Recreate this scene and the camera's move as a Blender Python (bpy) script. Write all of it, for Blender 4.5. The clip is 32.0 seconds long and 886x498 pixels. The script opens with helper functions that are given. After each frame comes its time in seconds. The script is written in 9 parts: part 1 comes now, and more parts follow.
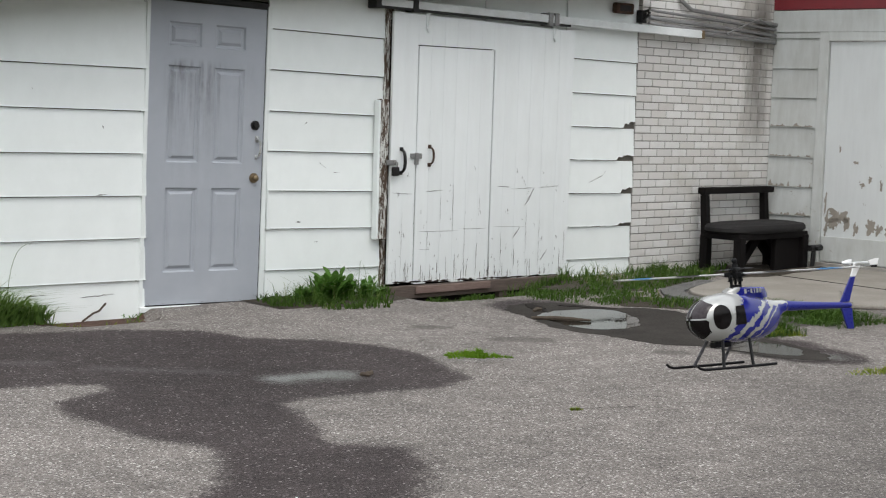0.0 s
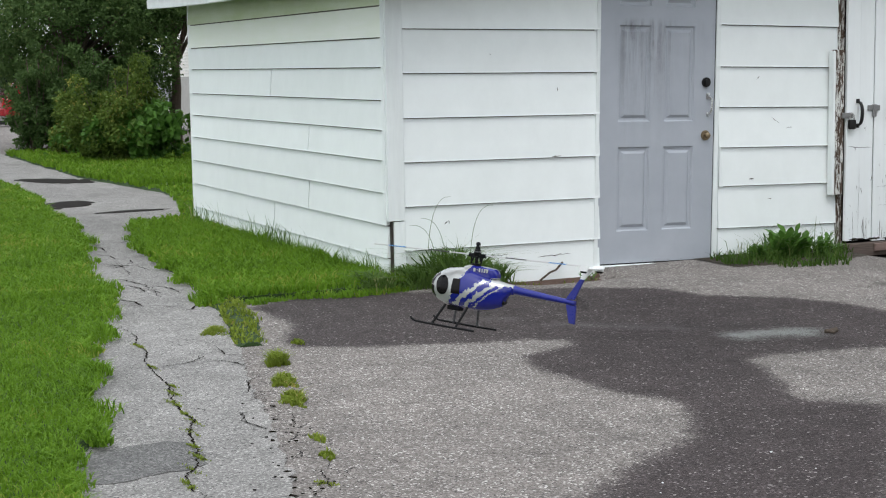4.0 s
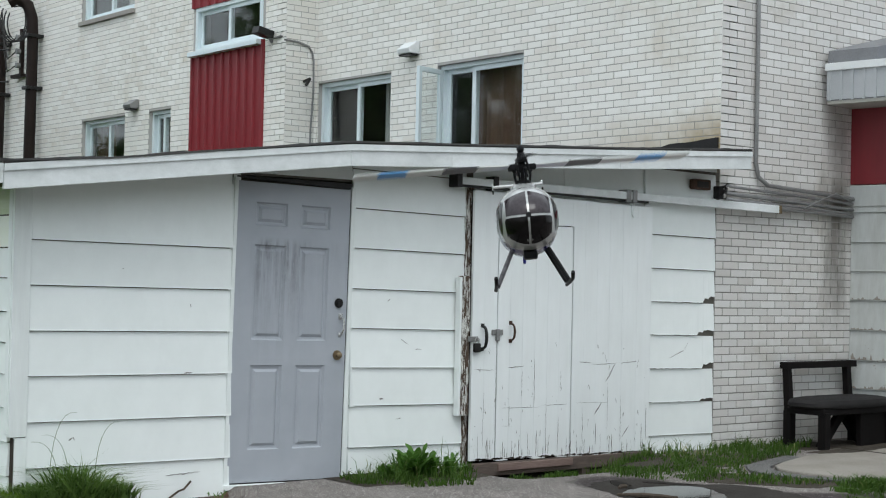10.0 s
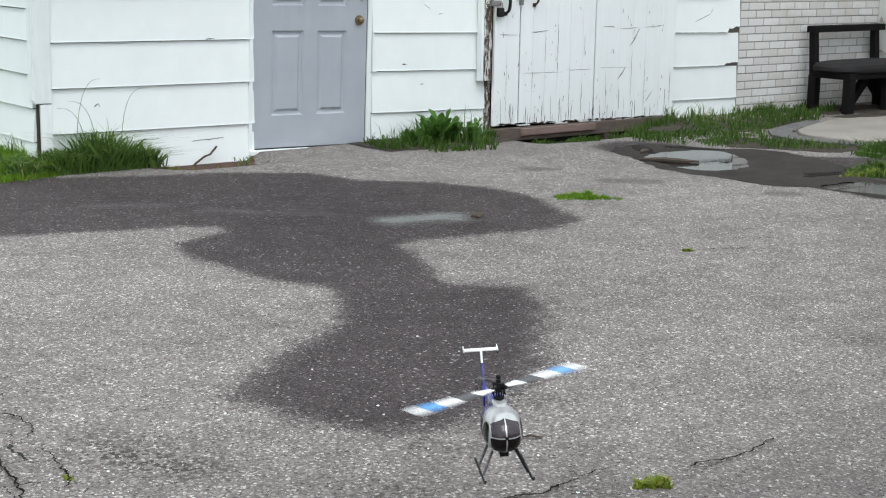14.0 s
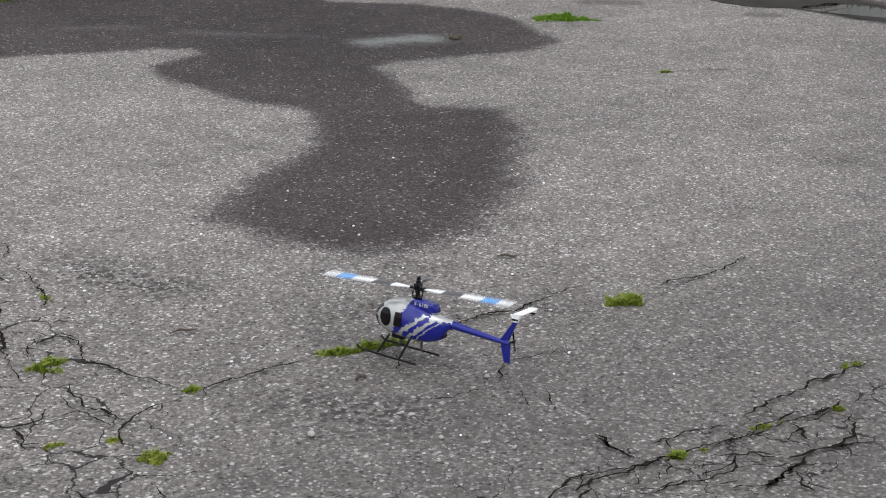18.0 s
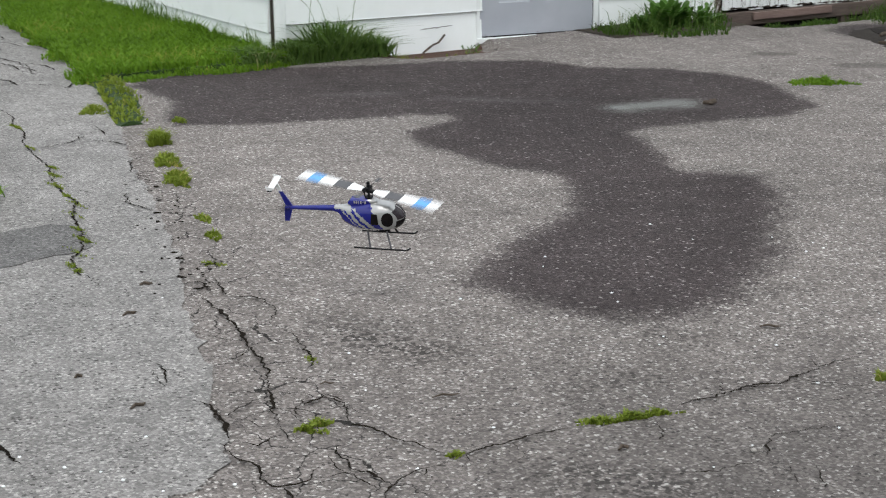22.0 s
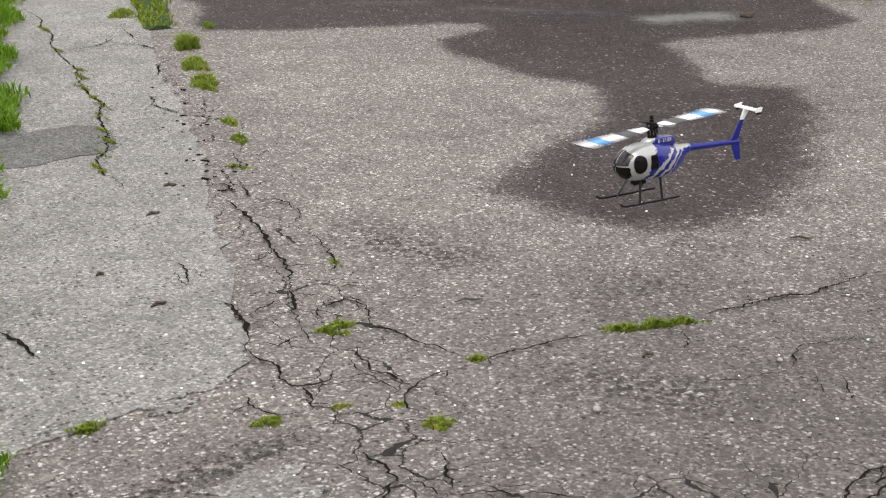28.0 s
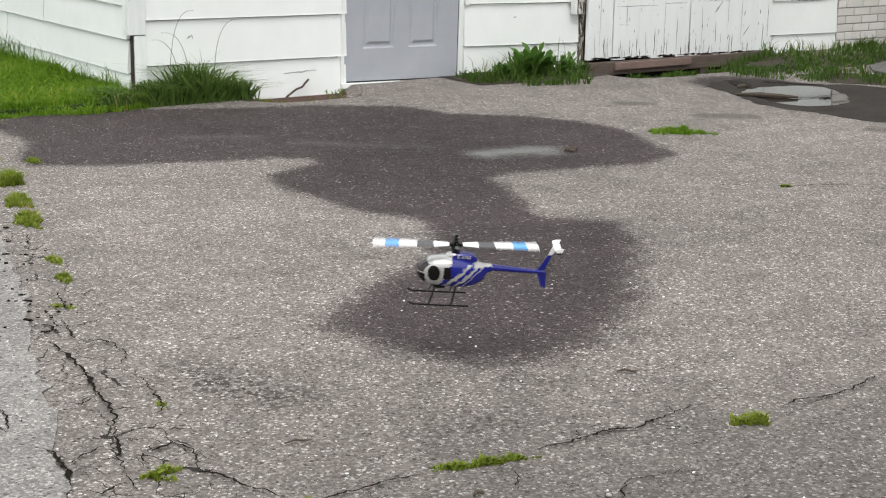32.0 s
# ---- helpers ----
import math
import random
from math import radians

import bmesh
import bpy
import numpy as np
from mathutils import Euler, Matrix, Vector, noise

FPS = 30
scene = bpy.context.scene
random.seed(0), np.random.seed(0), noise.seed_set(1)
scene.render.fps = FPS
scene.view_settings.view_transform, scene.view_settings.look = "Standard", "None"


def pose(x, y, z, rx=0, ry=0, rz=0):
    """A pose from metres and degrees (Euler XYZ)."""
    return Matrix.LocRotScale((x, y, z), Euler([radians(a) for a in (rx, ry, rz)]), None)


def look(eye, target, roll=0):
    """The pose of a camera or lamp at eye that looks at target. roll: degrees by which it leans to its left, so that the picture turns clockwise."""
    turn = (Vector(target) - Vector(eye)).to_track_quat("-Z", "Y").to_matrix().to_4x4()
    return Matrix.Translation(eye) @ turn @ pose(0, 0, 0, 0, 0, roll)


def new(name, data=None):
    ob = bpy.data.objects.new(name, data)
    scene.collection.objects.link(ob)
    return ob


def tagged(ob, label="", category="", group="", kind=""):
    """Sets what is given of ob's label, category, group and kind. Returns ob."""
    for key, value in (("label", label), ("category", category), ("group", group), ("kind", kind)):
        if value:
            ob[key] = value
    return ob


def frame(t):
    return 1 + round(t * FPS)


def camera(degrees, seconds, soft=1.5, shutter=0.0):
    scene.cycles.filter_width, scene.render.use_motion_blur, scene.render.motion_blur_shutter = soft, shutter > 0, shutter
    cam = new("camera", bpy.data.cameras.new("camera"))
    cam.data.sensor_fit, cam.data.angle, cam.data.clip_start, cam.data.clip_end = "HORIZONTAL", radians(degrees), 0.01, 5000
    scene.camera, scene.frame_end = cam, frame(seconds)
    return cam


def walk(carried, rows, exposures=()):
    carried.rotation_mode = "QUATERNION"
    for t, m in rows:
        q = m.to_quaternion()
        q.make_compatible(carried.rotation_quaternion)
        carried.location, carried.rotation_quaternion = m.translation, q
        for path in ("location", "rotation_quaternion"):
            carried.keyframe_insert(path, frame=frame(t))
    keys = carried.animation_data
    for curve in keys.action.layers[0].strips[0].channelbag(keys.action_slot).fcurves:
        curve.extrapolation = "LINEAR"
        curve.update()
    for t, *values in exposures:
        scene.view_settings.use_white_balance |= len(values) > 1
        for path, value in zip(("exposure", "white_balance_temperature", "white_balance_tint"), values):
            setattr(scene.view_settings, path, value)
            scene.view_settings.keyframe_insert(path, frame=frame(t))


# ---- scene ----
cam = camera(32.38, 32.0, 1.1, 0.15)
EYE = (0.0, 0.0, 1.40)
# seconds, heading to the left of +y, pitch, roll, and the sway of the hand-held eye in metres
PATH = [
    (0, -41.64, -5.40, 1.74, 0.078, -0.044, 0.020), (0.5, -44.15, -5.21, 1.67, 0.043, -0.040, 0.008), (1, -44.88, -5.21, 1.24, -0.014, -0.020, -0.008),
    (1.2, -42.24, -5.85, 0.10, -0.038, 0.001, -0.004), (1.3, -39.78, -6.01, -0.84, -0.050, 0.011, -0.002), (1.5, -35.46, -5.67, -0.78, -0.074, 0.032, 0.002),
    (1.7, -31.16, -5.55, -2.15, -0.087, 0.014, 0.009), (2, -25.05, -5.51, -1.93, -0.107, -0.013, 0.021), (2.5, -22.26, -5.60, -1.42, -0.049, 0.015, -0.003),
    (3, -23.79, -5.75, -1.06, -0.041, 0.018, -0.014), (3.5, -25.35, -6.88, -0.84, -0.035, 0.008, -0.023), (5.5, -25.24, -6.47, -0.82, -0.031, 0.035, -0.008),
    (6, -25.41, -6.11, -0.88, -0.028, 0.027, -0.010), (6.5, -25.85, -5.82, -1.11, -0.020, 0.026, -0.001), (7, -26.16, -4.78, -1.29, -0.018, 0.027, 0.005),
    (7.5, -26.77, -3.99, -1.06, -0.009, 0.027, 0.019), (8, -28.59, -2.72, -0.80, -0.003, 0.022, 0.024), (8.5, -29.29, -1.86, -0.33, 0.008, 0.003, 0.023),
    (9, -32.89, 0.62, 1.40, 0.039, -0.022, 0.052), (9.2, -35.65, 0.84, 2.25, 0.038, -0.034, 0.049), (9.5, -39.21, 1.24, 1.99, 0.038, -0.052, 0.043),
    (10, -38.89, 1.21, 1.22, -0.023, -0.016, 0.006), (10.5, -38.12, 0.62, 1.46, 0.005, -0.014, 0.015), (11, -38.78, -0.36, 1.57, 0.019, -0.034, -0.004),
    (11.5, -39.88, -2.27, 1.69, 0.034, -0.034, 0.003), (12, -40.18, -3.43, 1.64, 0.032, -0.025, 0.020), (12.5, -39.17, -4.81, 1.15, 0.014, -0.013, 0.039),
    (13, -38.66, -7.57, 1.20, 0.003, -0.003, 0.035), (13.5, -37.95, -9.79, 0.93, -0.005, -0.015, 0.017), (14, -38.23, -11.40, 1.05, -0.012, -0.015, 0.021),
    (14.5, -38.73, -13.13, 1.24, -0.015, -0.027, 0.007), (15, -39.80, -14.86, 1.04, -0.020, -0.029, 0.014), (15.5, -40.03, -15.33, 0.88, -0.016, -0.037, 0.010),
    (17.5, -39.61, -17.52, 1.31, 0.005, -0.036, 0.006), (18, -39.06, -17.89, 1.13, 0.004, -0.030, 0.002), (18.5, -38.88, -18.06, 1.26, 0.004, -0.026, 0.004),
    (19, -38.75, -18.07, 1.41, 0.006, -0.023, 0.006), (19.5, -38.38, -18.05, 1.43, 0.006, -0.025, 0.006), (20, -38.07, -17.77, 1.30, 0.007, -0.024, 0.011),
    (20.5, -37.88, -17.20, 0.94, 0.006, -0.021, 0.011), (21, -37.44, -16.91, 0.53, -0.001, -0.022, 0.009), (21.5, -34.43, -16.57, -0.00, -0.031, -0.004, 0.014),
    (21.7, -32.40, -16.32, -0.17, -0.035, 0.002, 0.014), (22, -29.70, -15.58, -0.79, -0.041, 0.010, 0.013), (22.5, -26.96, -14.79, -1.03, -0.031, 0.006, 0.018),
    (23, -26.96, -14.21, -1.26, -0.017, -0.000, 0.009), (23.5, -29.17, -14.10, -0.77, 0.015, -0.007, 0.019), (23.7, -30.42, -14.02, 0.35, 0.024, -0.017, 0.013),
    (24, -33.03, -14.03, 0.05, 0.037, -0.033, 0.005), (24.5, -36.46, -16.29, 1.09, 0.037, -0.048, -0.003), (25, -35.55, -18.73, 0.90, 0.023, -0.043, -0.004),
    (25.5, -33.18, -18.23, 0.17, -0.018, -0.024, 0.004), (25.7, -30.28, -17.86, 0.44, -0.030, -0.008, 0.013), (26, -25.63, -15.90, -0.64, -0.048, 0.016, 0.027),
    (26.2, -24.44, -14.84, 0.92, -0.041, 0.016, 0.030), (26.5, -24.46, -13.15, -0.33, -0.030, 0.017, 0.034), (28.5, -29.97, -19.99, 0.40, -0.003, 0.042, -0.058),
    (29, -31.00, -20.22, 0.54, -0.008, 0.034, -0.051), (29.3, -30.46, -18.95, 0.28, -0.017, 0.048, -0.028), (29.5, -29.34, -17.14, -0.21, -0.022, 0.057, -0.012),
    (30, -27.90, -14.18, -0.31, -0.010, 0.061, -0.002), (30.5, -30.04, -12.47, 0.02, 0.005, 0.059, -0.003), (30.7, -30.67, -12.39, 0.42, 0.010, 0.056, -0.002),
    (31, -32.01, -12.29, 0.56, 0.017, 0.051, -0.002), (31.5, -33.84, -12.87, 0.80, 0.019, 0.045, -0.012), (32, -34.84, -13.77, 0.89, 0.012, 0.039, -0.016),
]

# seconds, stops, white balance: the picture brightens a little when it looks down
EXPOSURE = [
    (0.0, 0.24, 6550, 9), (1.0, 0.17, 6550, 9), (2.0, 0.16, 6450, 9), (2.5, 0.22, 6400, 9), (6.5, 0.31, 6250, 7), (8.0, 0.31, 6250, 7), (9.0, 0.19, 6200, 3), (10.0, 0.09, 6200, 5), (11.0, 0.06, 6200, 6), (12.0, 0.24, 6200, 6), (13.0, 0.46, 6150, 6), (14.0, 0.46, 6200, 7),
    (15.5, 0.36, 6300, 11), (18.0, 0.21, 6300, 11), (20.0, 0.13, 6350, 10), (21.0, 0.16, 6350, 10), (22.0, 0.20, 6400, 9), (23.0, 0.27, 6400, 9), (24.0, 0.33, 6600, 9), (25.0, 0.39, 6650, 10), (26.0, 0.38, 6650, 9), (29.0, 0.47, 6850, 12), (30.0, 0.50, 6700, 11), (32.0, 0.45, 6750, 10),
]


def aimed(yaw, pitch, roll, dx, dy, dz):
    a, b = radians(yaw), radians(pitch)
    way = Vector((-math.sin(a) * math.cos(b), math.cos(a) * math.cos(b), math.sin(b)))
    eye = Vector(EYE) + Vector((dx, dy, dz))
    return look(eye, eye + way * 5, roll)


walk(cam, [(t, aimed(*q)) for t, *q in PATH], EXPOSURE)
# ---------- daylight: a bright overcast sky ----------
world = bpy.data.worlds.new("overcast")
scene.world = world
world.use_nodes = True
wn, wl = world.node_tree.nodes, world.node_tree.links
wn.clear()
sky = wn.new("ShaderNodeTexSky")
sky.sky_type = "NISHITA"
sky.sun_disc = False
sky.sun_elevation = radians(52)
sky.sun_rotation = radians(213)
sky.air_density, sky.dust_density, sky.ozone_density = 1.0, 4.0, 1.0
haze = wn.new("ShaderNodeMix")
haze.data_type = "RGBA"
haze.inputs[0].default_value = 0.8
haze.inputs[7].default_value = (9.0, 9.3, 9.6, 1)
wl.new(sky.outputs[0], haze.inputs[6])
# cloud cover: brighter overhead than at the horizon
way = wn.new("ShaderNodeTexCoord")
part_xyz = wn.new("ShaderNodeSeparateXYZ")
wl.new(way.outputs["Generated"], part_xyz.inputs[0])
cloud = wn.new("ShaderNodeMapRange")
cloud.inputs[1].default_value, cloud.inputs[2].default_value = 0.0, 1.0
cloud.inputs[3].default_value, cloud.inputs[4].default_value = 10.0, 17.0
wl.new(part_xyz.outputs[2], cloud.inputs[0])
veil = wn.new("ShaderNodeMix")
veil.data_type, veil.blend_type = "RGBA", "MULTIPLY"
veil.inputs[0].default_value = 1.0
veil.inputs[6].default_value = (0.97, 1.0, 1.03, 1)
wl.new(cloud.outputs[0], veil.inputs[7])
wl.new(veil.outputs[2], haze.inputs[7])
back = wn.new("ShaderNodeBackground")
back.inputs[1].default_value = 0.10
wl.new(haze.outputs[2], back.inputs[0])
wout = wn.new("ShaderNodeOutputWorld")
wl.new(back.outputs[0], wout.inputs[0])

sun = new("sun", bpy.data.lights.new("sun", "SUN"))
sun.data.energy = 0.8
sun.data.angle = radians(25)
sun.data.color = (1.0, 0.97, 0.93)
sun.matrix_basis = look((0, 0, 20), (4.5, 7.0, 4.0))
# ---------- mesh kit ----------
class Shape:
    """Collects vertices and faces for one mesh."""

    def __init__(self):
        self.v, self.f, self.s = [], [], []

    def add(self, verts, faces, slot=0):
        n = len(self.v)
        self.v += [tuple(p) for p in verts]
        self.f += [tuple(i + n for i in q) for q in faces]
        self.s += [slot] * len(faces)
        return self

    def box(self, x0, x1, y0, y1, z0, z1, slot=0):
        v = [(x, y, z) for z in (z0, z1) for y in (y0, y1) for x in (x0, x1)]
        return self.add(v, [(0, 2, 3, 1), (4, 5, 7, 6), (0, 1, 5, 4), (2, 6, 7, 3), (0, 4, 6, 2), (1, 3, 7, 5)], slot)

    def slab(self, x0, x1, y0, y1, z0, z1, c=0.01, slot=0):
        """A box with chamfered edges on all sides."""
        bm = bmesh.new()
        bmesh.ops.create_cube(bm, size=1)
        for p in bm.verts:
            p.co = Vector(((x0 + x1) / 2 + p.co.x * (x1 - x0), (y0 + y1) / 2 + p.co.y * (y1 - y0), (z0 + z1) / 2 + p.co.z * (z1 - z0)))
        bmesh.ops.bevel(bm, geom=bm.edges[:], offset=c, segments=2, affect="EDGES", profile=0.6)
        bm.verts.index_update()
        self.add([p.co for p in bm.verts], [[q.index for q in f.verts] for f in bm.faces], slot)
        bm.free()
        return self

    def prism(self, poly, a, b, axis="y", slot=0):
        """A polygon of two coordinates, pushed from a to b along an axis (x: poly is y,z; y: x,z; z: x,y)."""
        put = {"x": lambda p, w: (w, p[0], p[1]), "y": lambda p, w: (p[0], w, p[1]), "z": lambda p, w: (p[0], p[1], w)}[axis]
        n = len(poly)
        v = [put(p, a) for p in poly] + [put(p, b) for p in poly]
        f = [tuple(range(n))[::-1], tuple(range(n, 2 * n))] + [(i, (i + 1) % n, n + (i + 1) % n, n + i) for i in range(n)]
        return self.add(v, f, slot)

    def tube(self, pts, r, seg=8, slot=0, cap=True):
        """A round bar along points; r is one radius or one for each point."""
        pts = [Vector(p) for p in pts]
        rs = r if isinstance(r, (list, tuple)) else [r] * len(pts)
        v, f = [], []
        side = None
        for i, p in enumerate(pts):
            way = (pts[min(i + 1, len(pts) - 1)] - pts[max(i - 1, 0)]).normalized()
            if side is None:
                side = way.orthogonal().normalized()
            side = (side - way * side.dot(way)).normalized()
            up = way.cross(side)
            for k in range(seg):
                a = 2 * math.pi * k / seg
                v.append(p + (side * math.cos(a) + up * math.sin(a)) * rs[i])
        for i in range(len(pts) - 1):
            for k in range(seg):
                f.append((i * seg + k, i * seg + (k + 1) % seg, (i + 1) * seg + (k + 1) % seg, (i + 1) * seg + k))
        if cap:
            f.append(tuple(range(seg))[::-1])
            f.append(tuple(range((len(pts) - 1) * seg, len(pts) * seg)))
        return self.add(v, f, slot)

    def rings(self, loops, slot=0, cap=True):
        """A skin over closed loops of equal length."""
        n = len(loops[0])
        v = [p for loop in loops for p in loop]
        f = [(i * n + k, i * n + (k + 1) % n, (i + 1) * n + (k + 1) % n, (i + 1) * n + k) for i in range(len(loops) - 1) for k in range(n)]
        if cap:
            f += [tuple(range(n))[::-1], tuple(range((len(loops) - 1) * n, len(loops) * n))]
        return self.add(v, f, slot)

    def ball(self, c, r, seg=12, rows=8, slot=0):
        rx, ry, rz = r if isinstance(r, (list, tuple)) else (r, r, r)
        loops = []
        for i in range(1, rows):
            a = math.pi * i / rows
            loops.append([(c[0] + rx * math.sin(a) * math.cos(2 * math.pi * k / seg), c[1] + ry * math.sin(a) * math.sin(2 * math.pi * k / seg), c[2] - rz * math.cos(a)) for k in range(seg)])
        return self.rings(loops, slot)

    def moved(self, m):
        self.v = [tuple(m @ Vector(p)) for p in self.v]
        return self


def mesh_of(name, shape, mats, smooth=False, fix=True):
    me = bpy.data.meshes.new(name)
    me.from_pydata(shape.v, [], shape.f)
    for m in mats if isinstance(mats, (list, tuple)) else [mats]:
        me.materials.append(m)
    if any(shape.s):
        me.polygons.foreach_set("material_index", shape.s)
    if fix and len(shape.f) < 20000:
        bm = bmesh.new()
        bm.from_mesh(me)
        bmesh.ops.recalc_face_normals(bm, faces=bm.faces)
        bm.to_mesh(me)
        bm.free()
    if smooth:
        me.shade_smooth()
        me.set_sharp_from_angle(angle=radians(38))
    return me


def part(name, shape, mats, parent=None, label="", smooth=False, bevel=0.0, at=None):
    """One mesh object, under a thing or a part."""
    me = shape if isinstance(shape, bpy.types.Mesh) else mesh_of(name, shape, mats, smooth)
    ob = new(name, me)
    if parent is not None:
        ob.parent = parent
    if at is not None:
        ob.matrix_basis = at
    if bevel:
        mod = ob.modifiers.new("edge", "BEVEL")
        mod.width, mod.segments, mod.limit_method, mod.angle_limit = bevel, 2, "ANGLE", radians(40)
    return tagged(ob, label)


def thing(name, label, category, at=None, group="", kind=""):
    ob = new(name)
    ob.empty_display_size = 0.1
    if at is not None:
        ob.matrix_basis = at
    return tagged(ob, label, category, group, kind)


def soup(name, verts, faces, mats):
    """A large mesh straight from arrays; faces all of one size."""
    me = bpy.data.meshes.new(name)
    k = faces.shape[1]
    me.vertices.add(len(verts))
    me.vertices.foreach_set("co", np.asarray(verts, np.float32).ravel())
    me.loops.add(faces.size)
    me.loops.foreach_set("vertex_index", faces.astype(np.int32).ravel())
    me.polygons.add(len(faces))
    me.polygons.foreach_set("loop_start", np.arange(0, faces.size, k, dtype=np.int32))
    me.polygons.foreach_set("loop_total", np.full(len(faces), k, np.int32))
    for m in mats if isinstance(mats, (list, tuple)) else [mats]:
        me.materials.append(m)
    me.update(calc_edges=True)
    me.shade_flat()
    return me


# ---------- material kit ----------
def material(name):
    m = bpy.data.materials.new(name)
    m.use_nodes = True
    t = m.node_tree
    return m, t, t.nodes["Principled BSDF"], t.nodes, t.links


def ramp_of(n, stops):
    r = n.new("ShaderNodeValToRGB")
    while len(r.color_ramp.elements) < len(stops):
        r.color_ramp.elements.new(0.5)
    for e, (p, c) in zip(r.color_ramp.elements, stops):
        e.position = p
        e.color = (*c, 1) if not isinstance(c, (int, float)) else (c, c, c, 1)
    return r


def noise_of(n, l, vec, scale, detail=4, rough=0.6):
    t = n.new("ShaderNodeTexNoise")
    t.inputs["Scale"].default_value = scale
    t.inputs["Detail"].default_value = detail
    t.inputs["Roughness"].default_value = rough
    if vec is not None:
        l.new(vec, t.inputs["Vector"])
    return t


def mixed(n, l, fac, a, b, mode="MIX"):
    m = n.new("ShaderNodeMix")
    m.data_type, m.blend_type = "RGBA", mode
    for k, v in ((0, fac), (6, a), (7, b)):
        if isinstance(v, (int, float)):
            m.inputs[k].default_value = v
        elif isinstance(v, tuple):
            m.inputs[k].default_value = (*v, 1)
        else:
            l.new(v, m.inputs[k])
    return m.outputs[2]


def calc(n, l, op, a, b=0.0, c=0.0, clamp=False):
    m = n.new("ShaderNodeMath")
    m.operation, m.use_clamp = op, clamp
    for k, v in enumerate((a, b, c)):
        if isinstance(v, (int, float)):
            m.inputs[k].default_value = v
        else:
            l.new(v, m.inputs[k])
    return m.outputs[0]


def bumped(n, l, bsdf, height, strength=0.3, dist=0.01):
    b = n.new("ShaderNodeBump")
    b.inputs["Strength"].default_value = strength
    b.inputs["Distance"].default_value = dist
    l.new(height, b.inputs["Height"])
    l.new(b.outputs[0], bsdf.inputs["Normal"])
    return b


def place_of(n, l, scale=(1, 1, 1), world_space=True):
    g = n.new("ShaderNodeNewGeometry") if world_space else n.new("ShaderNodeTexCoord")
    m = n.new("ShaderNodeMapping")
    m.inputs["Scale"].default_value = scale
    l.new(g.outputs["Position"] if world_space else g.outputs["Object"], m.inputs["Vector"])
    return m.outputs[0]


def surface(name, a, b, rough=0.6, metal=0.0, coarse=3.0, fine=60.0, bump=0.2, dist=0.004, spread=0.5, local=False, pick=0.0, stretch=(1, 1, 1), spec=0.5):
    """A plain surface: two near colours mixed at two scales, grain in gloss and relief."""
    m, t, bs, n, l = material(name)
    vec = place_of(n, l, stretch, not local)
    big, small = noise_of(n, l, vec, coarse, 5), noise_of(n, l, vec, fine, 3)
    f = calc(n, l, "ADD", calc(n, l, "MULTIPLY", big.outputs[0], 1 - spread), calc(n, l, "MULTIPLY", small.outputs[0], spread))
    f = calc(n, l, "MULTIPLY_ADD", f, 2.4, -0.7, clamp=True)
    col = mixed(n, l, f, a, b)
    if pick:
        info = n.new("ShaderNodeObjectInfo")
        hsv = n.new("ShaderNodeHueSaturation")
        l.new(calc(n, l, "MULTIPLY_ADD", info.outputs["Random"], pick, 1 - pick / 2), hsv.inputs["Value"])
        l.new(col, hsv.inputs["Color"])
        col = hsv.outputs[0]
    l.new(col, bs.inputs["Base Color"])
    l.new(calc(n, l, "MULTIPLY_ADD", small.outputs[0], 0.3, rough - 0.15, clamp=True), bs.inputs["Roughness"])
    bs.inputs["Metallic"].default_value = metal
    bs.inputs["Specular IOR Level"].default_value = spec
    if bump:
        bumped(n, l, bs, small.outputs[0], bump, dist)
    return m
# ---------- materials ----------
def capsule(n, l, p, a, b, r):
    """Distance of p from a rounded bar on the ground."""
    pa = n.new("ShaderNodeVectorMath")
    pa.operation = "SUBTRACT"
    l.new(p, pa.inputs[0])
    pa.inputs[1].default_value = (*a, 0)
    ba = Vector((b[0] - a[0], b[1] - a[1], 0))
    dot = n.new("ShaderNodeVectorMath")
    dot.operation = "DOT_PRODUCT"
    l.new(pa.outputs[0], dot.inputs[0])
    dot.inputs[1].default_value = ba / max(ba.length_squared, 1e-6)
    hh = calc(n, l, "ADD", dot.outputs["Value"], 0.0, clamp=True)
    sc = n.new("ShaderNodeVectorMath")
    sc.operation = "SCALE"
    sc.inputs[0].default_value = ba
    l.new(hh, sc.inputs["Scale"])
    off = n.new("ShaderNodeVectorMath")
    off.operation = "DISTANCE"
    l.new(pa.outputs[0], off.inputs[0])
    l.new(sc.outputs[0], off.inputs[1])
    return calc(n, l, "SUBTRACT", off.outputs["Value"], r)


def union(n, l, p, bars, soft=0.08):
    d = None
    for a, b, r in bars:
        e = capsule(n, l, p, a, b, r)
        d = e if d is None else calc(n, l, "SMOOTH_MIN", d, e, soft)
    return d


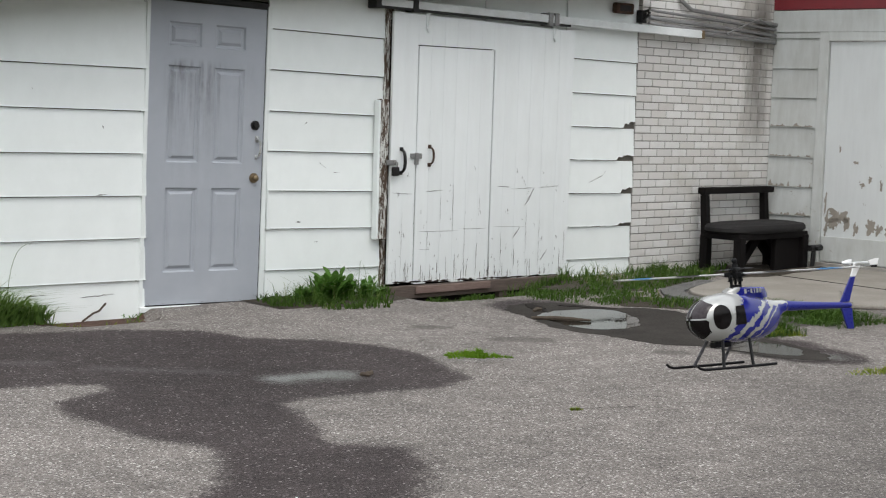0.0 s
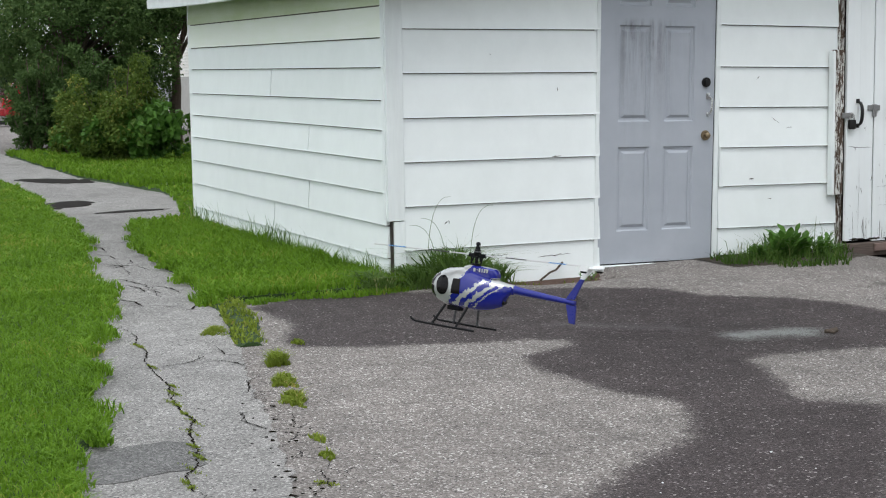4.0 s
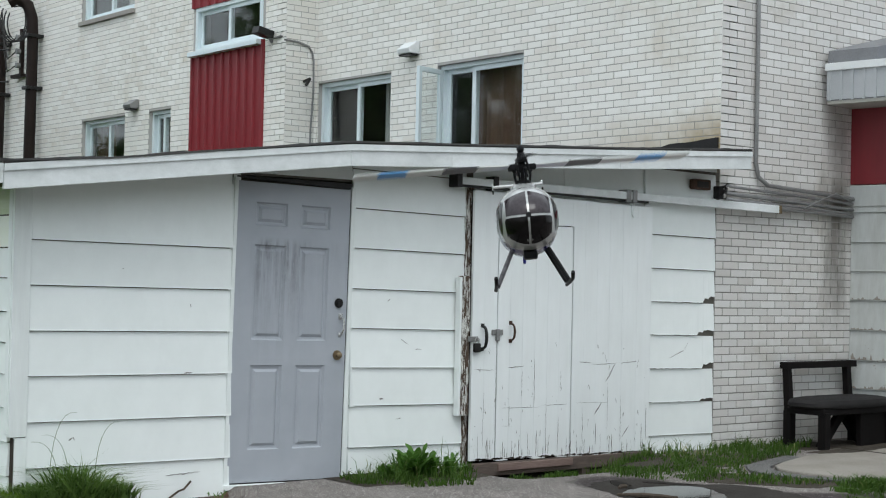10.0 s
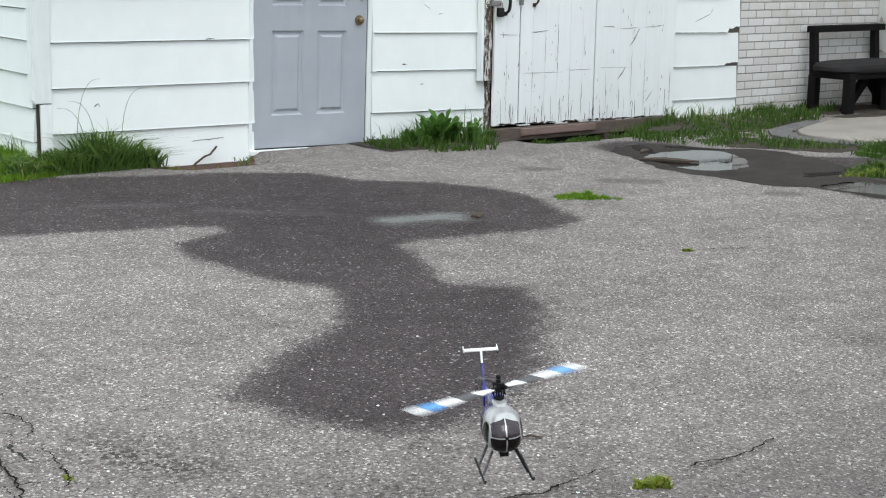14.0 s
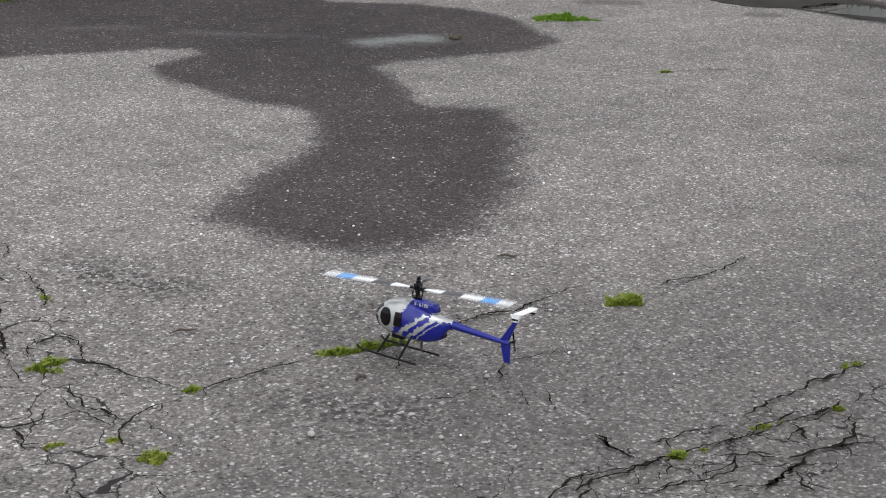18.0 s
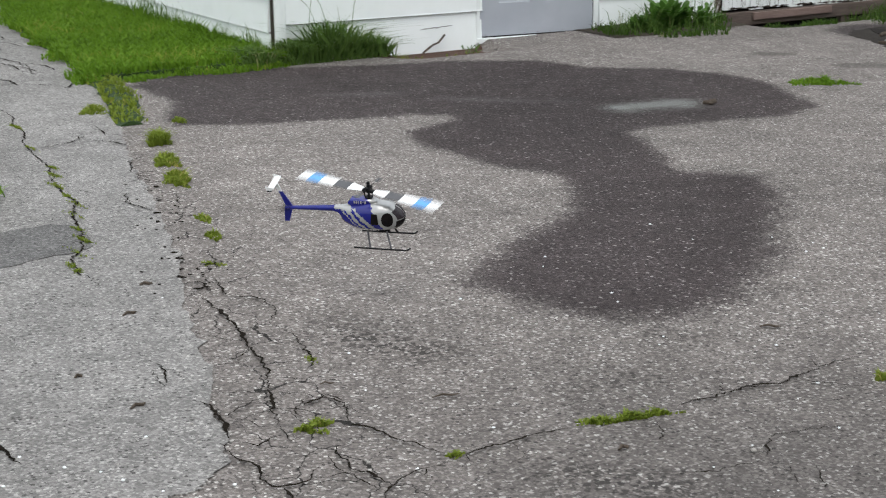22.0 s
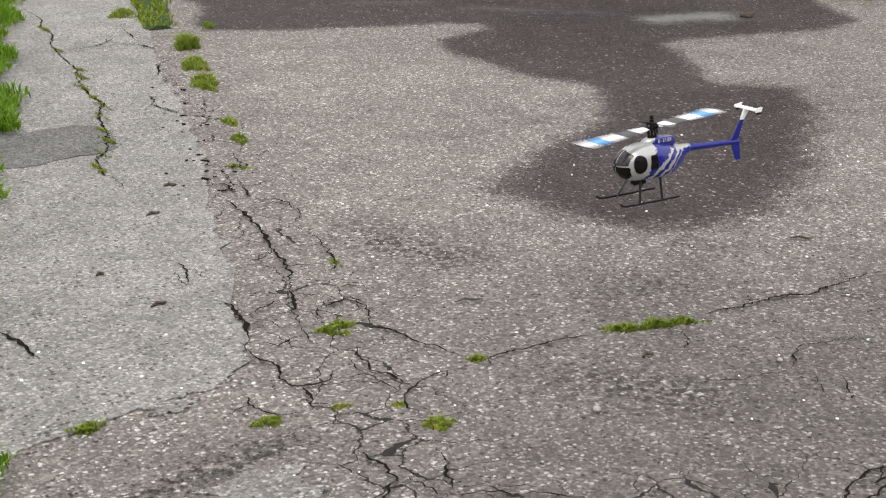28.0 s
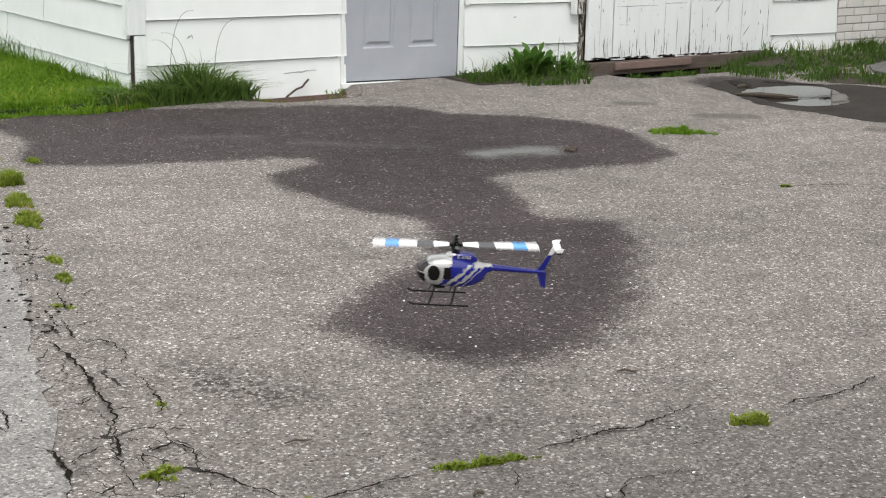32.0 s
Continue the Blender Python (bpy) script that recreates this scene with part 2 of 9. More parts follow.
def warped(n, l, amount, scale, fine=0.0):
    g = n.new("ShaderNodeNewGeometry")
    flat = n.new("ShaderNodeVectorMath")
    flat.operation = "MULTIPLY"
    flat.inputs[1].default_value = (1, 1, 0)
    l.new(g.outputs["Position"], flat.inputs[0])
    out = flat.outputs[0]
    for amp, sc in ((amount, scale), (fine, scale * 9)):
        if amp:
            no = noise_of(n, l, flat.outputs[0], sc, 3)
            ma = n.new("ShaderNodeVectorMath")
            ma.operation = "MULTIPLY_ADD"
            l.new(no.outputs["Color"], ma.inputs[0])
            ma.inputs[1].default_value = (2 * amp, 2 * amp, 0)
            l.new(out, ma.inputs[2])
            sub = n.new("ShaderNodeVectorMath")
            sub.operation = "SUBTRACT"
            l.new(ma.outputs[0], sub.inputs[0])
            sub.inputs[1].default_value = (amp, amp, 0)
            out = sub.outputs[0]
    return flat.outputs[0], out


# outline of the large wet stain that runs from the shed's foot into the yard
STAIN = [(2.60, 7.46), (2.50, 7.30), (2.50, 7.07), (2.90, 6.87), (3.34, 6.74), (3.62, 6.67), (3.76, 6.56), (3.70, 6.43), (3.34, 6.29), (3.28, 6.02), (3.30, 5.65), (3.33, 5.38),
         (3.44, 5.20), (3.40, 5.00), (3.18, 4.65), (2.97, 4.49), (2.80, 4.42), (2.62, 4.26), (2.44, 4.14), (2.34, 4.00), (2.38, 3.76), (2.47, 3.52), (2.60, 3.41),
         (2.87, 3.40), (3.12, 3.56), (3.42, 3.77), (3.55, 3.96), (3.80, 4.20), (4.02, 4.44), (4.11, 4.68), (4.02, 4.81), (3.90, 4.94), (4.03, 5.19), (4.15, 5.48),
         (4.23, 5.72), (4.43, 5.76), (4.82, 5.69), (5.14, 5.62), (5.44, 5.74), (5.60, 6.16), (5.72, 6.46), (5.71, 6.79), (5.56, 7.14), (5.20, 7.45), (5.13, 7.83),
         (4.70, 8.12), (4.25, 8.24), (3.54, 8.54), (3.10, 8.62), (2.70, 8.40), (2.72, 7.72)]


def stain_field(xs, ys):
    """Signed distance from the stain's edge, in units of its softness: crisp by the shed, ragged where it dries out in the yard."""
    p = np.array(STAIN)
    q = np.roll(p, -1, axis=0)
    best, inside = np.full(xs.shape, 1e9), np.zeros(xs.shape, bool)
    for (ax, ay), (bx, by) in zip(p, q):
        dx, dy = bx - ax, by - ay
        h = np.clip(((xs - ax) * dx + (ys - ay) * dy) / (dx * dx + dy * dy), 0, 1)
        best = np.minimum(best, np.hypot(xs - ax - h * dx, ys - ay - h * dy))
        if ay != by:
            inside ^= ((ys > ay) != (ys > by)) & (xs < ax + (ys - ay) * dx / dy)
    soft = np.interp(ys, [3.3, 4.2, 5.2, 6.5], [0.085, 0.06, 0.04, 0.035])
    return np.clip(np.where(inside, -best, best) / soft, -6, 6)


DAMP = [((7.8, 7.6), (7.75, 6.6), 0.36), ((8.0, 6.9), (8.0, 6.2), 0.42), ((7.75, 5.7), (7.7, 5.2), 0.30), ((8.3, 6.6), (8.7, 6.2), 0.25), ((7.55, 6.3), (7.9, 5.6), 0.24)]
ALLIGATOR = [((1.72, 4.5), (2.02, 6.3), 0.07), ((1.55, 4.1), (1.32, 2.9), 0.10), ((1.32, 2.9), (1.15, 2.2), 0.12), ((1.25, 2.15), (2.6, 1.78), 0.12), ((2.6, 1.78), (3.0, 1.9), 0.08)]
POOL = [((4.60, 6.24), (4.92, 6.17), 0.12), ((7.50, 6.82), (7.85, 7.02), 0.19), ((7.62, 5.25), (7.75, 5.12), 0.12)]
SHEEN = [((3.95, 7.0), (4.45, 6.55), 0.07), ((3.5, 7.45), (3.8, 7.3), 0.05)]
# wide soft areas of the yard mixed towards a darker tone
TONED_DOWN = [((1.3, 1.8), (4.6, 2.4), 0.75), ((5.4, 2.8), (6.6, 3.9), 0.6)]
BOG = [((7.50, 5.75), (7.50, 5.35), 0.10), ((7.42, 7.22), (7.85, 7.34), 0.05), ((7.28, 6.80), (7.55, 6.58), 0.05), ((8.05, 6.9), (8.1, 6.7), 0.05)]
GRIT = [((1.78, 2.60), (1.9, 2.47), 0.11), ((1.78, 3.80), (1.87, 3.52), 0.12), ((2.15, 3.06), (2.3, 3.04), 0.07), ((3.15, 3.42), (3.2, 3.38), 0.05), ((2.55, 3.3), (2.6, 3.25), 0.06), ((4.55, 3.38), (4.63, 3.32), 0.05)]
EARTH = [((0.58, 2.57), (0.74, 2.60), 0.05), ((0.74, 2.60), (0.88, 2.63), 0.035), ((0.90, 2.65), (1.02, 2.63), 0.035), ((1.0, 2.45), (1.01, 2.44), 0.022), ((0.45, 2.52), (0.60, 2.50), 0.04)]
LIDS = [((6.40, 7.26), (6.52, 7.18), 0.09), ((6.52, 6.64), (6.70, 6.50), 0.10), ((7.0, 5.77), (7.08, 5.71), 0.07)]


def asphalt(name, matrix, stones, wet):
    m, t, bs, n, l = material(name)
    flat, p = warped(n, l, 0.09, 1.6, 0.04)
    # broken chips, not round ones: the pattern is bent by fine noise
    bend = n.new("ShaderNodeVectorMath")
    bend.operation = "MULTIPLY_ADD"
    l.new(noise_of(n, l, flat, 150, 2).outputs["Color"], bend.inputs[0])
    bend.inputs[1].default_value = (0.011, 0.011, 0)
    l.new(flat, bend.inputs[2])
    vo = n.new("ShaderNodeTexVoronoi")
    vo.inputs["Scale"].default_value = 140
    l.new(bend.outputs[0], vo.inputs["Vector"])
    sep = n.new("ShaderNodeSeparateColor")
    l.new(vo.outputs["Color"], sep.inputs[0])
    chip = ramp_of(n, stones)
    l.new(sep.outputs[0], chip.inputs[0])
    edge = ramp_of(n, [(0.0, 1.0), (0.62, 0.9), (0.85, 0.0)])
    l.new(vo.outputs["Distance"], edge.inputs[0])
    grain = noise_of(n, l, flat, 420, 2)
    big, mid = noise_of(n, l, flat, 0.55, 5, 0.65), noise_of(n, l, flat, 5.0, 5, 0.7)
    col = mixed(n, l, edge.outputs[0], matrix, chip.outputs[0])
    v2 = n.new("ShaderNodeTexVoronoi")
    v2.inputs["Scale"].default_value = 74
    l.new(bend.outputs[0], v2.inputs["Vector"])
    s2 = n.new("ShaderNodeSeparateColor")
    l.new(v2.outputs["Color"], s2.inputs[0])
    size = calc(n, l, "MULTIPLY_ADD", s2.outputs[1], 0.34, 0.12)
    big_chip = calc(n, l, "MULTIPLY", calc(n, l, "GREATER_THAN", s2.outputs[0], 0.85), calc(n, l, "LESS_THAN", v2.outputs["Distance"], size))
    pale = mixed(n, l, s2.outputs[2], stones[-2][1], stones[-1][1])
    col = mixed(n, l, calc(n, l, "MULTIPLY", big_chip, 0.78), col, pale)
    pit = calc(n, l, "MULTIPLY", calc(n, l, "LESS_THAN", s2.outputs[0], 0.26), calc(n, l, "LESS_THAN", v2.outputs["Distance"], size))
    col = mixed(n, l, calc(n, l, "MULTIPLY", pit, 0.8), col, (0.03, 0.027, 0.025))
    tone = calc(n, l, "ADD", calc(n, l, "MULTIPLY", big.outputs[0], 0.9), calc(n, l, "MULTIPLY", mid.outputs[0], 0.7))
    tone = calc(n, l, "MULTIPLY_ADD", tone, 1.35, -0.10)
    tone = calc(n, l, "MULTIPLY", tone, calc(n, l, "MULTIPLY_ADD", grain.outputs[0], 1.0, 0.5))
    comb = n.new("ShaderNodeCombineColor")
    for k in range(3):
        l.new(tone, comb.inputs[k])
    col = mixed(n, l, 1.0, col, comb.outputs[0], "MULTIPLY")
    height = calc(n, l, "ADD", calc(n, l, "MULTIPLY", edge.outputs[0], 0.7), calc(n, l, "MULTIPLY", grain.outputs[0], 0.5))
    rough = 0.88
    ve = n.new("ShaderNodeTexVoronoi")
    ve.feature = "DISTANCE_TO_EDGE"
    ve.inputs["Scale"].default_value = 6.0
    l.new(p, ve.inputs["Vector"])
    broken = ramp_of(n, [(0.44, 1.0), (0.60, 0.0)])
    l.new(calc(n, l, "ADD", union(n, l, p, ALLIGATOR), 0.5), broken.inputs[0])
    gap = 0.0 if not wet else calc(n, l, "LESS_THAN", ve.outputs["Distance"], calc(n, l, "MULTIPLY", broken.outputs[0], calc(n, l, "MINIMUM", calc(n, l, "MULTIPLY_ADD", mid.outputs[0], 0.10, -0.034), 0.0135)))
    col = mixed(n, l, gap, col, (0.014, 0.012, 0.010))
    height = calc(n, l, "SUBTRACT", height, calc(n, l, "MULTIPLY", gap, 1.5))
    if wet:
        # dark soil washed into the broken corner by the path's end
        earth = ramp_of(n, [(0.48, 0.92), (0.54, 0.0)])
        clod = noise_of(n, l, flat, 44, 6, 0.8)
        l.new(calc(n, l, "ADD", calc(n, l, "ADD", calc(n, l, "ADD", union(n, l, p, EARTH), calc(n, l, "MULTIPLY_ADD", mid.outputs[0], 0.4, -0.18)), calc(n, l, "MULTIPLY_ADD", clod.outputs[0], 0.6, -0.28)), 0.5), earth.inputs[0])
        col = mixed(n, l, earth.outputs[0], col, mixed(n, l, calc(n, l, "MULTIPLY_ADD", clod.outputs[0], 5.0, -2.1, clamp=True), (0.010, 0.008, 0.006), (0.17, 0.158, 0.145)))
        grit = ramp_of(n, [(0.38, 1.0), (0.60, 0.0)])
        l.new(calc(n, l, "ADD", union(n, l, p, GRIT), 0.5), grit.inputs[0])
        col = mixed(n, l, calc(n, l, "MULTIPLY", calc(n, l, "MULTIPLY", grit.outputs[0], calc(n, l, "GREATER_THAN", calc(n, l, "MULTIPLY_ADD", mid.outputs[0], 0.8, s2.outputs[2]), 1.06)), 0.95), col, (0.032, 0.028, 0.025))
        lid = ramp_of(n, [(0.47, 1.0), (0.52, 0.0)])
        l.new(calc(n, l, "ADD", union(n, l, p, LIDS), 0.5), lid.inputs[0])
        col = mixed(n, l, calc(n, l, "MULTIPLY", lid.outputs[0], 0.6), col, (0.07, 0.062, 0.056))
        toned_down = ramp_of(n, [(0.1, 0.32), (0.9, 0.0)])
        l.new(calc(n, l, "ADD", union(n, l, p, TONED_DOWN), 0.5), toned_down.inputs[0])
        col = mixed(n, l, toned_down.outputs[0], col, (0.02, 0.019, 0.019))
        w = ramp_of(n, [(0.455, 1.0), (0.50, 0.62), (0.55, 0.0)])
        speck = calc(n, l, "MULTIPLY_ADD", sep.outputs[1], 0.07, -0.035)
        stain = n.new("ShaderNodeAttribute")
        stain.attribute_name = "stain"
        rag = noise_of(n, l, flat, 11, 6, 0.7)
        field = calc(n, l, "ADD", stain.outputs["Fac"], calc(n, l, "MULTIPLY_ADD", rag.outputs[0], 4.4, -2.2))
        field = calc(n, l, "ADD", calc(n, l, "MULTIPLY", field, 0.055), calc(n, l, "MULTIPLY", speck, 1.3))
        l.new(calc(n, l, "ADD", calc(n, l, "MINIMUM", field, calc(n, l, "ADD", union(n, l, p, DAMP), speck)), 0.5), w.inputs[0])
        q = ramp_of(n, [(0.43, 1.0), (0.54, 0.0)])
        l.new(calc(n, l, "ADD", calc(n, l, "MULTIPLY_ADD", mid.outputs[0], 0.22, -0.11), calc(n, l, "ADD", calc(n, l, "ADD", union(n, l, p, POOL), speck), 0.5)), q.inputs[0])
        dark = mixed(n, l, 1.0, col, (0.288, 0.262, 0.280), "MULTIPLY")
        dark = mixed(n, l, calc(n, l, "MULTIPLY", big_chip, 0.45), dark, col)
        col = mixed(n, l, w.outputs[0], col, dark)
        bog = ramp_of(n, [(0.45, 1.0), (0.54, 0.0)])
        l.new(calc(n, l, "ADD", union(n, l, p, BOG), 0.5), bog.inputs[0])
        col = mixed(n, l, bog.outputs[0], col, (0.014, 0.012, 0.010))
        col = mixed(n, l, q.outputs[0], col, (0.045, 0.042, 0.038))
        rough = calc(n, l, "MULTIPLY_ADD", w.outputs[0], -0.2, 0.9)
        rough = calc(n, l, "SUBTRACT", rough, calc(n, l, "MULTIPLY", q.outputs[0], 0.50), clamp=True)
        l.new(calc(n, l, "MULTIPLY_ADD", q.outputs[0], 0.22, calc(n, l, "MULTIPLY_ADD", w.outputs[0], -0.20, 0.32)), bs.inputs["Specular IOR Level"])
        sh = ramp_of(n, [(0.38, 0.55), (0.56, 0.0)])
        l.new(calc(n, l, "ADD", union(n, l, p, SHEEN), 0.5), sh.inputs[0])
        rough = calc(n, l, "SUBTRACT", rough, calc(n, l, "MULTIPLY", sh.outputs[0], 0.5), clamp=True)
        height = calc(n, l, "MULTIPLY", height, calc(n, l, "SUBTRACT", 1.0, calc(n, l, "MAXIMUM", q.outputs[0], sh.outputs[0])))
    l.new(col, bs.inputs["Base Color"])
    if wet:
        l.new(rough, bs.inputs["Roughness"])
    else:
        bs.inputs["Roughness"].default_value = rough
    bumped(n, l, bs, height, 0.8, 0.004)
    return m


M_ASPHALT = asphalt("asphalt", (0.119, 0.105, 0.097), [(0.0, (0.104, 0.093, 0.086)), (0.5, (0.186, 0.165, 0.153)), (0.8, (0.249, 0.226, 0.209)), (0.9, (0.29, 0.267, 0.249)), (0.96, (0.418, 0.394, 0.371)), (1.0, (0.626, 0.603, 0.568))], True)
M_PATH = asphalt("old_pavement", (0.150, 0.143, 0.137), [(0.0, (0.145, 0.139, 0.132)), (0.5, (0.240, 0.230, 0.220)), (0.88, (0.325, 0.312, 0.297)), (1.0, (0.50, 0.48, 0.455))], False)
M_SCAB = asphalt("paving_remnant", (0.118, 0.110, 0.104), [(0.0, (0.11, 0.105, 0.10)), (0.5, (0.18, 0.17, 0.162)), (0.88, (0.25, 0.24, 0.23)), (1.0, (0.44, 0.432, 0.416))], False)
M_PATCH = asphalt("patched_pavement", (0.080, 0.078, 0.076), [(0.0, (0.080, 0.078, 0.076)), (0.6, (0.136, 0.132, 0.128)), (1.0, (0.240, 0.232, 0.224))], False)
M_CRACK = surface("crack_dirt", (0.006, 0.005, 0.004), (0.022, 0.018, 0.014), 0.95, coarse=9, fine=90, bump=0.6, spec=0.03)
M_PUDDLE = surface("wet_hollow", (0.006, 0.005, 0.004), (0.02, 0.017, 0.014), 0.8, coarse=9, fine=90, bump=0.3, spec=0.1)
M_CONCRETE = surface("concrete", (0.27, 0.255, 0.23), (0.38, 0.36, 0.335), 0.85, coarse=2.2, fine=70, bump=0.35)
M_MUD = surface("wet_mud", (0.020, 0.018, 0.016), (0.062, 0.056, 0.051), 0.92, coarse=4, fine=70, bump=0.6, dist=0.008, spec=0.08)
M_WATER = surface("puddle_water", (0.010, 0.009, 0.008), (0.020, 0.018, 0.015), 0.03, coarse=3, fine=9, bump=0.006, dist=0.01, spec=0.3)
M_SOIL = surface("soil", (0.022, 0.017, 0.011), (0.055, 0.042, 0.028), 0.95, coarse=6, fine=80, bump=0.7, dist=0.02)
M_RUST_SOIL = surface("needle_litter", (0.016, 0.011, 0.008), (0.135, 0.066, 0.040), 0.95, coarse=16, fine=140, bump=0.8, dist=0.01)


def painted(name, paint, worn, under, wear=0.5, drip=(1, 1, 1), rough=0.55, grain=(1, 1, 1), dirt=0.35, kick=0.0, vary=0.08):
    """Old white paint: mottled, streaked by rain, chipped to the wood."""
    m, t, bs, n, l = material(name)
    vec, st, gr = place_of(n, l), place_of(n, l, drip), place_of(n, l, grain)
    a, b, c, d = noise_of(n, l, vec, 1.3, 5, 0.65), noise_of(n, l, st, 3.5, 5, 0.7), noise_of(n, l, gr, 14, 6, 0.72), noise_of(n, l, gr, 120, 3)
    info = n.new("ShaderNodeObjectInfo")
    f = calc(n, l, "MULTIPLY_ADD", calc(n, l, "ADD", a.outputs[0], b.outputs[0]), 2.0, -1.6, clamp=True)
    f = calc(n, l, "MULTIPLY", f, dirt * 2)
    col = mixed(n, l, f, paint, worn)
    hsv = n.new("ShaderNodeHueSaturation")
    l.new(calc(n, l, "MULTIPLY_ADD", info.outputs["Random"], vary, 1.0 - vary * 0.6), hsv.inputs["Value"])
    l.new(col, hsv.inputs["Color"])
    chip = ramp_of(n, [(wear, 0.0), (wear + 0.025, 1.0)])
    flake = calc(n, l, "ADD", calc(n, l, "MULTIPLY", c.outputs[0], 0.8), calc(n, l, "MULTIPLY", d.outputs[0], 0.2))
    if kick:
        # paint knocked off by feet and tools, mostly low down
        hz = n.new("ShaderNodeSeparateXYZ")
        l.new(vec, hz.inputs[0])
        flake = calc(n, l, "SUBTRACT", flake, calc(n, l, "MULTIPLY", hz.outputs[2], kick))
    l.new(flake, chip.inputs[0])
    l.new(mixed(n, l, chip.outputs[0], hsv.outputs[0], under), bs.inputs["Base Color"])
    l.new(calc(n, l, "MULTIPLY_ADD", chip.outputs[0], 0.35, rough), bs.inputs["Roughness"])
    hgt = calc(n, l, "SUBTRACT", calc(n, l, "MULTIPLY", d.outputs[0], 0.25), calc(n, l, "MULTIPLY", chip.outputs[0], 0.5))
    bumped(n, l, bs, hgt, 0.35, 0.004)
    return m


M_SIDING = painted("white_siding", (0.88, 0.92, 0.915), (0.765, 0.805, 0.795), (0.42, 0.39, 0.35), 0.735, (1.6, 1.6, 1.1), 0.5, (1, 1, 1), 0.22)
# green tint for the side wall's top boards, strongest on the uppermost
M_GREENED = painted("green_tinted_siding", (0.60, 0.68, 0.44), (0.74, 0.79, 0.66), (0.42, 0.39, 0.35), 0.735, (0.5, 0.5, 5), 0.6, (1, 1, 1), 0.5)
M_GREENED_FAINT = painted("faint_green_siding", (0.82, 0.86, 0.76), (0.88, 0.90, 0.86), (0.42, 0.39, 0.35), 0.735, (0.5, 0.5, 5), 0.55, (1, 1, 1), 0.4)
M_TRIM = painted("white_trim", (0.86, 0.90, 0.895), (0.72, 0.755, 0.75), (0.40, 0.37, 0.33), 0.70, (6, 6, 0.6))
M_BARN = painted("barn_planks", (0.855, 0.89, 0.895), (0.75, 0.78, 0.775), (0.30, 0.28, 0.26), 0.665, (4, 4, 0.5), 0.55, (6, 6, 0.55), 0.25, 0.07, 0.025)
M_PEEL = painted("peeling_board", (0.70, 0.71, 0.68), (0.5, 0.5, 0.47), (0.075, 0.05, 0.035), 0.47, (9, 9, 0.5), 0.7, (5, 5, 0.8))
M_SHED_PEEL = painted("peeling_siding", (0.60, 0.62, 0.61), (0.48, 0.49, 0.47), (0.36, 0.335, 0.30), 0.60, (4, 4, 0.8), 0.6, (0.6, 0.6, 1.0), 0.5, 0.03)
M_FASCIA = painted("white_fascia", (0.80, 0.83, 0.84), (0.62, 0.65, 0.65), (0.35, 0.34, 0.32), 0.72, (2, 2, 3), 0.45, (2, 2, 2), 0.5)
# soffit colour darkened to deepen the shade under the eaves
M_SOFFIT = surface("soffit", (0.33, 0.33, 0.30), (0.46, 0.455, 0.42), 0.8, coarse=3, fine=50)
M_ROOFING = surface("roll_roofing", (0.035, 0.034, 0.034), (0.075, 0.073, 0.07), 0.92, coarse=5, fine=160, bump=0.7)
M_DARKWOOD = surface("black_stained_wood", (0.004, 0.0035, 0.0035), (0.011, 0.009, 0.009), 0.75, coarse=6, fine=70, stretch=(1, 1, 0.3), spec=0.15)
M_SILLWOOD = surface("weathered_beam", (0.045, 0.033, 0.028), (0.155, 0.118, 0.10), 0.85, coarse=4, fine=40, bump=0.6, stretch=(0.25, 1, 3))
M_CUSHION = surface("grey_cushion", (0.020, 0.0195, 0.020), (0.040, 0.038, 0.038), 0.9, coarse=5, fine=220, bump=0.5, spec=0.12)
M_BLACK = surface("black_metal", (0.012, 0.012, 0.013), (0.03, 0.029, 0.028), 0.45, 0.5, coarse=10, fine=120)
M_RUST = surface("rusty_iron", (0.045, 0.03, 0.024), (0.11, 0.06, 0.038), 0.75, 0.5, coarse=14, fine=120, bump=0.5)
M_CHROME = surface("chrome", (0.62, 0.62, 0.62), (0.72, 0.72, 0.71), 0.28, 1.0, coarse=10, fine=200, bump=0.05)
M_BRASS = surface("aged_brass", (0.20, 0.15, 0.09), (0.32, 0.25, 0.16), 0.5, 0.8, coarse=20, fine=200, bump=0.1)
M_CONDUIT = surface("grey_conduit", (0.20, 0.20, 0.205), (0.36, 0.36, 0.355), 0.42, 0.6, coarse=4, fine=90)
# grey of the pilaster, also the painted shade on the side fascia
M_GREYTRIM = surface("grey_trim_and_shade", (0.42, 0.44, 0.46), (0.50, 0.52, 0.54), 0.5, coarse=4, fine=80)
M_RED = painted("red_metal_siding", (0.235, 0.018, 0.026), (0.18, 0.016, 0.024), (0.30, 0.06, 0.06), 0.80, (5, 5, 0.6), 0.45)
M_VINYL = surface("white_vinyl", (0.76, 0.79, 0.80), (0.84, 0.86, 0.87), 0.4, coarse=4, fine=60, bump=0.05)
M_SASH = surface("cool_white_vinyl", (0.66, 0.76, 0.80), (0.76, 0.84, 0.87), 0.4, coarse=4, fine=60, bump=0.05)
# dark colour that paints the lack of light indoors
M_ROOM_SHADE = surface("room_shade", (0.05, 0.045, 0.04), (0.09, 0.08, 0.07), 0.9)
M_CURTAIN = surface("brown_curtain", (0.11, 0.06, 0.04), (0.17, 0.10, 0.07), 0.9, stretch=(8, 8, 0.3))
M_CURTAIN_PALE = surface("pale_curtain", (0.45, 0.44, 0.42), (0.6, 0.58, 0.56), 0.9, stretch=(8, 8, 0.3))


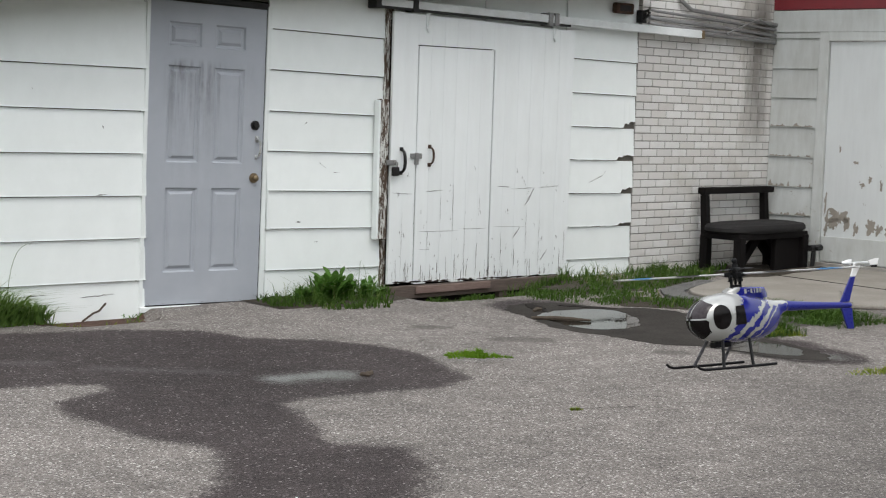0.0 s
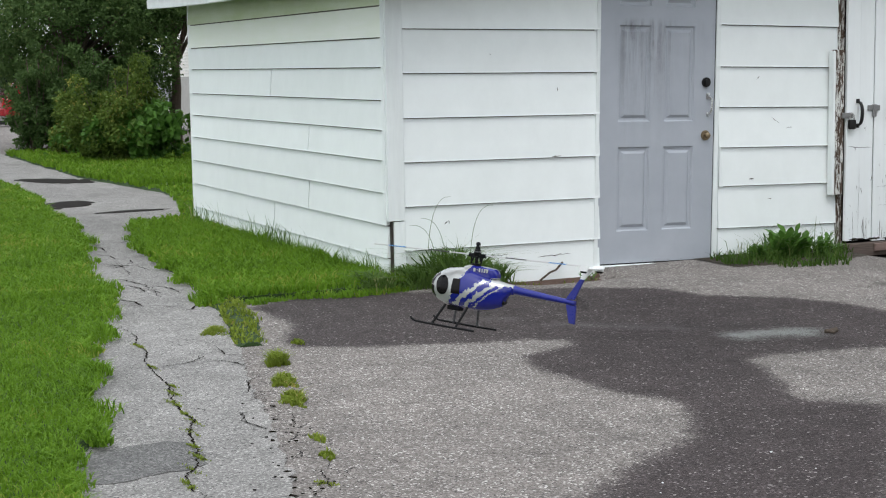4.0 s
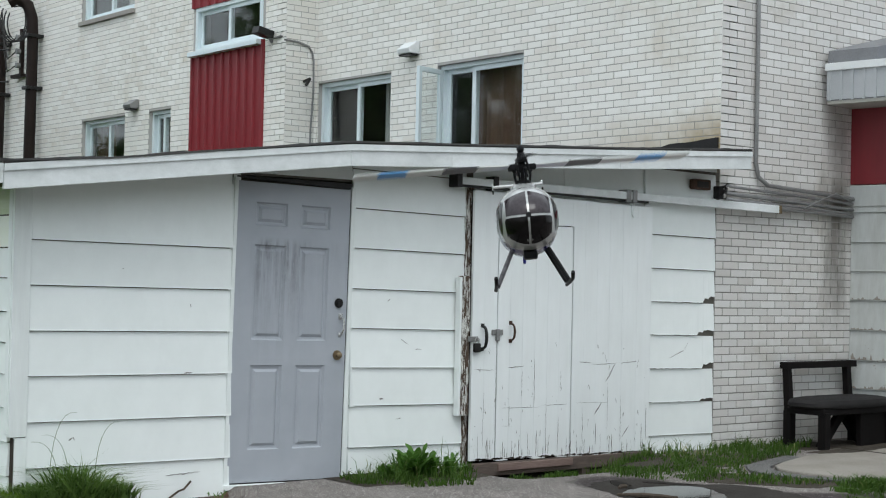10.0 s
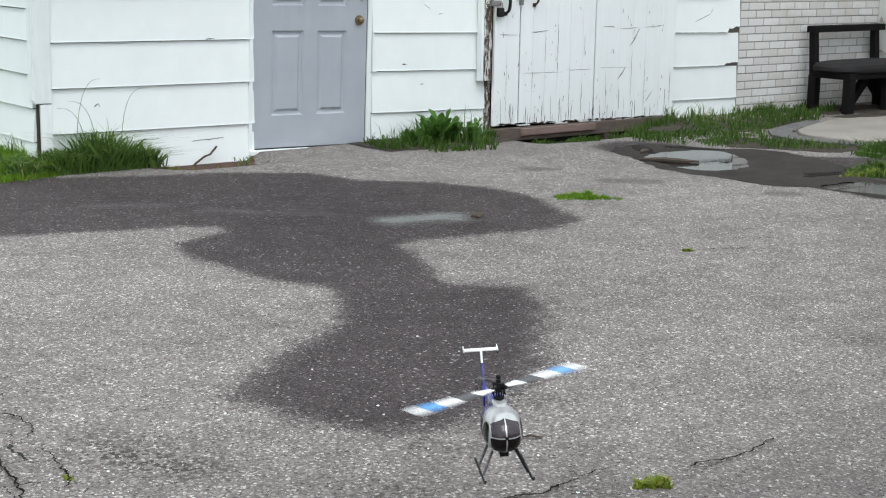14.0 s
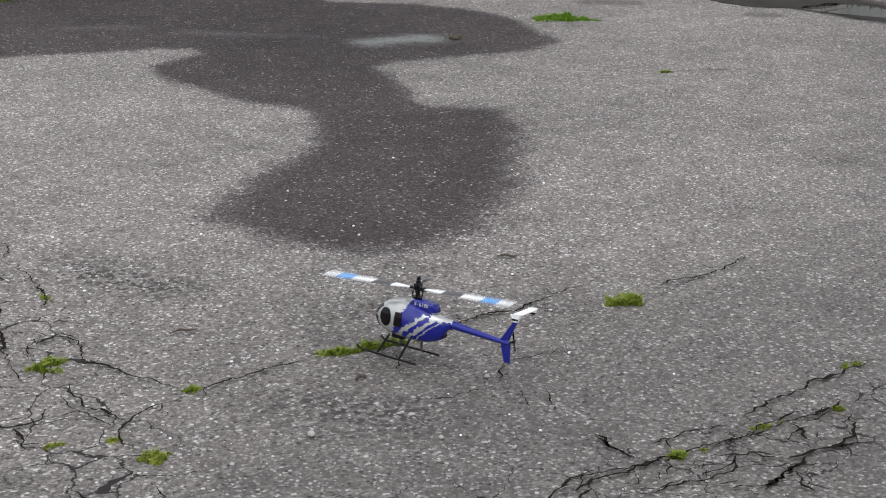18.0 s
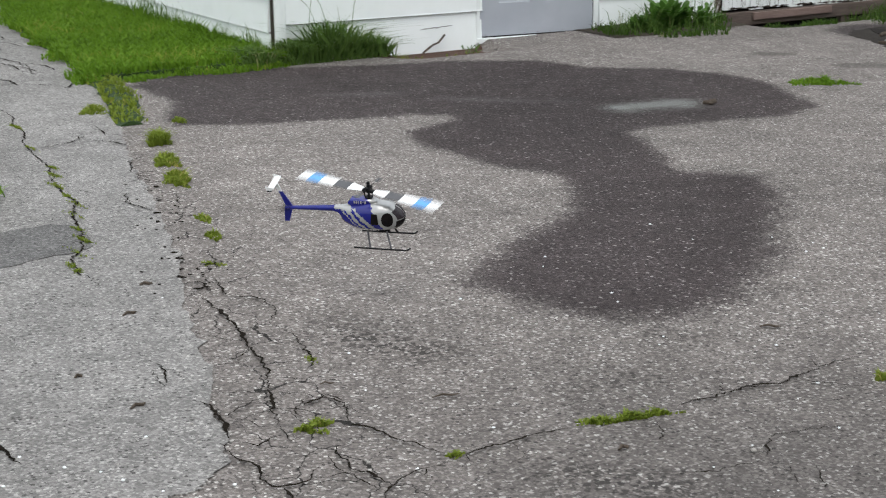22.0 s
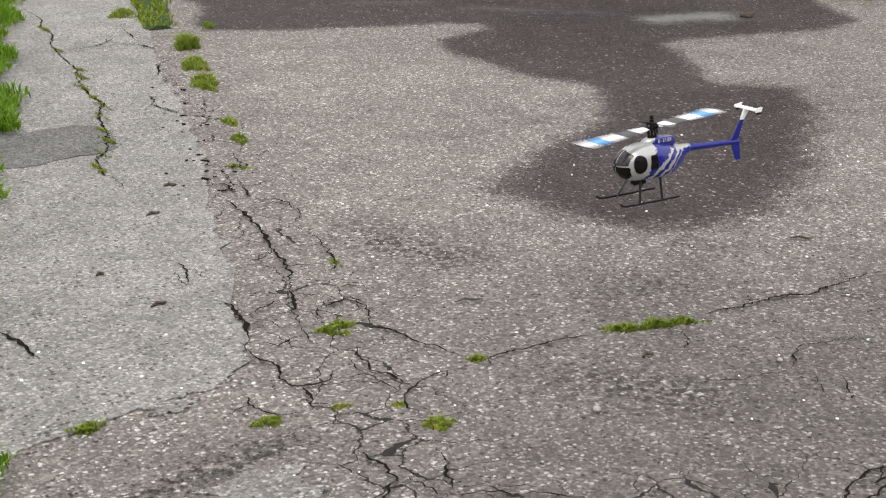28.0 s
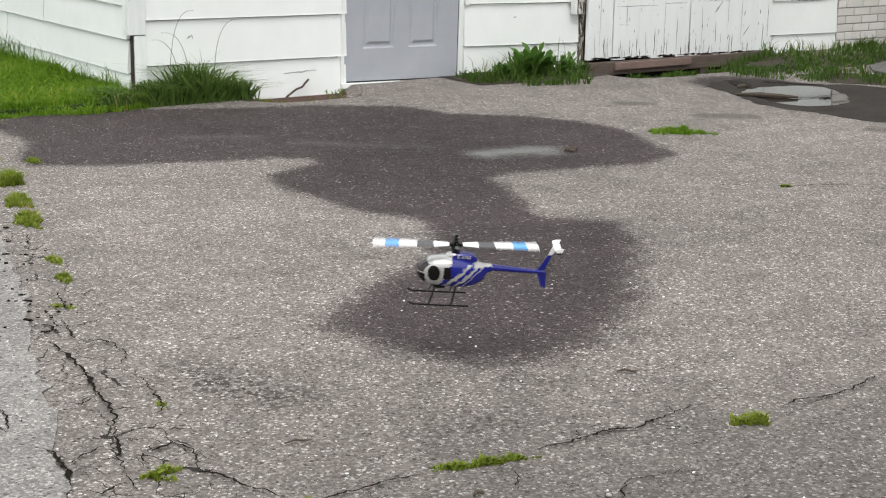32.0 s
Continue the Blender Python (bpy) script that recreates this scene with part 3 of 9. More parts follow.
def door_paint():
    """Grey-blue door paint with dark runs below the upper panels."""
    m, t, bs, n, l = material("grey_door_paint")
    tc = n.new("ShaderNodeTexCoord")
    mp, st = n.new("ShaderNodeMapping"), n.new("ShaderNodeMapping")
    st.inputs["Scale"].default_value = (11, 11, 0.8)
    l.new(tc.outputs["Object"], mp.inputs[0])
    l.new(tc.outputs["Object"], st.inputs[0])
    a, b, c = noise_of(n, l, mp.outputs[0], 3, 5), noise_of(n, l, st.outputs[0], 1.6, 5, 0.7), noise_of(n, l, mp.outputs[0], 130, 2)
    sx = n.new("ShaderNodeSeparateXYZ")
    l.new(tc.outputs["Object"], sx.inputs[0])
    up = ramp_of(n, [(0.34, 0.0), (0.55, 0.25), (0.74, 0.9), (0.79, 1.0), (0.815, 0.0)])
    l.new(calc(n, l, "DIVIDE", sx.outputs[2], 2.07), up.inputs[0])
    mid = ramp_of(n, [(0.10, 0.0), (0.24, 0.9), (0.44, 1.0), (0.56, 0.7), (0.66, 0.15)])
    l.new(calc(n, l, "DIVIDE", sx.outputs[0], 0.93), mid.inputs[0])
    run = ramp_of(n, [(0.42, 0.0), (0.62, 1.0)])
    l.new(b.outputs[0], run.inputs[0])
    smudge = calc(n, l, "MULTIPLY_ADD", noise_of(n, l, mp.outputs[0], 9, 4, 0.7).outputs[0], 2.4, -0.45, clamp=True)
    f = calc(n, l, "MULTIPLY", calc(n, l, "MULTIPLY", calc(n, l, "MULTIPLY", run.outputs[0], smudge), up.outputs[0]), mid.outputs[0])
    col = mixed(n, l, calc(n, l, "MULTIPLY_ADD", a.outputs[0], 2.0, -0.5, clamp=True), (0.36, 0.385, 0.43), (0.43, 0.455, 0.50))
    l.new(mixed(n, l, calc(n, l, "MULTIPLY", f, 0.85), col, (0.13, 0.13, 0.135)), bs.inputs["Base Color"])
    bs.inputs["Roughness"].default_value = 0.5
    bumped(n, l, bs, c.outputs[0], 0.12, 0.002)
    return m


M_DOOR = door_paint()


def brick_mat(name, pale, dark, stain, run=None):
    m, t, bs, n, l = material(name)
    vec = place_of(n, l)
    g, info = n.new("ShaderNodeNewGeometry"), n.new("ShaderNodeObjectInfo")
    r = calc(n, l, "FRACT", calc(n, l, "ADD", g.outputs["Random Per Island"], info.outputs["Random"]))
    fine, big = noise_of(n, l, vec, 70, 4), noise_of(n, l, vec, 1.1, 5, 0.7)
    col = mixed(n, l, calc(n, l, "MULTIPLY_ADD", fine.outputs[0], 0.5, calc(n, l, "MULTIPLY", r, 0.5)), pale, dark)
    warm = calc(n, l, "GREATER_THAN", calc(n, l, "FRACT", calc(n, l, "MULTIPLY", r, 7.31)), 0.62)
    col = mixed(n, l, calc(n, l, "MULTIPLY", warm, 0.24), col, tuple(q * k for q, k in zip(dark, (0.94, 0.87, 0.83))))
    sm = ramp_of(n, [(0.55, 0.0), (0.72, 1.0)])
    l.new(big.outputs[0], sm.inputs[0])
    col = mixed(n, l, calc(n, l, "MULTIPLY", sm.outputs[0], 0.5 if run is None else 0.6), col, stain)
    if run is None:
        # yellow-brown lichen above the tarred flashing
        sy = n.new("ShaderNodeSeparateXYZ")
        l.new(vec, sy.inputs[0])
        up = calc(n, l, "SUBTRACT", sy.outputs[2], calc(n, l, "MULTIPLY_ADD", sy.outputs[1], -0.06, 3.25))
        f = calc(n, l, "MULTIPLY_ADD", up, -2.2, calc(n, l, "MULTIPLY", big.outputs[0], 1.9), clamp=True)
        f = calc(n, l, "MULTIPLY", f, calc(n, l, "MULTIPLY_ADD", sy.outputs[1], -0.5, 5.6, clamp=True))
        f = calc(n, l, "MULTIPLY", f, calc(n, l, "MULTIPLY_ADD", sy.outputs[2], 6.0, -14.0, clamp=True))
        col = mixed(n, l, calc(n, l, "MULTIPLY", f, 0.85), col, (0.34, 0.255, 0.12))
    if run is not None:
        # a dark water run below the conduits
        sx = n.new("ShaderNodeSeparateXYZ")
        l.new(vec, sx.inputs[0])
        near = calc(n, l, "DIVIDE", calc(n, l, "ABSOLUTE", calc(n, l, "SUBTRACT", sx.outputs[0], run[0])), run[1])
        wav = noise_of(n, l, place_of(n, l, (5, 5, 1.2)), 1.5, 4)
        f = calc(n, l, "SUBTRACT", calc(n, l, "MULTIPLY", wav.outputs[0], 2.2), near, clamp=True)
        hgt = ramp_of(n, [(0.30, 0.0), (0.44, 0.8), (0.72, 1.0), (0.78, 0.5), (0.92, 0.6), (1.0, 0.0)])
        l.new(calc(n, l, "DIVIDE", sx.outputs[2], 3.2), hgt.inputs[0])
        col = mixed(n, l, calc(n, l, "MULTIPLY", calc(n, l, "MULTIPLY", f, hgt.outputs[0]), 0.8), col, (0.085, 0.072, 0.058))
    l.new(col, bs.inputs["Base Color"])
    bs.inputs["Roughness"].default_value = 0.8
    bumped(n, l, bs, fine.outputs[0], 0.5, 0.004)
    return m


M_MAST = surface("black_brown_pipe", (0.008, 0.006, 0.005), (0.026, 0.016, 0.013), 0.6, coarse=5, fine=60, bump=0.2, spec=0.2)
M_BRICK = brick_mat("pale_brick", (0.93, 0.925, 0.895), (0.77, 0.76, 0.715), (0.60, 0.54, 0.44))
M_BRICK_GRIMY = brick_mat("grimy_pale_brick", (0.78, 0.77, 0.76), (0.57, 0.555, 0.535), (0.46, 0.43, 0.37), (11.90, 0.25))
M_MORTAR_PALE = surface("pale_mortar", (0.38, 0.37, 0.355), (0.50, 0.49, 0.47), 0.95, coarse=5, fine=90, bump=0.4)
M_MORTAR = surface("mortar", (0.25, 0.24, 0.225), (0.37, 0.36, 0.34), 0.95, coarse=5, fine=90, bump=0.4)


def glass_pane():
    m, t, bs, n, l = material("window_glass")
    bs.inputs["Base Color"].default_value = (0.9, 0.95, 0.95, 1)
    bs.inputs["Roughness"].default_value = 0.03
    bs.inputs["Transmission Weight"].default_value = 1.0
    bs.inputs["IOR"].default_value = 1.45
    return m


M_GLASS = glass_pane()


def green(name, a, b, dry, rough=0.6, trans=0.25):
    """Blades and leaves: each piece its own green."""
    m, t, bs, n, l = material(name)
    g = n.new("ShaderNodeNewGeometry")
    vec = place_of(n, l)
    big = noise_of(n, l, vec, 1.2, 4)
    r = ramp_of(n, [(0.0, a), (0.55, b), (0.93, b), (1.0, dry)])
    l.new(calc(n, l, "MULTIPLY_ADD", big.outputs[0], 0.9, calc(n, l, "MULTIPLY_ADD", g.outputs["Random Per Island"], 0.62, -0.13)), r.inputs[0])
    l.new(r.outputs[0], bs.inputs["Base Color"])
    bs.inputs["Roughness"].default_value = rough
    bs.inputs["Specular IOR Level"].default_value = 0.15
    tr = n.new("ShaderNodeBsdfTranslucent")
    l.new(r.outputs[0], tr.inputs[0])
    mx = n.new("ShaderNodeMixShader")
    mx.inputs[0].default_value = trans
    l.new(bs.outputs[0], mx.inputs[1])
    l.new(tr.outputs[0], mx.inputs[2])
    l.new(mx.outputs[0], n["Material Output"].inputs[0])
    return m


M_LAWN = green("lawn_blades", (0.020, 0.062, 0.006), (0.150, 0.275, 0.022), (0.31, 0.34, 0.06), trans=0.4)
M_WEED = green("weed_blades", (0.05, 0.085, 0.010), (0.20, 0.26, 0.035), (0.40, 0.34, 0.11), trans=0.35)
M_TALL = green("tall_grass", (0.018, 0.05, 0.010), (0.095, 0.165, 0.034), (0.36, 0.35, 0.17))
M_FOOT = green("foot_grass", (0.013, 0.036, 0.007), (0.062, 0.118, 0.020), (0.24, 0.24, 0.10))
M_BROAD = green("broad_leaves", (0.022, 0.065, 0.012), (0.080, 0.175, 0.030), (0.20, 0.29, 0.08), 0.4)
M_TREE = green("tree_leaves", (0.013, 0.033, 0.011), (0.074, 0.128, 0.037), (0.17, 0.215, 0.07))
M_BUSH = green("bush_leaves", (0.009, 0.027, 0.0064), (0.105, 0.160, 0.028), (0.29, 0.28, 0.065))
M_BERRY = surface("red_berries", (0.17, 0.014, 0.008), (0.27, 0.03, 0.012), 0.5)
M_BARK = surface("bark", (0.06, 0.045, 0.032), (0.13, 0.10, 0.075), 0.9, coarse=8, fine=60, bump=0.8, dist=0.02, stretch=(4, 4, 0.8))
M_LAWNBASE = surface("turf", (0.012, 0.030, 0.005), (0.030, 0.065, 0.009), 0.95, coarse=4, fine=60, bump=0.8, dist=0.02)
# ---------- ground, path and lawns ----------
# level in the yard, with a shallow hollow at the shed's foot, falling gently to the parking lot
def dip(x, y):
    fx = min(max((x - 4.35) / 0.35, 0.0), 1.0) * min(max((5.36 - x) / 0.10, 0.0), 1.0)
    fy = min(max((y - 8.25) / 0.45, 0.0), 1.0)
    gx = min(max((x - 7.25) / 0.25, 0.0), 1.0) * min(max((9.3 - x) / 0.7, 0.0), 1.0)
    gy = min(max((y - 8.08) / 0.50, 0.0), 1.0)
    return -0.062 * fx * fx * (3 - 2 * fx) * fy * fy * (3 - 2 * fy) - 0.12 * gx * gx * (3 - 2 * gx) * gy * gy * (3 - 2 * gy)


gx = [-400.0, -60.0, -10.0, *np.arange(0.4, 10.01, 0.04), 20.0, 80.0, 400.0]
gy = [-400.0, -60.0, -10.0, *np.arange(1.0, 9.01, 0.04), 30.0, 80.0, 400.0]
lx, ly = np.meshgrid(gx, gy)
g = Shape().add([(x, y, dip(x, y) if y < 9 else 0.0 if y < 31 else -0.75) for y in gy for x in gx], [(r * len(gx) + k, r * len(gx) + k + 1, (r + 1) * len(gx) + k + 1, (r + 1) * len(gx) + k) for r in range(len(gy) - 1) for k in range(len(gx) - 1)])
g = mesh_of("ground", g, M_ASPHALT, fix=False)
g.attributes.new("stain", "FLOAT", "POINT").data.foreach_set("value", stain_field(lx.ravel(), ly.ravel()).astype(np.float32))
ground = tagged(part("ground", g, M_ASPHALT, label="worn grey asphalt yard with wet patches and puddles"), category="ground", kind="structure")

EDGE_L = [(-16, -3.6), (0.2, -0.3), (1.5, 0.2), (3.2, 0.52), (3.56, 0.58), (3.62, 0.69), (3.72, 0.71), (4.03, 0.67), (4.16, 0.72), (4.43, 0.77), (4.66, 0.92), (4.85, 0.97), (5.28, 0.99), (5.5, 1.12), (5.75, 1.22), (6.28, 1.28), (6.82, 1.37), (7.24, 1.53),
          (7.7, 1.62), (8.1, 1.67), (8.3, 1.86), (9.3, 2.06), (10, 2.08), (10.5, 2.2), (12.6, 2.6), (14.9, 2.8), (18, 3.0), (24, 3.05), (27, 2.6)]
EDGE_R = [(2.82, 0.40), (2.90, 0.56), (2.96, 0.78), (3.0, 0.97), (3.03, 1.07), (3.10, 1.14), (3.25, 1.20), (3.40, 1.23), (3.68, 1.33), (4.04, 1.41), (4.42, 1.53), (4.85, 1.67), (5.5, 1.83), (6.14, 1.96), (6.73, 2.12), (7.15, 2.23), (8.08, 2.42), (8.57, 2.55), (9.04, 2.61), (9.85, 2.70),
          (10.8, 2.74), (13.3, 3.24), (13.62, 3.76), (14.9, 4.12), (16.1, 4.38), (17.1, 4.40), (19.6, 4.15), (27, 4.25)]


def along(edge, y, wobble=0.05, seed=0.0):
    ys, xs = [p[0] for p in edge], [p[1] for p in edge]
    return float(np.interp(y, ys, xs)) + wobble * (noise.noise((y * 1.7, seed, 3.1)) + 0.6 * noise.noise((y * 5.1, seed, 7.7)))


def strip(rows, z):
    """A ground strip between two x limits, row by row in y."""
    s = Shape()
    v = [(x, y, z) for y, a, b in rows for x in (a, b)]
    s.add(v, [(2 * i, 2 * i + 1, 2 * i + 3, 2 * i + 2) for i in range(len(rows) - 1)])
    return s


rows = [(y, along(EDGE_L, y, 0.06, 1) - 0.15, along(EDGE_R, y, 0.03, 2) + 0.03 * noise.noise((y * 9, 1.0, 0.0)) + 0.03 * noise.noise((y * 31, 1.0, 0.0))) for y in [*np.arange(2.84, 3.2, 0.01), *np.arange(3.2, 27.01, 0.04)]]
pavement = tagged(part("pavement", strip(rows, 0.004), M_PATH, label="cracked pale asphalt footpath edged with grass"), category="path", kind="structure")
patch_edge = []
for a in np.linspace(0, 2 * math.pi, 60, endpoint=False):
    r = 1 + 0.22 * noise.noise((1.4 * math.cos(a), 1.4 * math.sin(a), 0.7)) + 0.09 * noise.noise((6 * math.cos(a), 6 * math.sin(a), 2.0))
    c, q = math.copysign(abs(math.cos(a)) ** 0.7, math.cos(a)), math.copysign(abs(math.sin(a)) ** 0.7, math.sin(a))
    patch_edge.append((1.25 + 0.25 * c * r, 5.22 + 0.22 * q * r + 0.04 * c))
patch = Shape().prism(patch_edge, 0.001, 0.007, "z")
part("patch", patch, M_PATCH, pavement, "darker repaired patch in the path")


def lawn_base(name, rows, z, label):
    """A turf slab with a sloped rim."""
    s = Shape()
    v = []
    for y, a, b in rows:
        v += [(a, y, 0.0), (a + 0.05, y, z), (b - 0.05, y, z), (b, y, 0.0)]
    e = 4 * (len(rows) - 1)
    s.add(v, [(4 * i + k, 4 * i + k + 1, 4 * i + k + 5, 4 * i + k + 4) for i in range(len(rows) - 1) for k in range(3)] + [(3, 2, 1, 0), (e, e + 1, e + 2, e + 3)])
    return tagged(part(name, s, M_LAWNBASE, label=label), category="lawn", kind="structure")


lawn_rows = [(y, -14.0, along(EDGE_L, y, 0.06, 1)) for y in np.arange(-15.8, 27.01, 0.08)]
lawn_base("lawn", lawn_rows, 0.035, "bright green mown lawn beside the path")
strip_rows = [(y, along(EDGE_R, y, 0.07, 2), 3.82) for y in np.arange(8.62, 13.28, 0.06)]
lawn_base("lawn", strip_rows, 0.03, "green grass strip along the shed side")
tongue_rows = [(y, along(EDGE_R, y, 0.07, 2), along(EDGE_R, y, 0.07, 2) + 0.175 - 0.05 * abs(y - 7.9) + 0.05 * noise.noise((y * 6, 4.0, 0.0))) for y in np.arange(7.2, 8.66, 0.06)]
lawn_base("lawn", tongue_rows, 0.02, "thin grass tongue between path and yard")
back_rows = [(y, along(EDGE_R, y, 0.07, 2), 9.2) for y in np.arange(13.3, 26.0, 0.2)]
lawn_base("lawn", back_rows, 0.03, "grass behind the shed below the trees")


def blades(name, pts, height, width, mat, lean=0.5, seed=1):
    """Grass: one bent blade for each point, all in one mesh."""
    rng = np.random.default_rng(seed)
    pts = np.asarray(pts, float)
    k = len(pts)
    h = np.asarray(height, float) * rng.uniform(0.55, 1.25, k)
    a, d = rng.uniform(0, 2 * np.pi, k), rng.uniform(0, 2 * np.pi, k)
    ln = lean * rng.uniform(0.2, 1.3, k) * h
    side = np.stack([np.cos(a), np.sin(a), 0 * a], 1) * (np.asarray(width) * rng.uniform(0.7, 1.3, k))[:, None]
    tip = np.stack([np.cos(d) * ln, np.sin(d) * ln, h * np.sqrt(np.maximum(1 - 0.35 * lean, 0.3))], 1)
    mid = np.stack([np.cos(d) * ln * 0.32, np.sin(d) * ln * 0.32, h * 0.6], 1)
    v = np.stack([pts - side, pts + side, pts + mid - side * 0.75, pts + mid + side * 0.75, pts + tip], 1).reshape(-1, 3)
    o = (np.arange(k) * 5)[:, None]
    f = np.stack([o + [0, 1, 3], o + [0, 3, 2], o + [2, 3, 4]], 1).reshape(-1, 3)
    return new(name, soup(name, v, f, mat))


def scatter(rows, z, per_m2, seed, far=6.0):
    """Random points inside row limits, thinner far off."""
    rng = np.random.default_rng(seed)
    out = []
    for (y0, a0, b0), (y1, a1, b1) in zip(rows, rows[1:]):
        a = max(a0, 0.055 * y0 - 0.35) if a0 < -1 else a0
        dens = per_m2 * min(1.0, (far / max(y0, 1.0)) ** 1.3)
        cnt = rng.poisson(max(0, (b0 - a)) * (y1 - y0) * dens)
        if cnt:
            out.append(np.stack([rng.uniform(a, b0 + 0.015, cnt), rng.uniform(y0, y1, cnt), np.full(cnt, z)], 1))
    p = np.concatenate(out)
    return p


p = scatter(lawn_rows[220:], 0.03, 9000, 3)
grass = tagged(blades("grass", p, 0.045 + 0.02 * (p[:, 1] > 9), 0.0015 + 0.00028 * p[:, 1], M_LAWN, 1.1, 4), "bright green lawn grass blades", "grass", kind="stuff")
p = scatter(strip_rows, 0.025, 5000, 5, far=9)
tagged(blades("grass", p, 0.07, 0.0055, M_LAWN, 0.8, 6), "green grass along the white shed", "grass", kind="stuff")
p = scatter(tongue_rows, 0.012, 4200, 7, far=9)
p = p[[noise.noise((q[0] * 14, q[1] * 9, 1.0)) > -0.22 for q in p]]
tagged(blades("grass", p, 0.03 + 0.05 * np.array([max(0.0, noise.noise((q[0] * 9, q[1] * 7, 6.0))) for q in p]), 0.0045, M_WEED, 1.0, 8), "low yellowish grass at the path's edge", "grass", kind="stuff")
p = scatter(back_rows, 0.025, 900, 9, far=20)
tagged(blades("grass", p, 0.05 + 0.06 * (p[:, 1] > 17.5), 0.011, M_LAWN, 0.8, 10), "green grass below the trees", "grass", kind="stuff")


# ragged clumps hanging over the lawn's edges
def edge_clumps(name, edge, y0, y1, seed, side, wob, mat, label):
    rng = np.random.default_rng(seed)
    out, hh = [], []
    y = y0
    while y < y1:
        x = along(edge, y, wob, 1 if side > 0 else 2)
        r = rng.uniform(0.03, 0.09) * (1 + 0.03 * y)
        c = int(rng.uniform(60, 160))
        a, q = rng.uniform(0, 2 * np.pi, c), np.sqrt(rng.uniform(0, 1, c))
        out.append(np.stack([x + side * rng.uniform(-0.04, 0.03) + r * q * np.cos(a), y + r * 1.3 * q * np.sin(a), np.full(c, 0.02)], 1))
        hh.append(rng.uniform(0.05, 0.11) * (1.1 - 0.6 * q))
        y += rng.uniform(0.05, 0.16) * (1 + 0.04 * y)
    p = np.concatenate(out)
    return tagged(blades(name, p, np.concatenate(hh), 0.0018 + 0.0003 * p[:, 1], mat, 1.0, seed), label, "grass", kind="stuff")


edge_clumps("grass_edge", EDGE_L, 2.8, 20.0, 61, 1, 0.10, M_LAWN, "ragged grass clumps at the lawn's edge")
edge_clumps("grass_edge", EDGE_R, 8.6, 13.2, 62, -1, 0.07, M_LAWN, "ragged grass clumps beside the path")


def tuft(x, y, rx, ry, turn, count, h, mat, label, seed, w=0.003, lean=0.9, z=0.0):
    rng = np.random.default_rng(seed)
    r, a = np.sqrt(rng.uniform(0, 1, count)), rng.uniform(0, 2 * np.pi, count)
    r = r * (1 + 0.25 * np.sin(3 * a + seed) + 0.22 * np.sin(7 * a + 2 * seed))
    ex, ey = rx * r * np.cos(a), ry * r * np.sin(a)
    c, s = math.cos(radians(turn)), math.sin(radians(turn))
    pts = np.stack([x + ex * c - ey * s, y + ex * s + ey * c, np.full(count, z)], 1)
    lump = np.array([noise.noise((px * 22, py * 22, seed)) for px, py, _ in pts])
    keep = lump > -0.28
    hh = np.maximum(h * (1.15 - 0.6 * r) * (1 + 1.1 * lump), 0.006)
    pts, hh = pts[keep], hh[keep]
    return tagged(blades("grass_tuft", pts, hh, w, mat, lean, seed), label, "weed", "tufts in the yard", "stuff")


def weed(x, y, rx, ry, turn, count, h, seed, mat=None):
    tuft(x, y, rx, ry, turn, int(count * 1.05), h * 0.66, mat or M_WEED, "small green weed tuft growing in the asphalt", seed, lean=1.0)


for i, (x, y, rx, ry, turn, count, h) in enumerate((
    (2.85, 2.69, 0.05, 0.035, -10, 460, 0.05), (1.40, 3.17, 0.045, 0.035, 0, 340, 0.035), (1.36, 2.58, 0.03, 0.025, 0, 200, 0.03), (2.07, 2.825, 0.125, 0.018, -14, 620, 0.032),
    (2.27, 6.72, 0.048, 0.09, -14, 760, 0.10), (2.16, 6.30, 0.05, 0.13, -14, 700, 0.06), (2.07, 5.93, 0.048, 0.14, -14, 680, 0.06), (2.54, 7.17, 0.03, 0.05, 0, 160, 0.04),
    (1.92, 5.26, 0.025, 0.06, 0, 180, 0.035), (1.86, 4.99, 0.026, 0.05, 0, 220, 0.04), (1.72, 4.65, 0.03, 0.05, 0, 90, 0.022), (2.26, 7.68, 0.06, 0.13, -20, 520, 0.05),
    (5.3, 4.85, 0.03, 0.02, 0, 60, 0.03), (1.05, 2.76, 0.03, 0.02, 0, 120, 0.03), (0.71, 2.91, 0.035, 0.02, 0, 160, 0.035), (1.60, 2.848, 0.02, 0.014, 0, 90, 0.02),
    (1.335, 2.71, 0.016, 0.012, 0, 60, 0.018), (1.22, 2.76, 0.02, 0.012, 0, 60, 0.018), (1.46, 2.00, 0.05, 0.02, -10, 260, 0.035), (1.60, 1.975, 0.03, 0.015, 0, 90, 0.018),
    (1.70, 1.94, 0.03, 0.012, 0, 90, 0.018), (2.25, 1.934, 0.02, 0.014, 0, 110, 0.022), (2.30, 1.925, 0.02, 0.012, 0, 90, 0.02), (2.52, 1.925, 0.05, 0.012, 0, 110, 0.016),
    (2.73, 1.888, 0.015, 0.012, 0, 60, 0.02), (2.97, 2.03, 0.03, 0.02, 0, 110, 0.025), (1.62, 6.1, 0.014, 0.05, 10, 80, 0.025), (1.53, 5.6, 0.014, 0.04, 10, 50, 0.02), (1.31, 4.80, 0.02, 0.02, 0, 60, 0.02),
    (1.6, 3.62, 0.012, 0.03, 0, 30, 0.02), (0.56, 3.45, 0.04, 0.03, 0, 160, 0.05),
)):
    weed(x, y, rx, ry, turn, count, h, 30 + i)
weed(5.93, 6.25, 0.17, 0.09, -40, 900, 0.05, 90, M_LAWN)
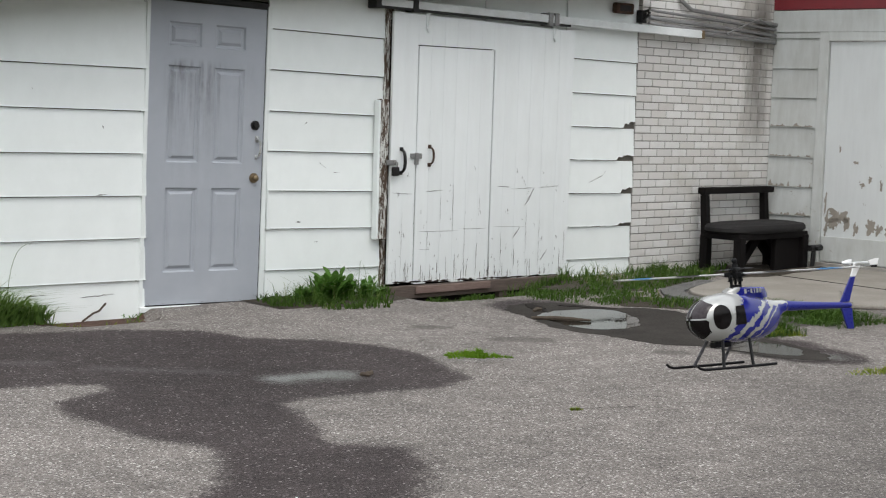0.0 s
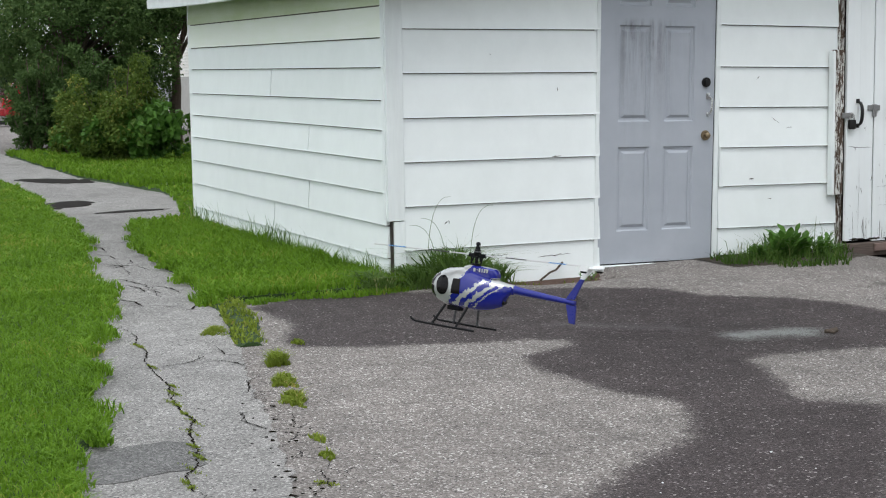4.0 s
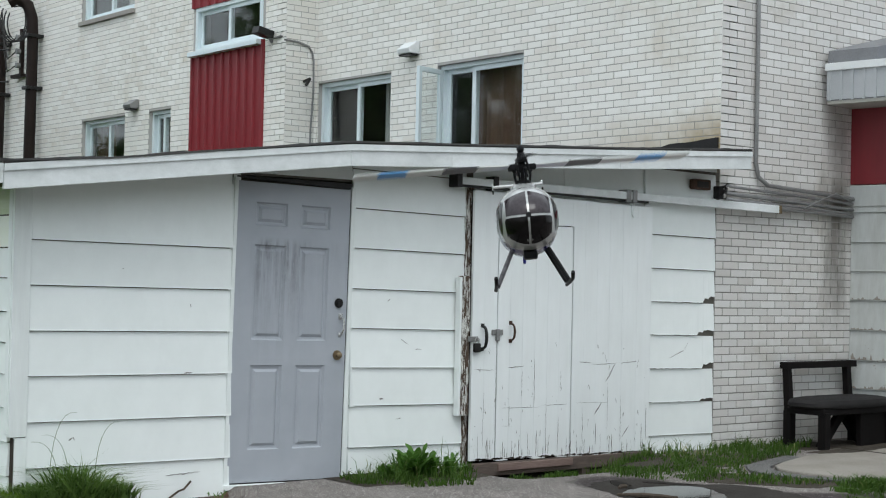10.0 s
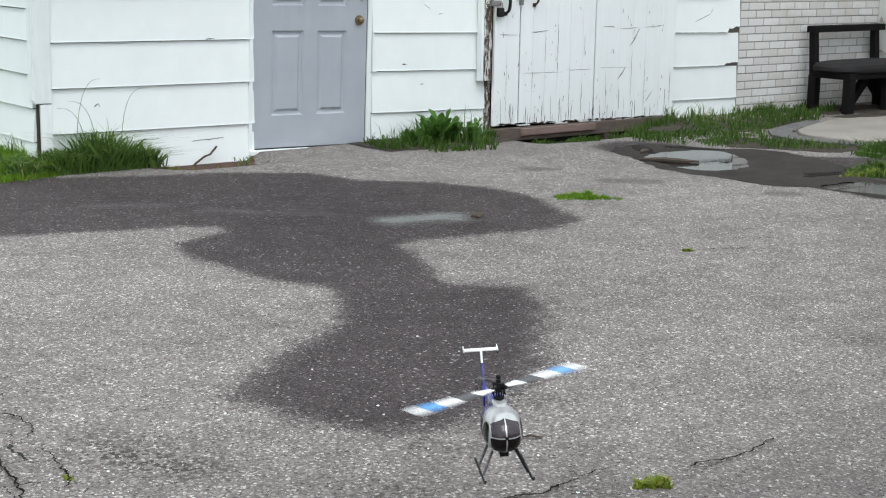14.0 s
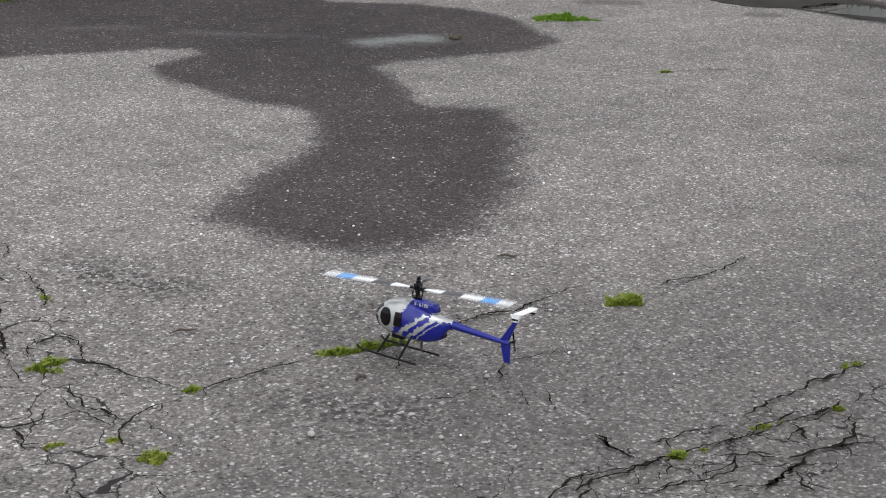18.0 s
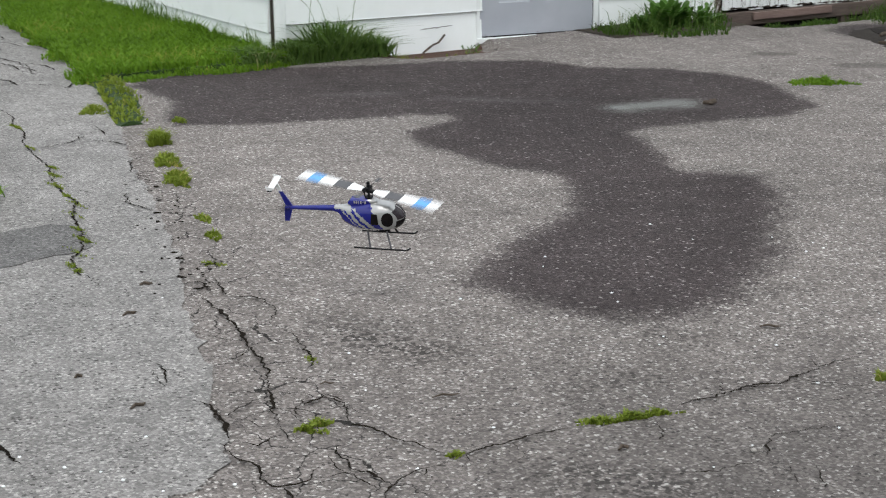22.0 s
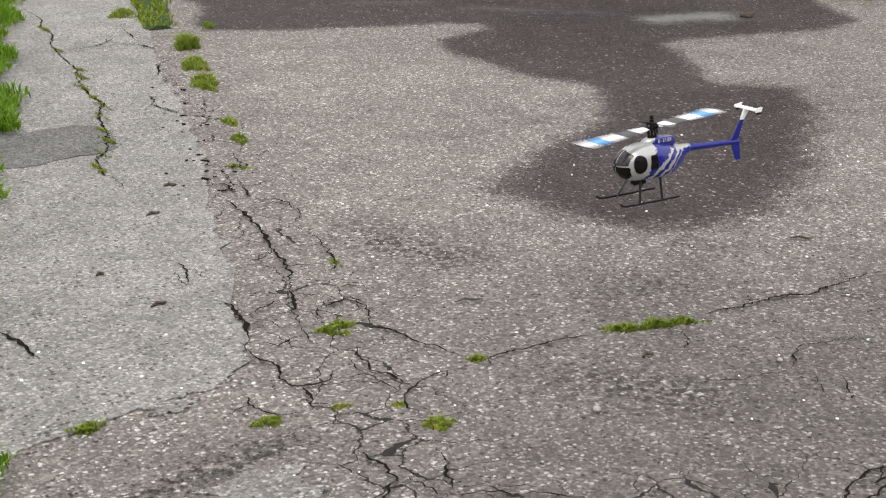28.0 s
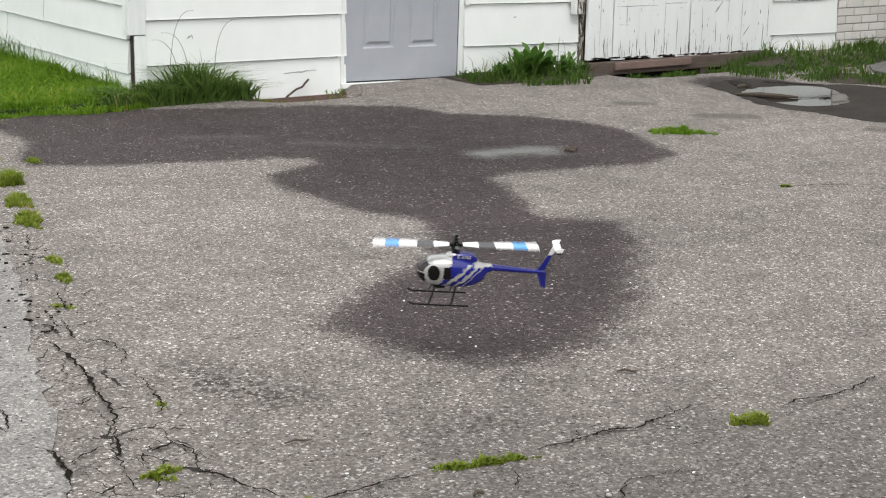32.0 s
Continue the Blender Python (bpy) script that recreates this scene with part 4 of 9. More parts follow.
weed(7.6, 4.55, 0.28, 0.09, -40, 500, 0.05, 91)
weed(8.18, 5.86, 0.24, 0.08, -25, 800, 0.07, 92)


# moss and small weeds rooted in the path's long crack
for k, (x, y) in enumerate(((1.69, 6.42), (1.65, 6.28), (1.60, 6.08), (1.59, 5.86), (1.58, 5.72), (1.52, 5.56), (1.47, 5.32), (1.44, 5.18), (1.37, 5.02), (1.31, 4.86), (1.72, 6.9), (1.80, 7.45))):
    tuft(x, y, 0.012, 0.06 + 0.02 * (k % 3), 8, 60 + 20 * (k % 4), 0.014, M_WEED, "moss and tiny weeds in the path's crack", 700 + k, 0.002, 1.0, 0.006)


def crack(pts, width, seed):
    """A dark, ragged crack along a line on the ground, with hairline branches."""
    rng = random.Random(seed)
    pts = [Vector((x, y, 0)) for x, y in pts]
    fine = []
    for a, b in zip(pts, pts[1:]):
        k = max(2, int((b - a).length / (0.011 if a.y < 7 else 0.03)))
        for i in range(k):
            fine.append(a.lerp(b, i / k))
    fine.append(pts[-1])
    v = []
    for i, p in enumerate(fine):
        way = (fine[min(i + 1, len(fine) - 1)] - fine[max(i - 1, 0)]).normalized()
        side = Vector((-way.y, way.x, 0))
        p = p + side * (0.010 * noise.noise((p.x * 9, p.y * 9, seed)) + 0.012 * noise.noise((p.x * 31, p.y * 31, seed)) + 0.009 * noise.noise((p.x * 90, p.y * 90, seed)))
        end = min(1.0, 4.0 * min(i, len(fine) - 1 - i) / len(fine) + 0.12)
        lump = max(0.0, noise.noise((p.x * 17, p.y * 17, seed + 9)))
        w = width * (0.92 if width > 0.0028 else 0.8) * end * (rng.uniform(0.3, 0.85) + 1.6 * lump)
        q = w * rng.uniform(0.3, 1.0)
        v += [p + side * w + Vector((0, 0, 0.0075)), p - side * q + Vector((0, 0, 0.0075))]
    s = Shape().add(v, [(2 * i, 2 * i + 1, 2 * i + 3, 2 * i + 2) for i in range(len(fine) - 1)])
    part("crack", s, M_CRACK, ground)
    if width > 0.0033:
        for i in range(5, len(fine) - 4, 9):
            if rng.random() < 0.4:
                way = (fine[i + 1] - fine[i - 1]).normalized()
                turn = Matrix.Rotation(rng.choice((-1, 1)) * rng.uniform(0.7, 1.4), 3, "Z")
                a = fine[i]
                b = a + turn @ way * rng.uniform(0.03, 0.09)
                c = b + way * rng.uniform(-0.05, 0.09) + turn @ way * 0.03
                crack([(a.x, a.y), (b.x, b.y), (c.x, c.y)], 0.0024, seed + i * 31)


# half width, then the line, region by region
CRACKS_PATH = (
    (0.008, (1.69, 6.40), (1.62, 6.19), (1.59, 5.97), (1.59, 5.75), (1.53, 5.62), (1.48, 5.36), (1.43, 5.15), (1.33, 4.95), (1.30, 4.79), (1.32, 4.69), (1.31, 4.56)),
    (0.004, (2.02, 6.36), (1.94, 6.14)),
    (0.004, (1.88, 5.99), (2.00, 6.02)),
    (0.003, (1.76, 5.71), (1.76, 5.60), (1.81, 5.47)),
    (0.004, (1.77, 4.83), (1.71, 4.58)),
    (0.0045, (1.67, 4.53), (1.62, 4.30), (1.65, 4.25), (1.70, 4.22), (1.70, 4.13), (1.68, 4.04), (1.61, 3.95)),
    (0.008, (1.57, 4.33), (1.54, 4.21), (1.54, 4.02), (1.51, 3.89), (1.48, 3.71), (1.47, 3.61), (1.44, 3.55), (1.38, 3.41)),
    (0.0035, (1.63, 3.94), (1.63, 3.79), (1.61, 3.66), (1.58, 3.57), (1.56, 3.56), (1.49, 3.59)),
    (0.003, (1.48, 3.53), (1.51, 3.48)),
    (0.003, (1.19, 3.77), (1.18, 3.62)),
    (0.01, (1.21, 3.47), (1.23, 3.44), (1.21, 3.37), (1.22, 3.30), (1.18, 3.21)),
    (0.0035, (1.20, 3.33), (1.28, 3.38), (1.37, 3.41)),
    (0.0055, (1.41, 3.49), (1.38, 3.39), (1.34, 3.30), (1.32, 3.22)),
    (0.004, (1.32, 3.22), (1.31, 3.12), (1.34, 3.13)),
    (0.004, (1.47, 3.41), (1.47, 3.36), (1.51, 3.31), (1.52, 3.27), (1.48, 3.15)),
    (0.003, (1.47, 3.36), (1.41, 3.31), (1.39, 3.23)),
    (0.0045, (1.42, 3.16), (1.48, 3.13), (1.52, 3.05), (1.54, 2.97), (1.57, 2.90), (1.58, 2.85)),
    (0.0045, (1.56, 2.81), (1.48, 2.81), (1.43, 2.79), (1.36, 2.75), (1.34, 2.70), (1.34, 2.63)),
    (0.0035, (1.36, 2.75), (1.35, 2.85), (1.33, 2.92), (1.35, 3.00)),
    (0.006, (1.16, 3.19), (1.16, 3.08), (1.18, 3.02), (1.16, 2.96), (1.17, 2.90), (1.21, 2.88), (1.26, 2.90), (1.31, 2.97)),
    (0.005, (1.19, 2.88), (1.17, 2.81), (1.15, 2.76)),
    (0.003, (1.16, 2.79), (1.20, 2.77)),
    (0.004, (1.05, 2.92), (1.05, 2.83), (1.08, 2.77), (1.14, 2.76)),
    (0.0025, (1.15, 2.76), (1.19, 2.66)),
    (0.003, (1.19, 3.17), (1.23, 3.13), (1.28, 3.16)),
    (0.006, (1.16, 2.55), (1.17, 2.46), (1.16, 2.39), (1.13, 2.36), (1.10, 2.31), (1.09, 2.25), (1.08, 2.21), (1.10, 2.17)),
)
CRACKS_NEAR = (
    (0.003, (1.18, 2.40), (1.20, 2.34), (1.22, 2.28)),
    (0.0035, (1.30, 2.48), (1.29, 2.42), (1.24, 2.30)),
    (0.004, (1.22, 2.28), (1.29, 2.28), (1.34, 2.23)),
    (0.003, (1.15, 2.26), (1.20, 2.20)),
    (0.003, (1.33, 2.22), (1.26, 2.18), (1.21, 2.16)),
    (0.004, (1.18, 2.19), (1.18, 2.13), (1.18, 2.10)),
    (0.01, (0.79, 2.33), (0.85, 2.32), (0.91, 2.32), (0.97, 2.31), (1.04, 2.31), (1.08, 2.29)),
    (0.0055, (2.22, 2.81), (2.32, 2.81), (2.44, 2.83), (2.52, 2.81), (2.56, 2.83)),
    (0.0055, (1.91, 2.84), (1.82, 2.85), (1.74, 2.84), (1.66, 2.84), (1.58, 2.84)),
    (0.003, (2.46, 2.53), (2.41, 2.52), (2.31, 2.55), (2.27, 2.54), (2.22, 2.47), (2.19, 2.44)),
    (0.0025, (2.19, 2.44), (2.07, 2.46), (1.96, 2.49)),
    (0.003, (2.12, 2.75), (2.04, 2.63)),
    (0.0025, (2.21, 2.40), (2.18, 2.34), (2.15, 2.29)),
    (0.004, (1.31, 2.24), (1.39, 2.21), (1.44, 2.15), (1.48, 2.08), (1.47, 2.05)),
    (0.004, (1.27, 2.18), (1.26, 2.11)),
    (0.0025, (1.58, 2.18), (1.54, 2.12)),
    (0.005, (1.57, 2.03), (1.64, 2.02), (1.69, 2.02)),
    (0.003, (1.49, 2.06), (1.57, 2.05)),
    (0.005, (1.18, 2.11), (1.24, 2.09), (1.29, 2.04)),
    (0.0055, (2.34, 2.83), (2.46, 2.82), (2.56, 2.80), (2.64, 2.82), (2.78, 2.84), (2.86, 2.84)),
    (0.003, (2.57, 2.82), (2.65, 2.74), (2.71, 2.68), (2.77, 2.67)),
    (0.006, (2.98, 2.71), (3.06, 2.73), (3.17, 2.71), (3.26, 2.71), (3.36, 2.74), (3.44, 2.75)),
    (0.0025, (2.57, 2.64), (2.62, 2.63)),
    (0.003, (2.26, 2.37), (2.24, 2.32), (2.19, 2.26)),
    (0.0045, (2.24, 2.01), (2.30, 2.00), (2.37, 2.00), (2.46, 1.97)),
    (0.0035, (2.17, 2.13), (2.17, 2.08), (2.15, 1.99)),
)
CRACKS_YARD = (
    (0.006, (2.47, 1.95), (2.62, 2.01), (2.72, 2.00), (2.81, 2.02), (2.91, 2.01), (3.05, 2.02)),
    (0.005, (1.98, 1.95), (2.02, 1.98), (2.09, 1.97), (2.21, 1.93), (2.29, 1.93), (2.41, 1.92), (2.47, 1.93)),
    (0.005, (2.31, 1.92), (2.41, 1.91), (2.53, 1.93), (2.61, 1.92), (2.73, 1.90)),
    (0.003, (2.59, 1.87), (2.70, 1.88), (2.76, 1.91), (2.75, 1.94)),
    (0.009, (2.72, 1.85), (2.65, 1.78), (2.59, 1.76), (2.52, 1.77), (2.46, 1.78), (2.41, 1.79)),
    (0.005, (2.41, 1.79), (2.38, 1.85)),
    (0.003, (2.58, 1.83), (2.55, 1.79)),
    (0.005, (2.05, 1.86), (2.13, 1.84), (2.21, 1.82), (2.28, 1.81), (2.35, 1.86)),
    (0.01, (2.27, 1.73), (2.33, 1.73), (2.39, 1.75), (2.42, 1.76)),
    (0.005, (2.39, 1.74), (2.35, 1.68), (2.34, 1.64)),
    (0.007, (2.55, 1.75), (2.64, 1.72)),
    (0.003, (2.15, 1.91), (2.13, 1.87)),
    (0.004, (2.22, 1.76), (2.27, 1.74)),
    (0.007, (2.27, 1.93), (2.19, 1.94), (2.09, 1.95), (2.02, 1.96), (1.95, 1.94)),
    (0.006, (2.38, 1.87), (2.39, 1.91), (2.45, 1.91), (2.51, 1.90)),
    (0.006, (2.50, 1.91), (2.62, 1.90), (2.69, 1.89), (2.75, 1.90)),
    (0.006, (2.43, 1.79), (2.38, 1.85), (2.30, 1.89)),
    (0.008, (2.47, 1.76), (2.42, 1.75), (2.35, 1.74), (2.27, 1.71)),
    (0.005, (2.35, 1.87), (2.32, 1.84), (2.27, 1.83), (2.19, 1.84)),
    (0.005, (2.06, 1.88), (2.10, 1.85), (2.18, 1.84)),
    (0.004, (2.57, 1.92), (2.57, 1.88), (2.54, 1.83), (2.53, 1.78)),
    (0.004, (2.47, 1.85), (2.53, 1.85), (2.59, 1.86)),
    (0.005, (2.18, 2.12), (2.17, 2.04), (2.16, 1.97)),
    (0.004, (2.20, 1.79), (2.26, 1.77)),
    (0.005, (1.51, 2.04), (1.57, 2.03), (1.62, 2.01), (1.69, 2.01)),
    (0.007, (1.51, 2.03), (1.54, 2.00), (1.61, 1.98), (1.68, 1.98)),
    (0.006, (1.48, 1.99), (1.51, 1.96), (1.56, 1.95), (1.61, 1.93), (1.68, 1.89)),
    (0.004, (1.65, 1.90), (1.60, 1.86)),
    (0.006, (1.68, 1.89), (1.75, 1.94), (1.82, 1.93), (1.86, 1.91), (1.91, 1.96), (1.99, 1.99), (2.06, 1.98)),
    (0.006, (1.88, 1.90), (1.93, 1.90), (1.99, 1.93)),
    (0.006, (1.72, 1.87), (1.70, 1.80), (1.78, 1.78), (1.87, 1.78), (1.93, 1.80), (1.96, 1.82), (1.99, 1.84)),
    (0.004, (1.86, 1.90), (1.83, 1.85), (1.76, 1.80)),
    (0.004, (1.68, 1.89), (1.77, 1.85), (1.81, 1.84)),
    (0.004, (1.99, 1.90), (1.98, 1.87), (2.00, 1.84), (2.06, 1.83)),
    (0.004, (1.91, 1.78), (1.99, 1.76)),
    (0.003, (1.42, 2.17), (1.46, 2.09)),
    (0.005, (1.54, 3.29), (1.51, 3.35), (1.47, 3.33), (1.43, 3.31)),
    (0.005, (1.38, 3.05), (1.37, 2.96), (1.36, 2.89), (1.38, 2.85), (1.40, 2.77)),
    (0.004, (2.51, 10.82), (2.41, 10.05)),
    (0.004, (2.41, 9.51), (2.33, 9.10), (2.35, 8.96)),
    (0.005, (1.76, 6.88), (1.92, 6.93), (2.04, 7.06)),
    (0.006, (2.14, 7.29), (2.12, 7.04), (2.19, 6.95)),
    (0.006, (2.01, 6.95), (2.10, 6.81), (2.12, 6.72)),
    (0.006, (2.11, 6.46), (2.01, 6.36), (1.96, 6.19)),
    (0.004, (1.90, 6.03), (2.01, 6.09)),
    (0.004, (1.80, 5.85), (1.76, 5.60), (1.81, 5.41)),
    (0.004, (1.97, 5.68), (1.90, 5.45)),
    (0.006, (1.86, 8.15), (1.86, 7.72), (1.80, 7.52), (1.81, 7.33), (1.72, 7.02), (1.69, 6.63), (1.68, 6.43), (1.60, 6.16)),
    (0.008, (1.53, 4.49), (1.61, 4.48), (1.60, 4.34)),
    (0.004, (1.22, 3.81), (1.21, 3.71), (1.19, 3.63)),
    (0.01, (0.68, 3.54), (0.71, 3.46), (0.71, 3.38), (0.72, 3.32)),
)
for i, (width, *line) in enumerate((*CRACKS_PATH, *CRACKS_NEAR, *CRACKS_YARD)):
    crack(line, width, i)
web = random.Random(404)
for i in range(16):
    y = web.uniform(8.4, 12.2)
    x = web.uniform(along(EDGE_L, y) + 0.1, along(EDGE_R, y) - 0.1)
    a = web.choice((web.uniform(-0.5, 0.5), web.uniform(1.1, 2.0)))
    crack([(x, y), (x + 0.09 * math.cos(a), y + 0.22 * math.sin(a)), (x + 0.16 * math.cos(a + 0.5), y + 0.40 * math.sin(a + 0.3))], 0.008, 500 + i)
crack([(2.00, 10.20), (2.15, 9.60), (2.05, 9.00), (1.83, 8.23)], 0.006, 41)
crack([(2.15, 9.60), (2.35, 9.40), (2.40, 9.10)], 0.006, 42)
crack([(5.25, 4.87), (5.60, 4.70), (5.75, 4.55)], 0.004, 43)
crack([(4.95, 5.10), (5.25, 4.87)], 0.003, 44)
crack([(8.70, 5.10), (9.10, 4.95), (9.60, 4.90)], 0.012, 45)
crack([(2.30, 13.60), (2.90, 13.50)], 0.03, 46)

# broken hollows in the far path, and a flush lid in the yard
for x, y, rx, ry, lean in ((3.72, 19.4, 0.34, 0.55, -0.25), (3.17, 15.85, 0.27, 0.42, 0.12), (3.55, 14.75, 0.36, 0.10, 0.1), (4.35, 19.2, 0.16, 0.25, -0.2)):
    s = Shape().prism([(x + rx * math.cos(a) * (1 + 0.5 * noise.noise((2 * math.cos(a), 2 * math.sin(a), x))) + lean * math.sin(a), y + ry * math.sin(a) * (1 + 0.4 * noise.noise((3 * math.cos(a), 3 * math.sin(a), y)))) for a in np.linspace(0, 2 * math.pi, 40, endpoint=False)], 0.002, 0.009, "z")
    part("pothole", s, M_PUDDLE, pavement, "dark wet broken hollow")

# concrete pad by the house door
pad = Shape().prism([(9.27, 7.28), (9.33, 7.45), (9.48, 7.60), (9.72, 7.71), (10.24, 7.90), (11.0, 8.1), (12.13, 8.2), (12.40, 6.2), (10.9, 5.9), (10.2, 6.0), (9.65, 6.50), (9.42, 6.82), (9.30, 7.06)], 0.0, 0.035, "z")
pad_ob = tagged(part("pavement", pad, surface("stained_concrete", (0.17, 0.152, 0.130), (0.33, 0.305, 0.27), 0.88, coarse=2.6, fine=60, bump=0.35, dist=0.006), label="stained concrete pad before the side door", bevel=0.012), category="pavement", kind="structure")
pad_ob.data.polygons[0].use_smooth = False
for a, b in (((10.9, 5.9), (11.0, 8.1)),):
    s = Shape().tube([(*a, 0.034), (*b, 0.034)], 0.006, 6)
    part("joint", s, M_CRACK, pad_ob)

rim = Shape().prism([(9.05, 7.28), (9.12, 7.55), (9.35, 7.78), (9.68, 7.90), (10.24, 8.08), (10.24, 7.93), (9.71, 7.745), (9.455, 7.63), (9.295, 7.465), (9.235, 7.28), (9.27, 7.04), (9.40, 6.79), (9.30, 6.72), (9.13, 7.0)], 0.0, 0.02, "z")
part("rim", rim, M_PATCH, pad_ob, "dark old asphalt rim round the pad")

# sticks and pebbles lying in the yard
def stick(x, y, turn, length, r, z=0.006):
    pts = [(-length / 2, 0, 0), (-length * 0.1, 0.006, 0.004), (length * 0.2, -0.004, 0.002), (length / 2, 0.005, 0)]
    s = Shape().tube(pts, [r * 0.6, r, r, r * 0.4], 6)
    tagged(part("twig", s, M_BARK, at=pose(x, y, z, 0, 0, turn)), "small dark twig lying on the asphalt", "twig", "litter on the yard")


for x, y, a, ln, r in ((2.84, 3.165, -35, 0.06, 0.004), (1.955, 2.67, 10, 0.035, 0.005), (1.77, 3.18, -12, 0.075, 0.003), (1.075, 3.53, 20, 0.05, 0.005), (1.305, 4.275, 15, 0.05, 0.005), (1.45, 4.545, -10, 0.04, 0.006), (1.01, 3.82, 15, 0.025, 0.005), (1.55, 3.42, -20, 0.04, 0.0025)):
    stick(x, y, a, ln, r)
lump = Shape()
for k in range(7):
    rr = random.Random(k)
    lump.ball((rr.uniform(-0.06, 0.06), rr.uniform(-0.04, 0.04), 0.012), (rr.uniform(0.02, 0.04), rr.uniform(0.015, 0.03), rr.uniform(0.012, 0.03)), 8, 6)
tagged(part("leaf_clump", lump, M_BARK, smooth=True, at=pose(5.035, 6.085, 0) @ Matrix.Scale(0.6, 4)), "dark clump of wet leaves in the puddle", "leaves")
for x, y, r in ((1.682, 2.475, 0.011), (0.56, 3.49, 0.022), (0.62, 3.47, 0.014), (2.2, 2.5, 0.008), (1.9, 2.3, 0.007)):
    s = Shape().ball((0, 0, r * 0.6), (r, r * 0.8, r * 0.65), 8, 6)
    tagged(part("pebble", s, M_CONCRETE, smooth=True, at=pose(x, y, 0.002, 0, 0, 40 * x)), "small pale pebble lying on the asphalt", "stone", "litter on the yard")


def blot(x, y, rx, ry, turn, seed, rough=0.5, k=54):
    """A ragged flat outline on the ground."""
    c, q = math.cos(radians(turn)), math.sin(radians(turn))
    out = []
    for a in np.linspace(0, 2 * math.pi, k, endpoint=False):
        r = 1 + rough * noise.noise((1.7 * math.cos(a), 1.7 * math.sin(a), seed)) + 0.5 * rough * noise.noise((6 * math.cos(a), 6 * math.sin(a), seed + 5))
        ex, ey = rx * r * math.cos(a), ry * r * math.sin(a)
        out.append((x + ex * c - ey * q, y + ex * q + ey * c))
    return out


# paler scabs of old paving left in the broken corner, crumbs of soil along the path's edge
for x, y, rx, ry, turn, seed in ((0.93, 2.50, 0.10, 0.075, 10, 3.0), (0.70, 2.47, 0.06, 0.04, 0, 8.0), (0.90, 2.93, 0.055, 0.03, 5, 5.0)):
    part("paving_scab", Shape().prism(blot(x, y, rx, ry, turn, seed, 0.8), 0.001, 0.004, "z"), M_SCAB, ground, "loose remnant of pale paving")
for k in range(9):
    x = 0.46 + 0.065 * k
    part("paving_edge", Shape().prism(blot(x, float(np.interp(x, [0.4, 0.56, 0.78, 0.97, 1.05], [2.83, 2.90, 2.965, 3.0, 3.03])) + 0.01, 0.06, 0.035, 20, 11.0 + k, 0.9), 0.001, 0.0043 + 0.0001 * (k % 3), "z"), M_PATH, pavement, "crumbled end of the path")
rng = random.Random(88)
for k in range(46):
    y = rng.choice((5.75, 5.3, 4.9, 4.55)) + 0.2 * rng.gauss(0, 1)
    x = along(EDGE_R, y, 0.0) + 0.02 + 0.07 * rng.gauss(0, 1)
    r = 0.0025 + 0.0055 * rng.random() ** 2
    part("soil_crumb", Shape().prism(blot(x, y, r * rng.uniform(1.0, 2.0), r * 0.9, rng.uniform(0, 180), k * 3.1, 1.3, 20), 0.0045, rng.uniform(0.006, 0.0085), "z"), M_CRACK, ground)
# loose chips of stone on the surface
for k in range(160):
    x, y = (rng.uniform(1.3, 3.6), rng.uniform(2.2, 4.4)) if k < 110 else (rng.uniform(0.6, 1.3), rng.uniform(2.3, 3.4))
    r = rng.uniform(0.0025, 0.006)
    tagged(part("pebble", Shape().ball((0, 0, r * 0.4), (r, r * rng.uniform(0.5, 0.9), r * 0.5), 6, 4), M_CONCRETE if k % 3 else M_VINYL, at=pose(x, y, 0.003, 0, 0, rng.uniform(0, 360))), "tiny loose stone chip lying on the asphalt", "stone", "litter on the yard")
# the muddy hollow with its puddle before the sliding door
def pond(pts, seed, rough=0.02, step=0.03):
    """A closed outline through corner points, rounded and roughened."""
    out = []
    n = len(pts)
    for i in range(n):
        a, b, c, d = (Vector((*pts[(i + k) % n], 0)) for k in (-1, 0, 1, 2))
        m = max(2, int((c - b).length / step))
        for k in range(m):
            f = k / m
            p = 0.5 * (2 * b + (c - a) * f + (2 * a - 5 * b + 4 * c - d) * f * f + (3 * b - a - 3 * c + d) * f ** 3)
            w = rough * (noise.noise((p.x * 9, p.y * 9, seed)) + 0.6 * noise.noise((p.x * 26, p.y * 26, seed)))
            out.append((p.x + w, p.y - w))
    return out


part("mud", Shape().prism(pond([(7.50, 7.62), (7.33, 7.21), (7.19, 6.89), (7.15, 6.64), (7.20, 6.3), (7.21, 5.99), (7.40, 5.76), (7.43, 5.53), (7.49, 5.2), (7.7, 5.05), (7.95, 5.45), (8.04, 5.9), (8.26, 6.14), (8.44, 6.56), (8.51, 6.89), (8.44, 7.17), (8.22, 7.3), (8.12, 7.6), (7.95, 7.76), (7.73, 7.74)], 4.0, 0.035), 0.0008, 0.0018, "z"), M_MUD, ground, "dark wet mud round the puddle")
for k, pts in enumerate(([(7.45, 7.25), (7.62, 7.36), (7.80, 7.36), (7.99, 7.33), (8.12, 7.22), (8.10, 7.05), (7.98, 6.84), (7.82, 6.66), (7.60, 6.54), (7.40, 6.56), (7.30, 6.66), (7.30, 6.83), (7.36, 7.06)],
                         [(7.41, 5.74), (7.65, 5.80), (7.83, 5.75), (7.86, 5.5), (7.74, 5.27), (7.59, 5.25), (7.50, 5.43), (7.44, 5.56)])):
    part("puddle", Shape().prism(pond(pts, 21.0 + k, 0.03), 0.0012, 0.0034, "z"), M_WATER, ground, "still puddle that mirrors the shed")
